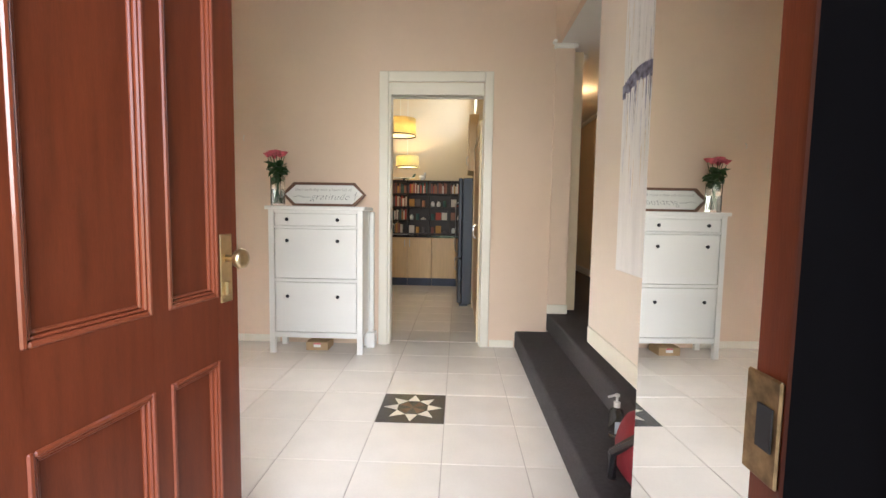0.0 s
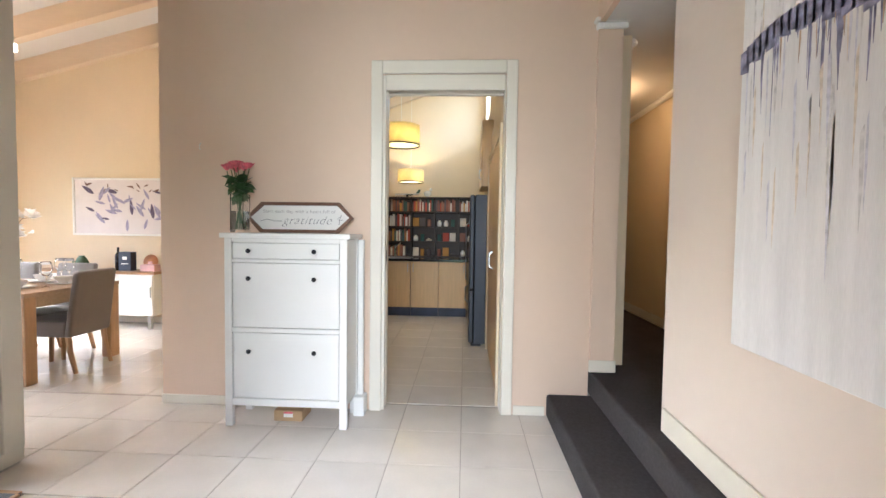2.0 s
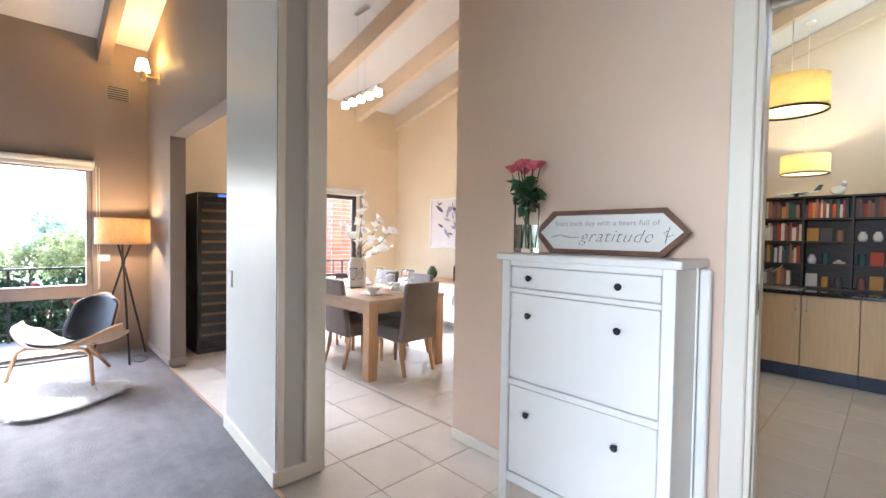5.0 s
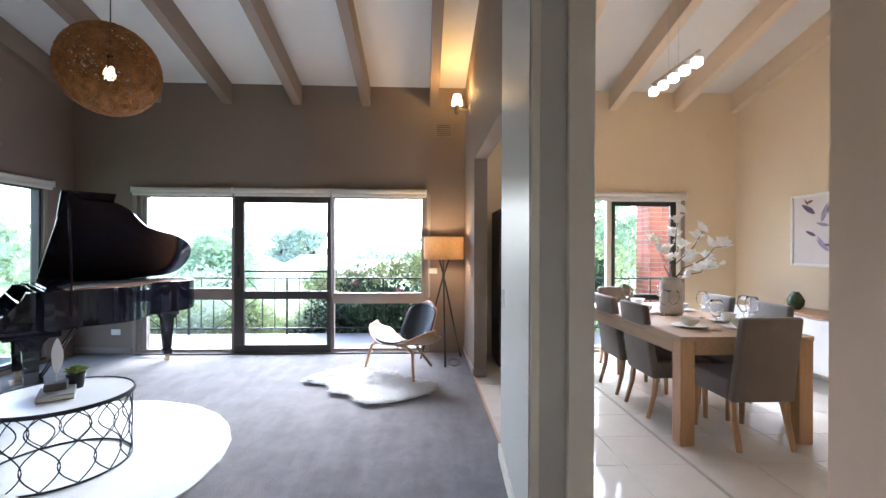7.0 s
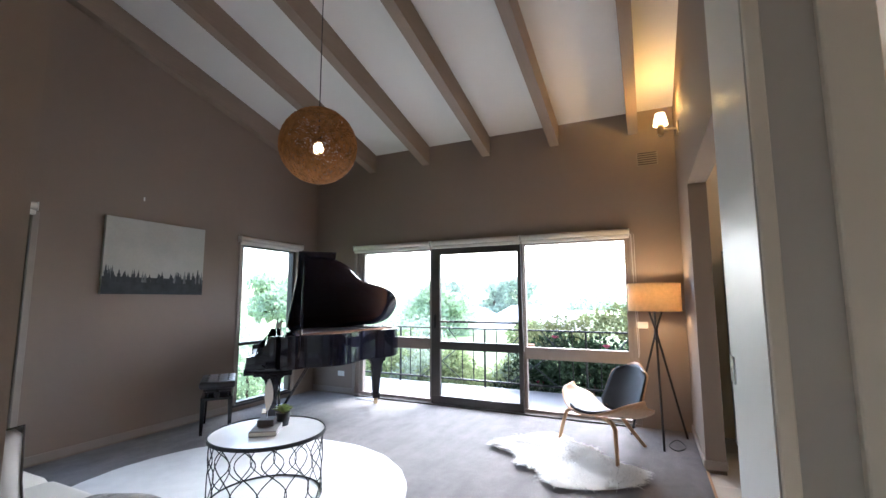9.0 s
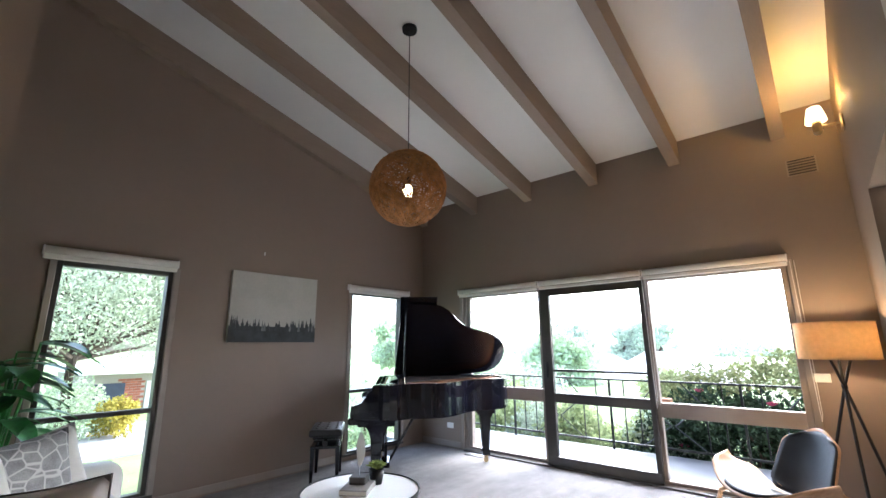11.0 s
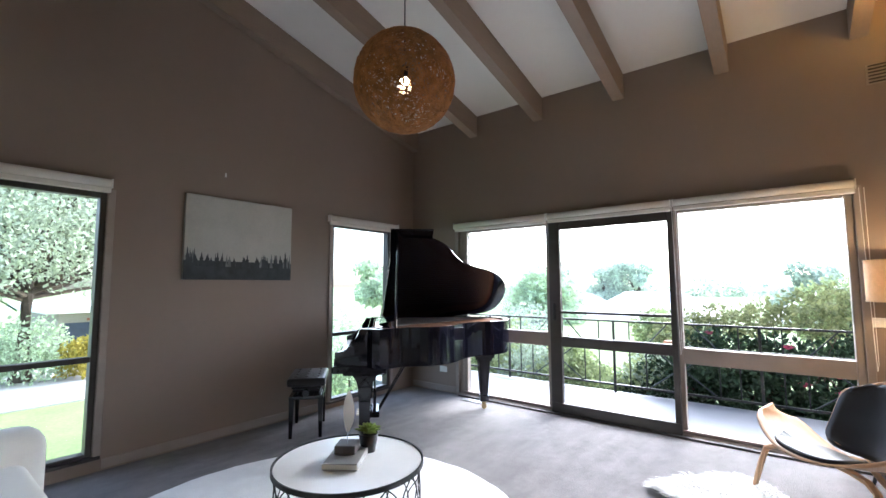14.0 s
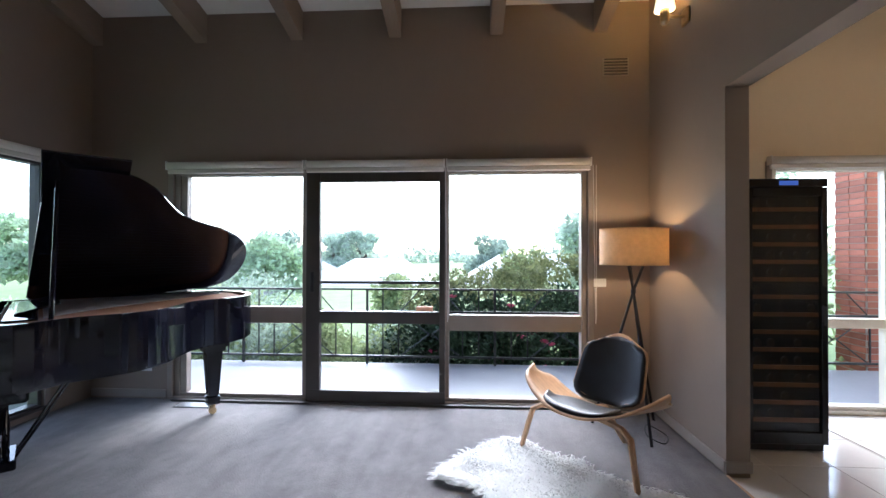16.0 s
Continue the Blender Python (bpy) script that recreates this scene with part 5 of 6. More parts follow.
for x, y in ((0.56, 0.28), (-0.56, 0.28), (-0.22, 1.56)):
    if y < 1:
        lg = slab(half + [(-a, b) for a, b in reversed(half)], -0.05, 0.05, None, 0.006)
        for v in lg.verts:
            v.co = Vector((x + v.co.z, y + v.co.x, v.co.y))
        box(x - 0.13, x + 0.13, y - 0.19, y + 0.19, 0.58, 0.655, lg, 0.012)
    else:
        lg = bmesh.new()
        for z0, z1, r0, r1 in ((0.085, 0.15, 0.048, 0.052), (0.155, 0.52, 0.042, 0.066), (0.525, 0.56, 0.082, 0.088), (0.565, 0.655, 0.11, 0.115)):
            t_ = lathe([(r0 * 1.3, z0), (r1 * 1.3, z1)], n=4)
            bmesh.ops.transform(t_, matrix=Matrix.Translation((x, y, 0)) @ Matrix.Rotation(math.pi / 4, 4, "Z"), verts=t_.verts)
            merge(lg, t_)
    leg = part("leg", lg, BLACK, gp)
    part("caster", tube([(x - 0.015, y, 0.03), (x + 0.015, y, 0.03)], 0.028, lathe([(0.02, 0.05), (0.03, 0.086)], n=10, cx=x, cy=y), n=14), BRASS, leg, "brass caster")
for x in (-0.10, 0.10):
    part("lyre_post", tube([(x, 0.36, 0.60), (x * 1.7, 0.36, 0.45), (x * 1.5, 0.36, 0.25), (x, 0.36, 0.12)], 0.014, n=8), BLACK, gp)
part("lyre_box", box(-0.15, 0.15, 0.31, 0.41, 0.06, 0.12, bevel=0.008), BLACK, gp)
for x in (-0.08, 0, 0.08):
    part("pedal", box(x - 0.018, x + 0.018, 0.18, 0.32, 0.075, 0.09, bevel=0.006), BRASS, gp, "brass pedal")
    part("pedal_rod", tube([(x * 0.4, 0.36, 0.12), (x * 0.4, 0.36, 0.60)], 0.004, n=5), BRASS, gp)
part("lyre_brace", tube([(-0.05, 0.40, 0.1), (-0.08, 0.72, 0.64)], 0.008, tube([(0.05, 0.40, 0.1), (0.08, 0.72, 0.64)], 0.008, n=6), n=6), BLACK, gp)

# piano stool
ps_ = thing("piano_stool", pose(-4.25, -1.70, FZ, 0, 0, 50), "black piano stool with a buttoned leather seat", "stool")
seat = box(-0.27, 0.27, -0.17, 0.17, 0.455, 0.53, bevel=0.025, seg=3)
part("seat", seat, LEATHER, ps_, "buttoned black leather seat", True)
for i in range(4):
    for j in range(3):
        part("button", lathe([(0.0, 0.536), (0.012, 0.533), (0.013, 0.527)], n=10, cx=-0.18 + 0.12 * i, cy=-0.1 + 0.1 * j), BLACK, ps_)
part("apron", box(-0.25, 0.25, -0.15, 0.15, 0.34, 0.37, bevel=0.004), BLACK, ps_)
part("mechanism", box(-0.2, 0.2, -0.12, 0.12, 0.40, 0.415, box(-0.22, 0.22, -0.13, 0.13, 0.43, 0.455)), BLACKM, ps_)
part("lift_arm", tube([(-0.2, -0.1, 0.37), (0.2, -0.1, 0.43)], 0.008, tube([(-0.2, 0.1, 0.37), (0.2, 0.1, 0.43)], 0.008, n=6), n=6), STEEL, ps_)
for s in (-1, 1):
    k = tube([(s * 0.24, 0, 0.405), (s * 0.30, 0, 0.405)], 0.03, n=14)
    part("height_knob", k, BLACK, ps_)
    for t in (-1, 1):
        part("leg", tube([(s * 0.225, t * 0.125, 0.37), (s * 0.23, t * 0.13, 0.0)], 0.032, n=4, r1=0.02), BLACK, ps_)

# sphere pendant
sp = thing("sphere_pendant", pose(-3.605, 0.16, 2.645), "woven brown fibre ball pendant lamp, lit", "pendant lamp")
rnd = random.Random(21)
wb = bmesh.new()
R = 0.315
for i in range(160):
    ax = Vector((rnd.gauss(0, 1), rnd.gauss(0, 1), rnd.gauss(0, 1))).normalized()
    u = ax.orthogonal().normalized()
    w = ax.cross(u)
    off = rnd.uniform(-0.75, 0.75)
    rr = math.sqrt(1 - off * off)
    wob, ph, k = rnd.uniform(0.0, 0.12), rnd.uniform(0, 6.28), rnd.randint(2, 4)
    pts = []
    for j in range(26):
        a = 6.28319 * j / 26
        d = (u * math.cos(a) * rr + w * math.sin(a) * rr + ax * (off + wob * math.sin(k * a + ph))).normalized()
        pts.append(d * (R - rnd.uniform(0, 0.008)))
    tube(pts, 0.0033, wb, 3, closed=True)
tagged(part("woven_ball", wb, WICKER, sp, "open woven brown fibre ball"), kind="stuff")
part("bulb", lathe([(0.0, -0.07), (0.03, -0.06), (0.04, -0.03), (0.035, 0.0), (0.018, 0.03)], n=18), FILAMENT, sp, "glowing bulb", True)
part("socket", lathe([(0.02, 0.025), (0.022, 0.03), (0.022, 0.10), (0.012, 0.11)], n=14), BLACKM, sp)
ct = roof(-3.605) - 2.645 - 0.002
part("cord", tube([(0, 0, 0.1), (0, 0, ct)], 0.004, n=6), BLACKM, sp)
part("canopy", lathe([(0.065, ct - 0.03), (0.068, ct)], n=24), BLACKM, sp)

# wall sconce
sc = thing("wall_sconce", pose(SCX, 2.923, 3.04), "bronze wall sconce with a lit white glass shade", "wall lamp")
part("back_plate", box(-0.05, 0.05, -0.02, 0.0, -0.06, 0.06, bevel=0.01), BRASS, sc)
part("arm", tube([(0, -0.02, 0.0), (0, -0.10, 0.0), (0, -0.14, 0.01), (0, -0.155, 0.06)], 0.012, n=8), BRASS, sc)
part("cup", lathe([(0.015, -0.06), (0.03, -0.04), (0.032, 0.06), (0.045, 0.065)], n=16, cx=0, cy=-0.155), BRASS, sc)
part("glass_shade", lathe([(0.07, 0.05), (0.062, 0.10), (0.045, 0.17), (0.041, 0.17), (0.058, 0.10), (0.066, 0.05)], n=24, cx=0, cy=-0.155), OPAL, sc, "glowing opal glass shade", True)

# tripod floor lamp
fl_ = thing("floor_lamp", pose(-5.76, 2.625, FZ), "tripod floor lamp with a linen drum shade, lit", "floor lamp")
part("shade", lathe([(0.243, 1.25), (0.243, 1.525), (0.24, 1.525), (0.24, 1.25), (0.243, 1.25)], n=48), SHADE, fl_, "linen drum shade", True)
for z in (1.25, 1.517):
    part("shade_rim", lathe([(0.246, z), (0.246, z + 0.008), (0.238, z + 0.008), (0.238, z), (0.246, z)], n=48), SHADE, fl_)
for a in (2, 130, 248):
    c, s = math.cos(radians(a)), math.sin(radians(a))
    part("leg", tube([(-0.075 * c, -0.075 * s, 1.27), (0.0, 0.0, 1.05), (0.30 * c, 0.30 * s, 0.0)], 0.0105, n=8), BLACKM, fl_, "black tripod leg")
part("hub", lathe([(0.019, 1.035), (0.019, 1.065)], n=14), BLACKM, fl_)
part("socket", lathe([(0.02, 1.27), (0.02, 1.34)], n=12), BLACKM, fl_)
part("spider", tube([(-0.24, 0, 1.27), (0.24, 0, 1.27)], 0.003, tube([(0, -0.24, 1.27), (0, 0.24, 1.27)], 0.003, n=5), n=5), BLACKM, fl_)
one("lamp_cable", tube([(x, y, 0.004) for x, y in curve_of([(0, 0), (0.2, 0.06), (0.34, -0.02), (0.2, -0.08)], 8)], 0.004, n=5), BLACKM, pose(-5.85, 2.76, FZ), "loose black lamp cable on the carpet", "cable")

# shell chair
sh = thing("shell_chair", pose(-5.182, 2.13, FZ, 0, 0, -135), "curved plywood shell chair with black leather pads", "chair")


def sheet(f, nu, nv, thick):
    """A curved board from f(u, v), u and v from -1 to 1."""
    bm = bmesh.new()
    g = [[Vector(f(-1 + 2 * i / nu, -1 + 2 * j / nv)) for j in range(nv + 1)] for i in range(nu + 1)]
    top, bot = [[bm.verts.new(p) for p in r] for r in g], []
    for i in range(nu + 1):
        row = []
        for j in range(nv + 1):
            du = g[min(i + 1, nu)][j] - g[max(i - 1, 0)][j]
            dv = g[i][min(j + 1, nv)] - g[i][max(j - 1, 0)]
            row.append(bm.verts.new(g[i][j] - du.cross(dv).normalized() * thick))
        bot.append(row)
    for i in range(nu):
        for j in range(nv):
            bm.faces.new((top[i][j], top[i + 1][j], top[i + 1][j + 1], top[i][j + 1]))
            bm.faces.new((bot[i][j], bot[i][j + 1], bot[i + 1][j + 1], bot[i + 1][j]))
    for j in range(nv):
        bm.faces.new((top[0][j], top[0][j + 1], bot[0][j + 1], bot[0][j]))
        bm.faces.new((top[nu][j], bot[nu][j], bot[nu][j + 1], top[nu][j + 1]))
    for i in range(nu):
        bm.faces.new((top[i][0], bot[i][0], bot[i + 1][0], top[i + 1][0]))
        bm.faces.new((top[i][nv], top[i + 1][nv], bot[i + 1][nv], bot[i][nv]))
    return bm


def seat_f(u, v):
    depth = 0.235 * (1 - 0.35 * abs(u) ** 2.2) * (1 - 0.9 * max(0, abs(u) - 0.8) ** 1.2 / 0.145 * 0.12)
    half = depth if abs(u) < 0.86 else depth * math.sqrt(max(0.02, 1 - ((abs(u) - 0.86) / 0.14) ** 2))
    x = 0.46 * u
    z = 0.345 + 0.165 * abs(u) ** 2.2 + 0.035 * v
    return (x, half * v + 0.02 - 0.10 * abs(u) ** 2, z)


def pad_f(u, v):
    r = (1 - (abs(u) ** 3)) ** 0.33 if abs(u) < 1 else 0.05
    x = 0.24 * u
    return (x, 0.20 * v * max(r, 0.25) + 0.03, 0.362 + 0.165 * abs(x / 0.46) ** 2.2 + 0.035 * v + 0.018 * (1 - u * u) * (1 - v * v) ** 0.5)


def back_f(u, v, grow=1.0, lift=0.0):
    k = (v + 1) / 2
    end = max(0.0, (abs(v) - 0.45) / 0.55)
    x = (0.245 - 0.035 * k) * grow * u * (1 - 0.42 * end ** 2.6)
    y = -0.235 - 0.20 * k + 0.06 * (u * u) + lift
    z = 0.33 + 0.425 * k * grow + (0 if grow == 1 else -0.01) - 0.045 * u * u * (max(0.0, v) ** 3 - max(0.0, -v) ** 3)
    return (x, y, z)


part("seat_shell", sheet(seat_f, 28, 8, 0.014), PLY, sh, "bent walnut plywood seat wings", True)
part("seat_pad", sheet(pad_f, 18, 10, 0.02), LEATHER, sh, "black leather seat pad", True)
part("back_shell", sheet(lambda u, v: back_f(u, v, 1.06, -0.014), 14, 14, 0.012), PLY, sh, "bent plywood back shell", True)
part("back_pad", sheet(lambda u, v: back_f(u, v, 1.0, 0.006 + 0.014 * (1 - u * u) * max(0, 1 - v * v)), 14, 14, -0.016), LEATHER, sh, "black leather back pad", True)
for s in (-1, 1):
    pts = [(0.0, 0.03, 0.335), (s * 0.16, 0.07, 0.335), (s * 0.27, 0.11, 0.335), (s * 0.33, 0.13, 0.30), (s * 0.355, 0.15, 0.2), (s * 0.40, 0.18, 0.0)]
    bm = tube(pts, 0.022, n=6, r1=0.016)
    part("leg", bm, OAKL, sh, "bent plywood leg")
part("leg", tube([(0.0, 0.05, 0.325), (0, -0.12, 0.335), (0, -0.22, 0.31), (0, -0.31, 0.2), (0.0, -0.49, 0.0)], 0.024, n=6, r1=0.017), OAKL, sh, "bent plywood back leg")

# sheepskin
rnd = random.Random(8)
skin = [(-0.52, 0.02), (-0.44, 0.22), (-0.22, 0.20), (0.0, 0.26), (0.25, 0.22), (0.46, 0.30), (0.60, 0.12), (0.56, -0.08), (0.42, -0.24), (0.2, -0.20), (0.0, -0.26), (-0.2, -0.20), (-0.40, -0.28), (-0.48, -0.14)]
skin = [(x * 1.06, y * 1.4) for x, y in skin]
hide = thing("sheepskin", pose(-4.86, 1.81, FZ, 0, 0, 42), "fluffy white sheepskin rug lying on the carpet", "rug")
so = curve_of(skin, 6)
part("hide", slab(so, 0.002, 0.02), FUR, hide)
vv, ff = [], []


def inside(x, y, poly):
    r, j = False, len(poly) - 1
    for i in range(len(poly)):
        if (poly[i][1] > y) != (poly[j][1] > y) and x < (poly[j][0] - poly[i][0]) * (y - poly[i][1]) / (poly[j][1] - poly[i][1]) + poly[i][0]:
            r = not r
        j = i
    return r


n_ = 0
while n_ < 20000:
    x, y = rnd.uniform(-0.66, 0.68), rnd.uniform(-0.46, 0.48)
    if not inside(x, y, so):
        continue
    n_ += 1
    c = noise.noise_vector(Vector((x * 5, y * 5, 0)))
    a = Vector((x * 0.5 + c.x * 1.6 + rnd.uniform(-0.5, 0.5), y * 1.0 + c.y * 1.6 + rnd.uniform(-0.4, 0.4), 0))
    a = a.normalized() * rnd.uniform(0.05, 0.13)
    s = Vector((-a.y, a.x, 0)).normalized() * 0.0042
    p, h = Vector((x, y, 0.018)), rnd.uniform(0.010, 0.038)
    b = len(vv)
    mid = p + a * 0.45 + Vector((0, 0, h))
    tip = p + a + Vector((0, 0, h * 0.55))
    vv += [p - s, p + s, mid + s, mid - s, tip]
    ff += [(b, b + 1, b + 2, b + 3), (b + 3, b + 2, b + 4)]
me = bpy.data.meshes.new("wool")
me.from_pydata(vv, [], ff)
me.materials.append(FUR)
wool = new("wool", me)
wool.parent = hide
tagged(wool, "long white wool strands", kind="stuff")

# round rug and coffee table
rg = [(math.cos(6.28319 * i / 72) * (1.23 + 0.008 * math.sin(i * 1.7)), math.sin(6.28319 * i / 72) * (1.23 + 0.008 * math.cos(i * 2.3))) for i in range(72)]
rug = one("round_rug", slab(rg, 0.001, 0.016, None, 0.005), RUG, pose(-3.18, -0.15, FZ), "large round white wool rug on grey carpet", "rug")
tc = thing("coffee_table", pose(-3.245, 0.115, FZ + 0.016), "round coffee table with white top and looped black wire base", "coffee table")
part("tabletop", lathe([(0.0, 0.425), (0.375, 0.425), (0.378, 0.436), (0.375, 0.44), (0.0, 0.44)], n=64), MARBLE, tc, "white marble-look top")
part("top_rim", lathe([(0.376, 0.422), (0.388, 0.422), (0.388, 0.446), (0.380, 0.446), (0.376, 0.422)], n=64), BLACKM, tc, "black metal rim")
part("base_ring", tube([(0.37 * math.cos(6.28319 * i / 64), 0.37 * math.sin(6.28319 * i / 64), 0.007) for i in range(64)], 0.007, n=6, closed=True), BLACKM, tc, "black base ring")
NL = 14
for i in range(NL):
    a0 = 6.28319 * i / NL
    for ph in (0, 1):
        pts = []
        for k in range(25):
            t = k / 24
            w_ = t / 0.6 * 0.5 if t < 0.6 else 0.5 + (t - 0.6) / 0.4 * 0.5
            da = (0.5 * 6.28319 / NL) * math.sin(2 * math.pi * w_) * (1.08 if t < 0.6 else 0.8)
            a = a0 + (da if ph == 0 else -da)
            pts.append((0.37 * math.cos(a), 0.37 * math.sin(a), 0.012 + 0.405 * t))
        part("wire_loop", tube(pts, 0.0038, n=5), BLACKM, tc)
tz = FZ + 0.016 + 0.44
bk1 = one("book", box(-0.12, 0.12, -0.088, 0.088, 0, 0.035, bevel=0.002), mat("grey_book", (0.28, 0.27, 0.26), 0.6, var=0.1), pose(-3.225, 0.115, tz, 0, 0, 35), "thick grey hardback book lying on the coffee table", "book")
part("page_block", box(-0.118, 0.121, -0.09, 0.086, 0.006, 0.029), IVORY, bk1)
bk2 = one("candle_block", box(-0.055, 0.055, -0.055, 0.055, 0, 0.045, bevel=0.004), mat("dark_box", (0.1, 0.09, 0.085), 0.5, var=0.2), pose(-3.255, 0.085, tz + 0.036, 0, 0, 35), "small dark square box on the grey book", "box")
fe = thing("feather_ornament", pose(-3.255, 0.085, tz + 0.081, 0, 0, 140), "slim white feather ornament on a stand", "ornament")
part("rod", tube([(0, 0, 0), (0, 0, 0.08)], 0.002, n=6), STEEL, fe)
part("feather", slab(curve_of([(0, 0.05), (0.03, 0.11), (0.032, 0.19), (0.006, 0.27), (-0.022, 0.2), (-0.02, 0.11)], 6), -0.0015, 0.0015), CERAM, fe, "white feather blade").matrix_basis = pose(0, 0, 0, 90)
suc = thing("succulent_pot", pose(-3.39, 0.10, tz + 0.001), "small green succulent in a black pot on the coffee table", "pot plant")
part("pot", lathe([(0.038, 0), (0.055, 0.095), (0.05, 0.095), (0.044, 0.075), (0.0, 0.075)], n=24), BLACKM, suc, "matt black pot", True)
sb_ = bmesh.new()
for i in range(34):
    a, k = 2.4 * i, i / 34
    d = Vector((math.cos(a) * (0.3 + k), math.sin(a) * (0.3 + k), 1.1 - 0.8 * k))
    leafquad(sb_, Vector((0, 0, 0.09)), d, Vector((-d.x, -d.y, 1)), 0.06 + 0.03 * k, 0.034, 0.4)
part("rosette", sb_, mat("succulent_green", (0.3, 0.38, 0.1), 0.5, var=0.3, scale=30), suc, "yellow-green rosette leaves")

# forest painting
fp = thing("forest_painting", pose(-3.75, S + 0.002, 1.437), "grey canvas of a misty dark pine forest on the wall", "painting")
part("canvas", box(-0.515, 0.515, 0, 0.035, 0, 0.755, bevel=0.003), mat("mist_paint", (0.46, 0.45, 0.41), 0.8, var=0.1, scale=3, fine=0.4), fp)
PINE, PINE2 = mat("pine_paint", (0.045, 0.05, 0.055), 0.8, var=0.3, scale=12), mat("far_pine_paint", (0.16, 0.17, 0.17), 0.8, var=0.3, scale=12)
rnd = random.Random(5)
part("dark_ground", box(-0.515, 0.515, 0.0352, 0.0362, 0.0, 0.17), PINE, fp, "dark band of forest")
for i in range(64):
    x = rnd.uniform(-0.50, 0.50)
    h, w = rnd.uniform(0.17, 0.27) - 0.03 * math.cos(x * 5), rnd.uniform(0.012, 0.03)
    t = bmesh.new()
    pts = [(x - w * 0.7, 0.12)] + [(x - w * (1 - k / 5) * (1 if k % 2 == 0 else 0.55), 0.15 + (h - 0.15) * k / 5) for k in range(1, 5)] + [(x, h)] + [(x + w * (1 - k / 5) * (1 if k % 2 == 0 else 0.55), 0.15 + (h - 0.15) * k / 5) for k in range(4, 0, -1)] + [(x + w * 0.7, 0.12)]
    slab([(max(-0.514, min(0.514, a)), b) for a, b in pts], 0, 0.0004, t)
    part("painted_pine", t, PINE if i > 18 else PINE2, fp).matrix_basis = Matrix(((1, 0, 0, 0), (0, 0, 1, 0.0363 + 0.00002 * i), (0, 1, 0, 0), (0, 0, 0, 1)))
one("wall_hook", box(-0.006, 0.006, 0, 0.012, -0.02, 0.02, bevel=0.003), CERAM, pose(-3.58, S, 2.42), "tiny white wall hook above the forest painting", "hook")

# sockets, switch, floor vent
for nm, x, y, z, lb in (("power_socket", W, -1.58, 0.30, "white double power socket low on the wall"), ("light_switch", W, 2.50, 1.095, "white switch plate beside the window")):
    s_ = one(nm, box(0, 0.008, -0.058, 0.058, -0.036, 0.036, bevel=0.003), CERAM, pose(x, y, z), lb, "socket" if "socket" in nm else "switch")
    for k in (-0.025, 0.025):
        part("rocker", box(0.008, 0.011, k - 0.01, k + 0.01, -0.012, 0.012, bevel=0.002), CERAM, s_)
fv = thing("floor_vent", pose(-6.05, -1.02, FZ), "slotted metal floor vent set in the carpet", "vent")
part("frame", box(-0.06, 0.06, -0.16, 0.16, 0.0, 0.005), BLACKM, fv)
for i in range(10):
    part("slat", box(-0.05, 0.05, -0.145 + 0.03 * i, -0.13 + 0.03 * i, 0.005, 0.009), STEEL, fv)

# sofa with cushions
sf = thing("sofa", pose(-1.30, -0.28, FZ), "long white leather sofa with rounded arms against the wall", "sofa")


def soft(x0, x1, y0, y1, z0, z1, r):
    return box(x0, x1, y0, y1, z0, z1, bevel=r, seg=4)


part("base", soft(-0.86, -0.04, -1.1, 1.1, 0.08, 0.32, 0.04), SOFA, sf, "", True)
part("backrest", soft(-0.26, -0.02, -1.1, 1.1, 0.25, 0.74, 0.09), SOFA, sf, "", True)
for s in (-1, 1):
    part("arm", soft(-1.0 if s < 0 else -0.84, -0.04, s * 1.11 - 0.14, s * 1.11 + 0.14, 0.08, 0.60 if s < 0 else 0.50, 0.12), SOFA, sf, "rounded arm", True)
    part("seat_cushion", soft(-0.90, -0.24, s * 0.478 - 0.47, s * 0.478 + 0.47, 0.30, 0.46, 0.06), SOFA, sf, "", True)
    for x in (-0.82, -0.1):
        part("foot", lathe([(0.02, 0), (0.026, 0.085)], n=12, cx=x, cy=s * 1.0), BLACKM, sf)


def cushion(m, material, label, r=0.23, piping=None):
    bm = bmesh.new()
    f = lambda u, v, s: (r * u * (1 - 0.06 * (1 - v * v)) , r * v * (1 - 0.06 * (1 - u * u)), s * 0.085 * ((1 - u ** 4) * (1 - v ** 4)) ** 0.6)
    n = 12
    for s in (-1, 1):
        g = [[bm.verts.new(f(-1 + 2 * i / n, -1 + 2 * j / n, s)) for j in range(n + 1)] for i in range(n + 1)]
        for i in range(n):
            for j in range(n):
                bm.faces.new((g[i][j], g[i + 1][j], g[i + 1][j + 1], g[i][j + 1]))
    bmesh.ops.remove_doubles(bm, verts=bm.verts, dist=0.001)
    c = one("cushion", bm, material, m, label, "cushion", "sofa cushions", True)
    if piping:
        e = tube([(r * 0.99, -r, 0), (r * 0.94, 0, 0), (r * 0.99, r, 0), (0, r * 0.94, 0), (-r * 0.99, r, 0), (-r * 0.94, 0, 0), (-r * 0.99, -r, 0), (0, -r * 0.94, 0)], 0.0045, n=6, closed=True)
        part("piping", e, piping, c, "dark braided edge")
    return c


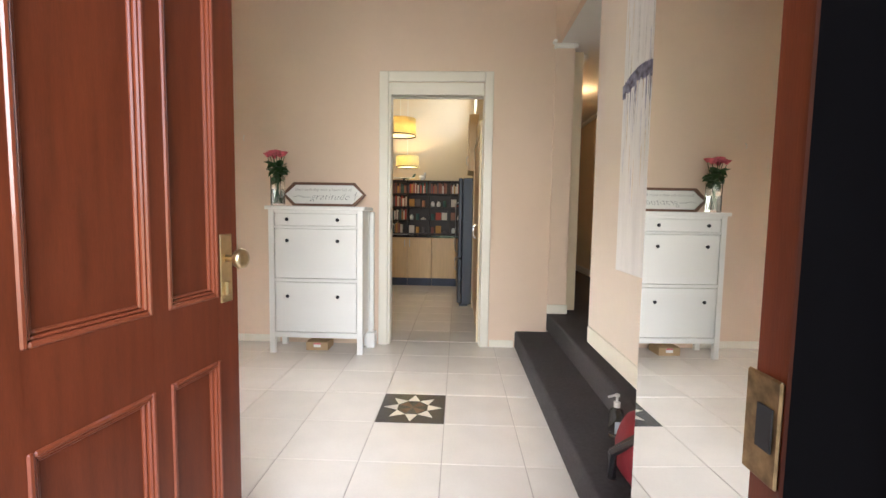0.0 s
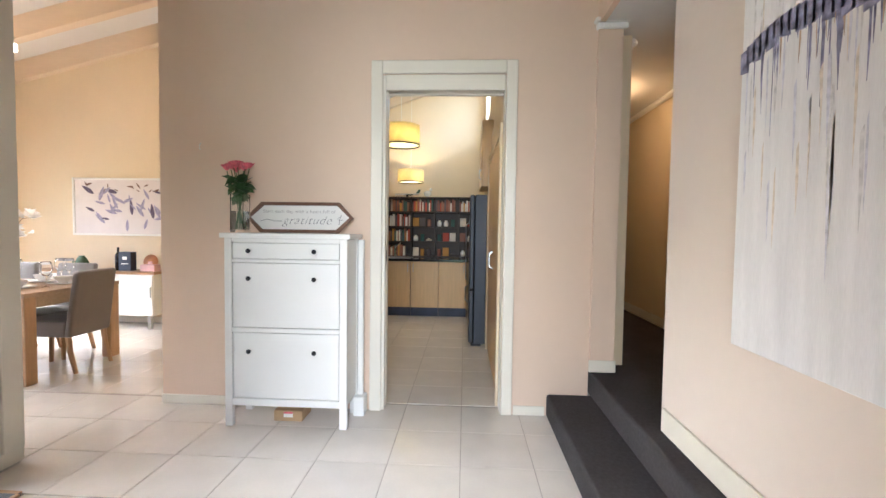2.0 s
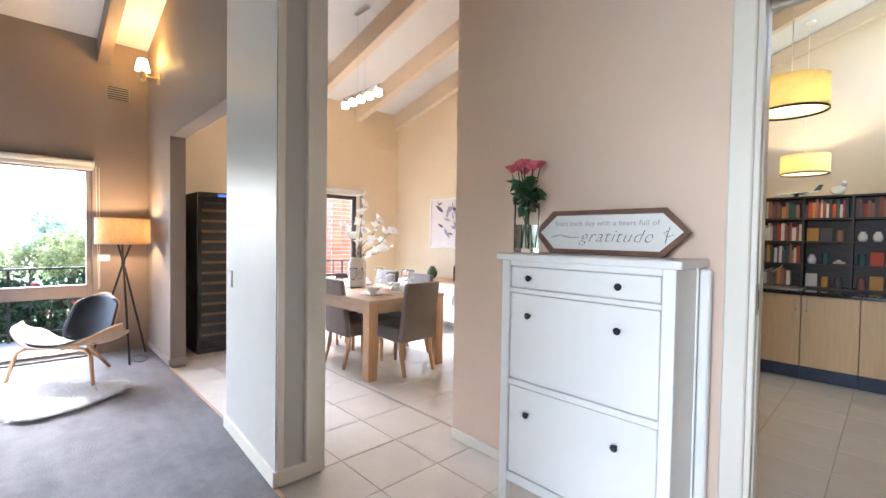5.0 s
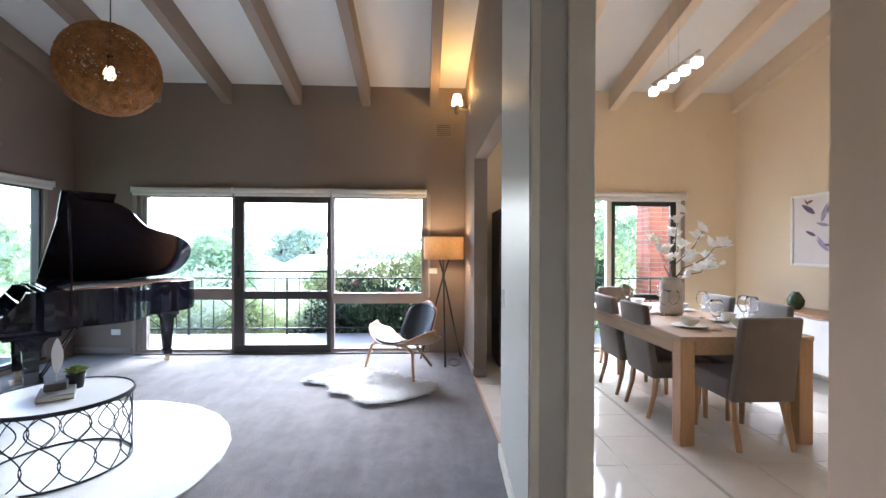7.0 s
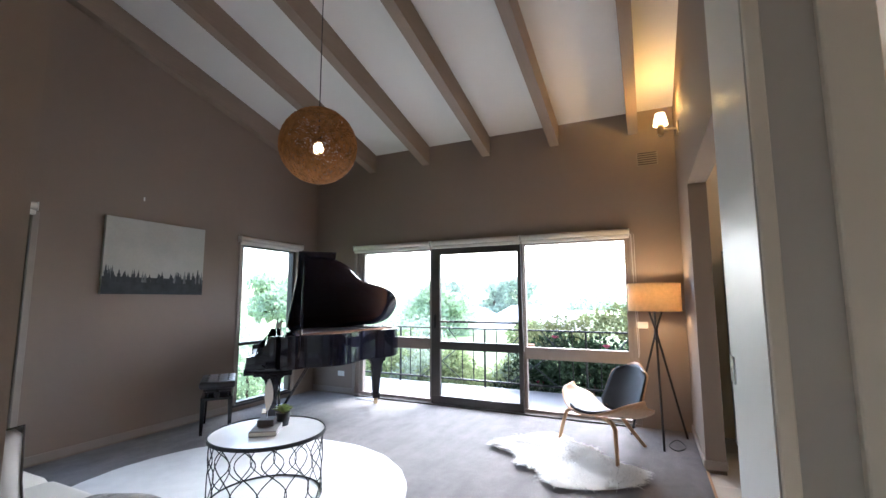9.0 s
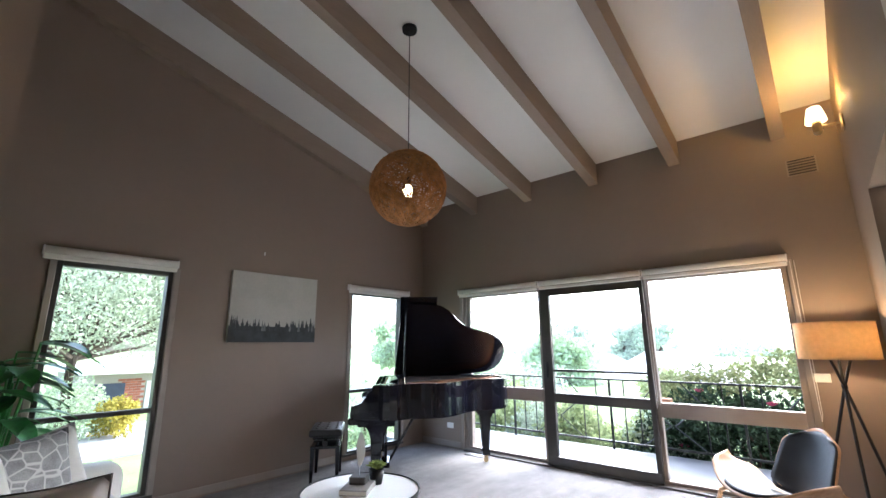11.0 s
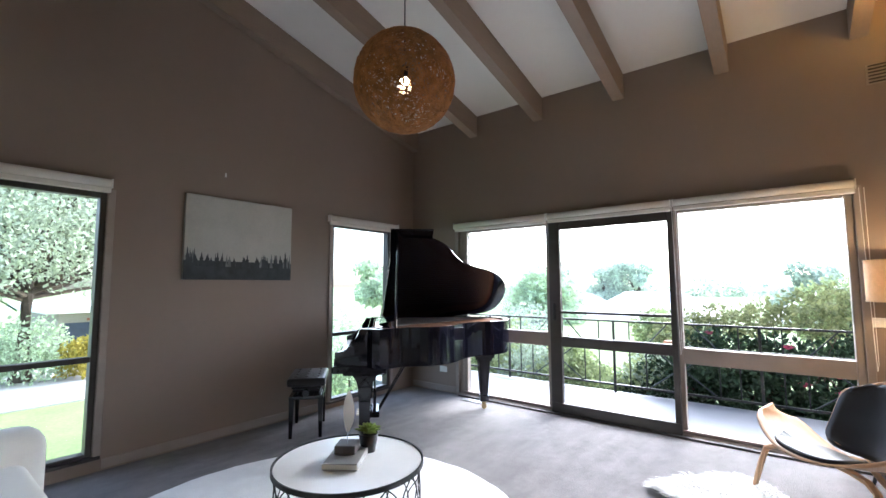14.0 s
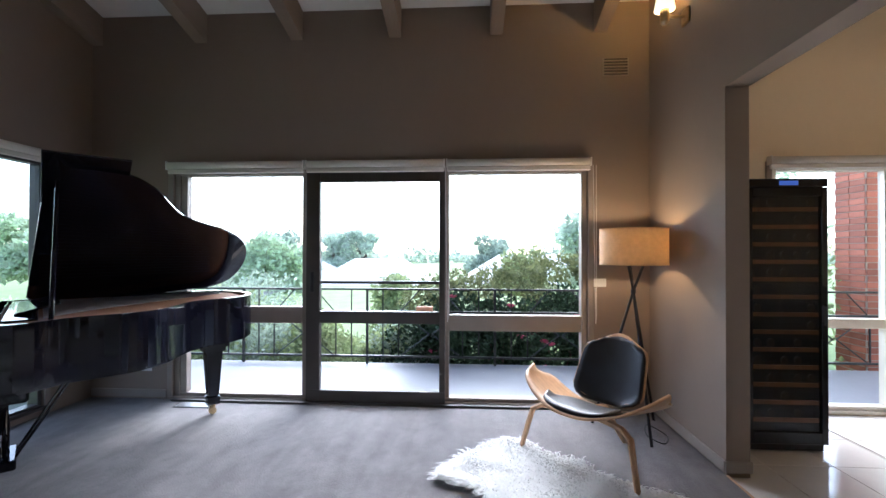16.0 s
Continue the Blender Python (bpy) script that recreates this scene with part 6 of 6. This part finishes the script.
PATT = mat("grey_woven_print", (0.3, 0.3, 0.3), 0.9, var=0.45, scale=14, fine=1.0, bump=0.4, bscale=300)
pn = PATT.node_tree
vo, vr, vx = pn.nodes.new("ShaderNodeTexVoronoi"), pn.nodes.new("ShaderNodeMapRange"), pn.nodes.new("ShaderNodeMix")
vo.feature = "DISTANCE_TO_EDGE"
vo.inputs["Scale"].default_value, vo.inputs["Randomness"].default_value = 13.0, 0.8
pn.links.new([n for n in pn.nodes if n.type == "TEX_COORD"][0].outputs["Object"], vo.inputs["Vector"])
vr.inputs["From Min"].default_value, vr.inputs["From Max"].default_value = 0.03, 0.07
vr.inputs["To Min"].default_value, vr.inputs["To Max"].default_value = 1.0, 0.0
pn.links.new(vo.outputs["Distance"], vr.inputs["Value"])
vx.data_type = "RGBA"
vx.inputs["B"].default_value = (0.6, 0.6, 0.58, 1)
pp = pn.nodes["Principled BSDF"]
pn.links.new(pp.inputs["Base Color"].links[0].from_socket, vx.inputs["A"])
pn.links.new(vr.outputs[0], vx.inputs["Factor"])
pn.links.new(vx.outputs["Result"], pp.inputs["Base Color"])
PATT2 = mat("silver_velvet", (0.36, 0.34, 0.32), 0.7, var=0.12, scale=5, bump=0.2, bscale=300, sheen=0.5)
IVF = mat("ivory_linen", (0.62, 0.6, 0.55), 0.95, var=0.06, scale=5, bump=0.3, bscale=400)
FURG = mat("grey_streaked_fur", (0.26, 0.245, 0.24), 0.95, var=1.0, scale=6, fine=0.5, bump=1.0, bscale=120, sheen=0.3, stretch=(1, 4, 1))
cushion(pose(-1.88, 0.66, 0.53, 6, 10, 12), FURG, "grey streaked fake-fur cushion lying on the sofa", 0.2)
cushion(pose(-1.64, 0.27, 0.675, 104, 8, -35), PATT2, "silver velvet cushion with a dark braided edge on the sofa", 0.2, SHELFW)
cushion(pose(-1.71, -1.0, 0.63, 102, 9, 14), PATT, "grey woven geometric cushion propped on the sofa arm", 0.25)
cushion(pose(-1.80, -1.17, 0.62, 104, 14, 16), IVF, "ivory linen cushion behind the grey geometric one", 0.25)
cushion(pose(-1.54, -0.72, 0.68, 0, 108, -8), IVF, "ivory linen cushion against the sofa back", 0.23)

# tall plant in the corner
pt = thing("tall_plant", pose(-1.62, -1.83, FZ), "tall dark green leafy house plant in a white pot", "plant")
part("pot", lathe([(0.12, 0), (0.16, 0.30), (0.15, 0.30), (0.14, 0.26), (0.0, 0.26)], n=24), CERAM, pt, "white planter", True)
rnd = random.Random(14)
for i in range(24):
    a = rnd.uniform(0, 6.28)
    lean = rnd.uniform(0.03, 0.16)
    h = rnd.uniform(0.8, 1.5)
    top = Vector((math.cos(a) * lean - 0.02, math.sin(a) * lean * 0.7, h))
    s = part("stalk", tube([(math.cos(a) * 0.05, math.sin(a) * 0.05, 0.26), top * 0.6 + Vector((0, 0, 0.05)), top], 0.012, n=6, r1=0.006), PALM, pt)
    for k in range(2):
        b = a + rnd.uniform(-1.0, 1.0)
        d = Vector((math.cos(b), math.sin(b) * 0.7, rnd.uniform(-0.05, 0.28)))
        if d.y < 0:
            d.y *= 0.3
        l = rnd.uniform(0.28, 0.42)
        lf = bmesh.new()
        side = d.cross(Vector((0, 0, 1))).normalized()
        prev = None
        for q in range(9):
            t = q / 8
            p = top + d.normalized() * l * t + Vector((0, 0, -0.16 * t * t * l / 0.35))
            w = 0.068 * math.sin(math.pi * min(1, t * 0.93 + 0.07)) ** 0.8 + 0.001
            row = [lf.verts.new(p - side * w + Vector((0, 0, 0.012))), lf.verts.new(p), lf.verts.new(p + side * w + Vector((0, 0, 0.012)))]
            if prev:
                lf.faces.new((prev[0], prev[1], row[1], row[0]))
                lf.faces.new((prev[1], prev[2], row[2], row[1]))
            prev = row
        part("leaf", lf, PALM, s, "", True)

# ---- outside ----
G = -0.75
setting("ground", slab([(-400, -400), (400, -400), (400, 400), (-400, 400)], G - 1.0, G), GRASS, "grassy ground sloping to the horizon")
setting("porch", box(-2.2, 2.4, -2.4, 0.16, G, 0.0), CONCRETE, "concrete entrance porch")
setting("road", box(-30, 8, -13.0, -8.5, G, G + 0.03), ROADM, "pale concrete drive beyond the garden")
setting("balcony_floor", box(-7.85, W - 0.14, -3.2, 7.4, G, -0.05), CONCRETE, "pale painted balcony floor")
setting("slab_edge", box(-6.34, 1.4, S - 0.14, 8.3, G, -0.1), CONCRETE, "house slab")
rl = thing("balcony_railing", pose(-7.78, 0, -0.05), "black metal balcony railing with a crossed panel pattern", "railing")
for z in (0.10, 0.66, 0.94):
    part("rail", box(-0.018, 0.018, -3.1, 7.3, z - 0.012, z + 0.012), IRON, rl)
for i in range(53):
    y = -3.1 + 0.2 * i
    if i % 8 == 0:
        part("post", box(-0.014, 0.014, y - 0.014, y + 0.014, 0, 0.95), IRON, rl)
    elif i % 8 not in (3, 4, 5):
        part("baluster", box(-0.007, 0.007, y - 0.007, y + 0.007, 0.10, 0.66 if i % 8 in (2, 6) else 0.94), IRON, rl)
for k in range(6):
    y0 = -3.1 + 1.6 * k + 0.42
    for a, b in (((0, y0, 0.1), (0, y0 + 0.36, 0.38)), ((0, y0 + 0.36, 0.38), (0, y0, 0.66)), ((0, y0 + 0.76, 0.1), (0, y0 + 0.4, 0.38)), ((0, y0 + 0.4, 0.38), (0, y0 + 0.76, 0.66)), ((0, y0, 0.66), (0, y0 + 0.25, 0.94)), ((0, y0 + 0.76, 0.66), (0, y0 + 0.51, 0.94))):
        part("brace", tube([a, b], 0.008, n=5), IRON, rl)
fp_ = thing("flower_box", pose(-7.72, 0.83, 0.60), "small terracotta planter hung on the railing", "planter")
part("trough", box(-0.06, 0.06, -0.10, 0.10, 0.0, 0.085, bevel=0.01), mat("terracotta", (0.5, 0.25, 0.15), 0.8, var=0.1), fp_)


def foliage(name, cx, cy, cz, blobs, count, leaf, col, seed, parent=None, flat=1.0):
    """Leaves scattered through a set of overlapping clumps, densest near their skins."""
    r = np.random.RandomState(seed)
    b = np.array(blobs)
    w = b[:, 3] ** 2
    idx = r.choice(len(b), count, p=w / w.sum())
    d = r.normal(size=(count, 3))
    d /= np.linalg.norm(d, axis=1)[:, None]
    rad = b[idx, 3] * r.uniform(0.55, 1.08, count)
    p = b[idx, :3] + d * rad[:, None] * np.array([1, 1, flat])
    a = r.normal(size=(count, 3)) + d * 0.6
    a /= np.linalg.norm(a, axis=1)[:, None]
    s = np.cross(a, r.normal(size=(count, 3)))
    s /= np.linalg.norm(s, axis=1)[:, None]
    l = leaf * r.uniform(0.6, 1.3, count)[:, None]
    n = np.cross(a, s)
    v = np.stack([p, p + a * l * 0.5 + s * l * 0.28 + n * l * 0.08, p + a * l, p + a * l * 0.5 - s * l * 0.28 + n * l * 0.08], 1).reshape(-1, 3)
    me = bpy.data.meshes.new(name)
    me.from_pydata([tuple(x) for x in v], [], [(4 * i, 4 * i + 1, 4 * i + 2, 4 * i + 3) for i in range(count)])
    me.materials.append(col)
    ob = new(name, me)
    ob.location = (cx, cy, cz)
    if parent:
        ob.parent = parent
        ob.location = (0, 0, 0)
    return ob


def leafmat(name, c, var=0.45, share=0.35, low=0.55, high=1.5):
    m = cloth_through(name, c, share, var=var, scale=3.0, fine=0.8)
    nt = m.node_tree
    g, hs, r2 = nt.nodes.new("ShaderNodeNewGeometry"), nt.nodes.new("ShaderNodeHueSaturation"), nt.nodes.new("ShaderNodeMapRange")
    p = nt.nodes["Principled BSDF"]
    src = p.inputs["Base Color"].links[0].from_socket
    r2.inputs["To Min"].default_value, r2.inputs["To Max"].default_value = low, high
    nt.links.new(g.outputs["Random Per Island"], r2.inputs["Value"])
    nt.links.new(r2.outputs[0], hs.inputs["Value"])
    nt.links.new(src, hs.inputs["Color"])
    nt.links.new(hs.outputs[0], p.inputs["Base Color"])
    return m


# L3 to L5 are paled: distance haze is put into the leaf colour.
L1, L2, L3, L4, L5 = leafmat("hedge_leaf", (0.035, 0.065, 0.03), 0.45, 0.12), leafmat("bright_leaf", (0.3, 0.35, 0.17)), leafmat("hazed_leaf", (0.48, 0.57, 0.38)), leafmat("grey_green_leaf", (0.4, 0.46, 0.36)), leafmat("hazed_conifer_leaf", (0.62, 0.68, 0.56))
rnd = random.Random(31)
# camellia hedge beyond the railing
hd = thing("camellia_hedge", pose(-8.7, 3.0, G), "dense dark green camellia hedge with pink flowers", "hedge")
crest = lambda y: 1.52 + 0.17 * (y + 2.0) if y > -2.0 else 1.52 + 0.75 * (y + 2.0)
blobs = []
for i in range(84):
    y = -3.0 + 5.6 * i / 83
    blobs.append((rnd.uniform(-0.3, 0.45), y, rnd.uniform(0.1, 0.92) * (crest(y) - 0.25) + 0.05, rnd.uniform(0.28, 0.42)))
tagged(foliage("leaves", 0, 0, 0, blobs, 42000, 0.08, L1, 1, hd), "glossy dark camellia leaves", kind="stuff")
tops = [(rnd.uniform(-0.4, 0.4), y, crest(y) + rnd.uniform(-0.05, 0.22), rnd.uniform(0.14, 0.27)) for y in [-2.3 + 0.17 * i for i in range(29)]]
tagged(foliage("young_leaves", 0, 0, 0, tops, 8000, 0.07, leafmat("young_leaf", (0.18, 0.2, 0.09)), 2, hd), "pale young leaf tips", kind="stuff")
for i in range(12):
    y = rnd.uniform(-1.8, 1.5)
    part("trunk", tube([(0.1, y, 0), (0.1 + rnd.uniform(-0.1, 0.2), y + rnd.uniform(-0.3, 0.3), 0.7), (0, y + rnd.uniform(-0.4, 0.4), 1.5)], 0.025, n=6, r1=0.008), BARK, hd)
PINKF = mat("camellia_pink", (0.6, 0.09, 0.2), 0.6, var=0.3, scale=30)
for i in range(16):
    fb = bmesh.new()
    bloom(fb, Vector((0.42 + rnd.uniform(-0.05, 0.08), rnd.uniform(-2.2, 1.2), rnd.uniform(0.5, 1.6))), 0.055, 12, rnd, 0.8)
    part("flower", fb, PINKF, hd, "pink camellia flower")


def bush(x, y, r, h, col, seed, label, n=3500, leaf=0.10, name="bush"):
    b = thing(name, pose(x, y, G), label, "bush", "garden bushes")
    q = random.Random(seed)
    bl = [(q.uniform(-0.6, 0.6) * r, q.uniform(-0.6, 0.6) * r, h * q.uniform(0.2, 0.85), r * q.uniform(0.35, 0.55)) for _ in range(12)]
    tagged(foliage("leaves", 0, 0, 0, bl, n, leaf, col, seed, b), "", kind="stuff")
    part("stem", tube([(0, 0, 0), (0.05, 0, h * 0.6)], 0.05, n=6, r1=0.02), BARK, b)
    return b


for k_, (y_, c_) in enumerate(((-3.4, L2), (-2.5, L2), (-1.7, L4), (-0.9, L2), (-0.1, L2), (0.6, L4))):
    bush(-8.75, y_, 0.75, 1.15, c_, 80 + k_, "light green shrub crowding the balcony railing", 3000, 0.08)
bush(-9.9, -2.6, 0.9, 1.5, L2, 41, "bright green garden bush below the balcony")
bush(-9.0, -1.0, 0.7, 1.1, L2, 42, "light green shrub below the balcony")
bush(-12.0, -0.5, 0.6, 1.75, L2, 43, "rounded yellow-green conifer bush", 4000)
bush(-12.0, 2.75, 0.75, 2.25, L2, 44, "tall yellow-green rounded conifer", 4500)
bush(-9.2, 0.1, 0.6, 1.0, L4, 45, "grey-green flowering shrub below the balcony")
bush(-11.5, -3.0, 1.2, 1.7, L4, 46, "loose grey-green garden shrub")
bush(-9.6, 6.0, 1.3, 2.0, L2, 47, "light green shrub beyond the dining window")
bush(-5.5, -5.2, 1.0, 1.4, L2, 48, "bright shrub in the side garden")
bush(-7.2, -4.6, 1.2, 1.4, L3, 49, "green shrub in the side garden")
bush(-4.65, -11.0, 0.5, 1.0, leafmat("yellow_shrub_leaf", (0.4, 0.34, 0.06)), 50, "golden yellow shrub across the garden", 2500)
bush(-3.6, -11.6, 1.1, 1.1, L3, 51, "green shrub across the garden")


def tree(x, y, h, r, col, seed, label, n=9000, leaf=0.22, trunk=0.18, spread=1.0, clumps=26, low=0.4, base=None):
    t = thing("tree", pose(x, y, G if base is None else base), label, "tree", "trees")
    q = random.Random(seed)
    ends = []
    tk = tube([(0, 0, 0), (q.uniform(-0.1, 0.1) * r, q.uniform(-0.1, 0.1) * r, h * 0.35), (q.uniform(-0.15, 0.15) * r, q.uniform(-0.1, 0.1) * r, h * 0.8)], trunk, n=9, r1=trunk * 0.25)
    part("trunk", tk, BARK, t)
    lb = bmesh.new()
    for i in range(clumps):
        a, z = q.uniform(0, 6.283), h * q.uniform(low, 0.95)
        k = r * spread * q.uniform(0.35, 0.9) * (1.15 - 0.6 * (z / h))
        e = (math.cos(a) * k, math.sin(a) * k, z)
        ends.append((*e, r * q.uniform(0.18, 0.34)))
        tube([(0, 0, z * 0.7), (e[0] * 0.5, e[1] * 0.5, z * 0.8), e], trunk * 0.28, lb, 5, trunk * 0.06)
    part("limbs", lb, BARK, t)
    tagged(foliage("crown", 0, 0, 0, ends, n, leaf, col, seed, t, 0.75), "", kind="stuff")
    return t


tree(-3.6, -11.5, 6.2, 4.2, leafmat("olive_conifer_leaf", (0.42, 0.47, 0.34), 0.3, 0.3, 0.8, 1.2), 61, "broad grey-green conifer tree across the garden", 80000, 0.09, 0.22, 1.0, 110, 0.42)
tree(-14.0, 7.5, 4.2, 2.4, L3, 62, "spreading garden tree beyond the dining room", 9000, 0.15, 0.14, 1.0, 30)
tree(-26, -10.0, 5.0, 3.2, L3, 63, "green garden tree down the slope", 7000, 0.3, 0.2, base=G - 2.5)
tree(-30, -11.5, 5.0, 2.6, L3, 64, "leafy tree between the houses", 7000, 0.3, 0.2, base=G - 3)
tree(-44, -11.6, 8.4, 2.3, L5, 65, "tall conifer in the distance, haze put into its colour", 8000, 0.28, 0.3, base=G - 4)
tree(-45, -9.2, 8.3, 2.1, L5, 66, "tall conifer among the roofs, haze put into its colour", 8000, 0.28, 0.3, base=G - 4)
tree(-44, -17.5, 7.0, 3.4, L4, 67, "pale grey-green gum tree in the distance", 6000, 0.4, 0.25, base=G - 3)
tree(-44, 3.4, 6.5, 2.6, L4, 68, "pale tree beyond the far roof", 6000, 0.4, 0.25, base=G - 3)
tree(-22, 6.6, 4.8, 1.6, L5, 69, "conifer beyond the hedge, haze put into its colour", 6000, 0.25, 0.2, base=G - 1)
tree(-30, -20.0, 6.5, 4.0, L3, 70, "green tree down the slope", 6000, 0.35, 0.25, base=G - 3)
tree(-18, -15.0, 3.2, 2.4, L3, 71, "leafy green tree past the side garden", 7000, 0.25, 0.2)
rw = bmesh.new()
q = random.Random(9)
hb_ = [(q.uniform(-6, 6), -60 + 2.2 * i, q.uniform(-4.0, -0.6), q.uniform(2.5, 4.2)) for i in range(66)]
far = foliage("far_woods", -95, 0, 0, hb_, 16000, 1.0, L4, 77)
tagged(far, "line of distant trees, haze put into their colour", "woods", kind="stuff")


def house(x, y, w, d, h, rise, base, label, rot=0):
    hs = thing("house", pose(x, y, base, 0, 0, rot), label, "house", "neighbouring houses")
    part("wall", box(-d / 2, d / 2, -w / 2, w / 2, 0, h), mat("render_wall", (0.6, 0.55, 0.5), 0.8, var=0.06) if "render_wall" not in bpy.data.materials else bpy.data.materials["render_wall"], hs)
    rf = bmesh.new()
    e, m_ = 0.5, 0.25
    v = [rf.verts.new(c) for c in ((-d / 2 - e, -w / 2 - e, h), (d / 2 + e, -w / 2 - e, h), (d / 2 + e, w / 2 + e, h), (-d / 2 - e, w / 2 + e, h), (0, -w * m_, h + rise), (0, w * m_, h + rise))]
    for f in ((0, 1, 4), (1, 2, 5, 4), (2, 3, 5), (3, 0, 4, 5), (3, 2, 1, 0)):
        rf.faces.new([v[i] for i in f])
    part("roof", rf, ROOFM, hs, "pale hipped roof")
    for k in range(3):
        wy = -w * 0.3 + w * 0.3 * k
        wn_ = part("window", box(d / 2, d / 2 + 0.06, wy - 0.6, wy + 0.6, h * 0.4, h * 0.8), WHITE, hs)
        part("pane", box(d / 2 + 0.06, d / 2 + 0.07, wy - 0.52, wy + 0.52, h * 0.43, h * 0.77), NAVY, wn_)
    return hs


house(-34, -5.2, 7.2, 9, 2.6, 1.9, -3.6, "single-storey house with a pale hipped roof down the slope")
house(-36, 6.0, 9, 9, 2.6, 1.9, -3.3, "neighbouring house with a pale tiled roof")
house(-40, -14, 10, 9, 2.6, 2.2, -4.2, "house with a pale roof among trees")
# neighbour across the side garden
nb = thing("neighbour_garage", pose(-6.0, -19.0, G - 1.1), "brick neighbour house with a dark gate and white eaves", "house")
part("wall", box(-5.5, 1.0, -3, 3, 0, 2.4), MORTAR, nb)
part("eaves", box(-5.9, 1.4, -3.4, 3.5, 2.4, 2.6), WHITE, nb, "white eaves")
part("roller_door", box(-3.0, -0.55, 3.0, 3.05, 0, 2.1), ROOFM, nb, "grey roller door")
part("gate", box(0.1, 0.95, 3.05, 3.12, 0, 2.08), NAVY, nb, "dark gate")
bm_ = bmesh.new()
bmesh.ops.create_cube(bm_, size=1)
for v in bm_.verts:
    v.co = (v.co.x * 0.22, v.co.y * 0.03, v.co.z * 0.072)
brick_n = mesh_of("brick", bm_, BRICK)
for r in range(26):
    for c in range(3):
        ob = new("brick", brick_n)
        ob.location = (-0.35 + 0.235 * c + (0.11 if r % 2 else 0) - 0.05, 3.012, 0.045 + 0.085 * r)
        ob.parent = nb

# brick pier outside the dining room
pier = thing("brick_pier", pose(-8.65, 6.85, G), "red brick pier on the balcony edge", "pier")
part("core", box(-0.24, 0.24, -0.24, 0.24, 0, 3.6), MORTAR, pier)
bm_ = bmesh.new()
bmesh.ops.create_cube(bm_, size=1)
for v in bm_.verts:
    v.co = (v.co.x * 0.225, v.co.y * 0.10, v.co.z * 0.074)
brick_d = mesh_of("brick", bm_, BRICK)
for r in range(41):
    z = 0.045 + 0.086 * r
    for c in range(2):
        for side in range(2):
            ob = new("brick", brick_d)
            sh_ = 0.02 if r % 2 else -0.02
            ob.matrix_basis = pose(-0.118 + 0.236 * c + sh_ * 0.3, -0.20, z) if side == 0 else pose(0.20, -0.118 + 0.236 * c - sh_ * 0.3, z, 0, 0, 90)
            ob.parent = pier
# Plain flat panel in dark navy next to the pier.
one("dark_panel", box(-0.04, 0.04, -0.55, 0.55, 0, 3.6), NAVY, pose(-8.5, 7.75, G), "plain dark navy panel beside the brick pier", "screen")

# ---- floor tiles ----
T = 0.42
tm = bmesh.new()
box(-T / 2 + 0.002, T / 2 - 0.002, -T / 2 + 0.002, T / 2 - 0.002, -0.005, 0.0, tm, 0.0012)
tile_me = mesh_of("tile", tm, TILE)
cut = {}


def tile(x0, x1, y0, y1):
    w, h = x1 - x0, y1 - y0
    if w < 0.03 or h < 0.03:
        return
    key = (round(w, 3), round(h, 3))
    if key not in cut:
        cut[key] = tile_me if key == (T, T) else mesh_of("tile", box(-w / 2 + 0.002, w / 2 - 0.002, -h / 2 + 0.002, h / 2 - 0.002, -0.005, 0.0, bevel=0.0012), TILE)
    ob = new("tile", cut[key])
    ob.location = ((x0 + x1) / 2, (y0 + y1) / 2, 0.0)
    ob.parent = floor


X0, Y0 = 0.185, 2.425
areas = [(-1.985, -1.265, 1.585, 2.85), (-1.265, 1.0, 0.30, 2.85), (-2.33, 1.1, 2.85, 4.13), (W, -2.33, 2.94, 4.13), (W, -2.1, 4.13, N), (-2.0, 0.52, 4.13, 7.58)]
for ax0, ax1, ay0, ay1 in areas:
    i0, i1 = math.floor((ax0 - X0) / T), math.ceil((ax1 - X0) / T)
    j0, j1 = math.floor((ay0 - Y0) / T), math.ceil((ay1 - Y0) / T)
    for i in range(i0, i1):
        for j in range(j0, j1):
            if i == -1 and j == 0:
                continue
            tile(max(ax0, X0 + i * T), min(ax1, X0 + (i + 1) * T), max(ay0, Y0 + j * T), min(ay1, Y0 + (j + 1) * T))
# the star tile
DARKT, PALET, TANT = mat("charcoal_tile", (0.035, 0.03, 0.03), 0.2, var=0.2, scale=10), mat("ivory_tile", (0.72, 0.66, 0.56), 0.15, var=0.04, scale=10), mat("brown_tile", (0.16, 0.1, 0.06), 0.2, var=0.2, scale=10)
sx, sy = X0 - T / 2, Y0 + T / 2
stile = new("star_tile", mesh_of("star_tile", box(-T / 2 + 0.002, T / 2 - 0.002, -T / 2 + 0.002, T / 2 - 0.002, -0.005, 0.0, bevel=0.0012), DARKT))
stile.location = (sx, sy, 0.0)
stile.parent = floor
tagged(stile, "charcoal tile inlaid with an eight-pointed star")
for k in range(8):
    a = math.pi / 4 * k
    tip, b0, b1 = Vector((math.cos(a), math.sin(a))) * 0.19, Vector((math.cos(a - 0.39), math.sin(a - 0.39))) * 0.105, Vector((math.cos(a + 0.39), math.sin(a + 0.39))) * 0.105
    ray_ = part("star_point", slab([tuple(b0), tuple(tip), tuple(b1)], 0.0002, 0.0012), PALET, stile, "ivory star point")
    c = slab([(0, 0), tuple(b0 * 0.85), tuple(b1 * 0.85)], 0.0002, 0.0011)
    part("star_core", c, TANT if k % 2 else DARKT, stile, "brown star centre")
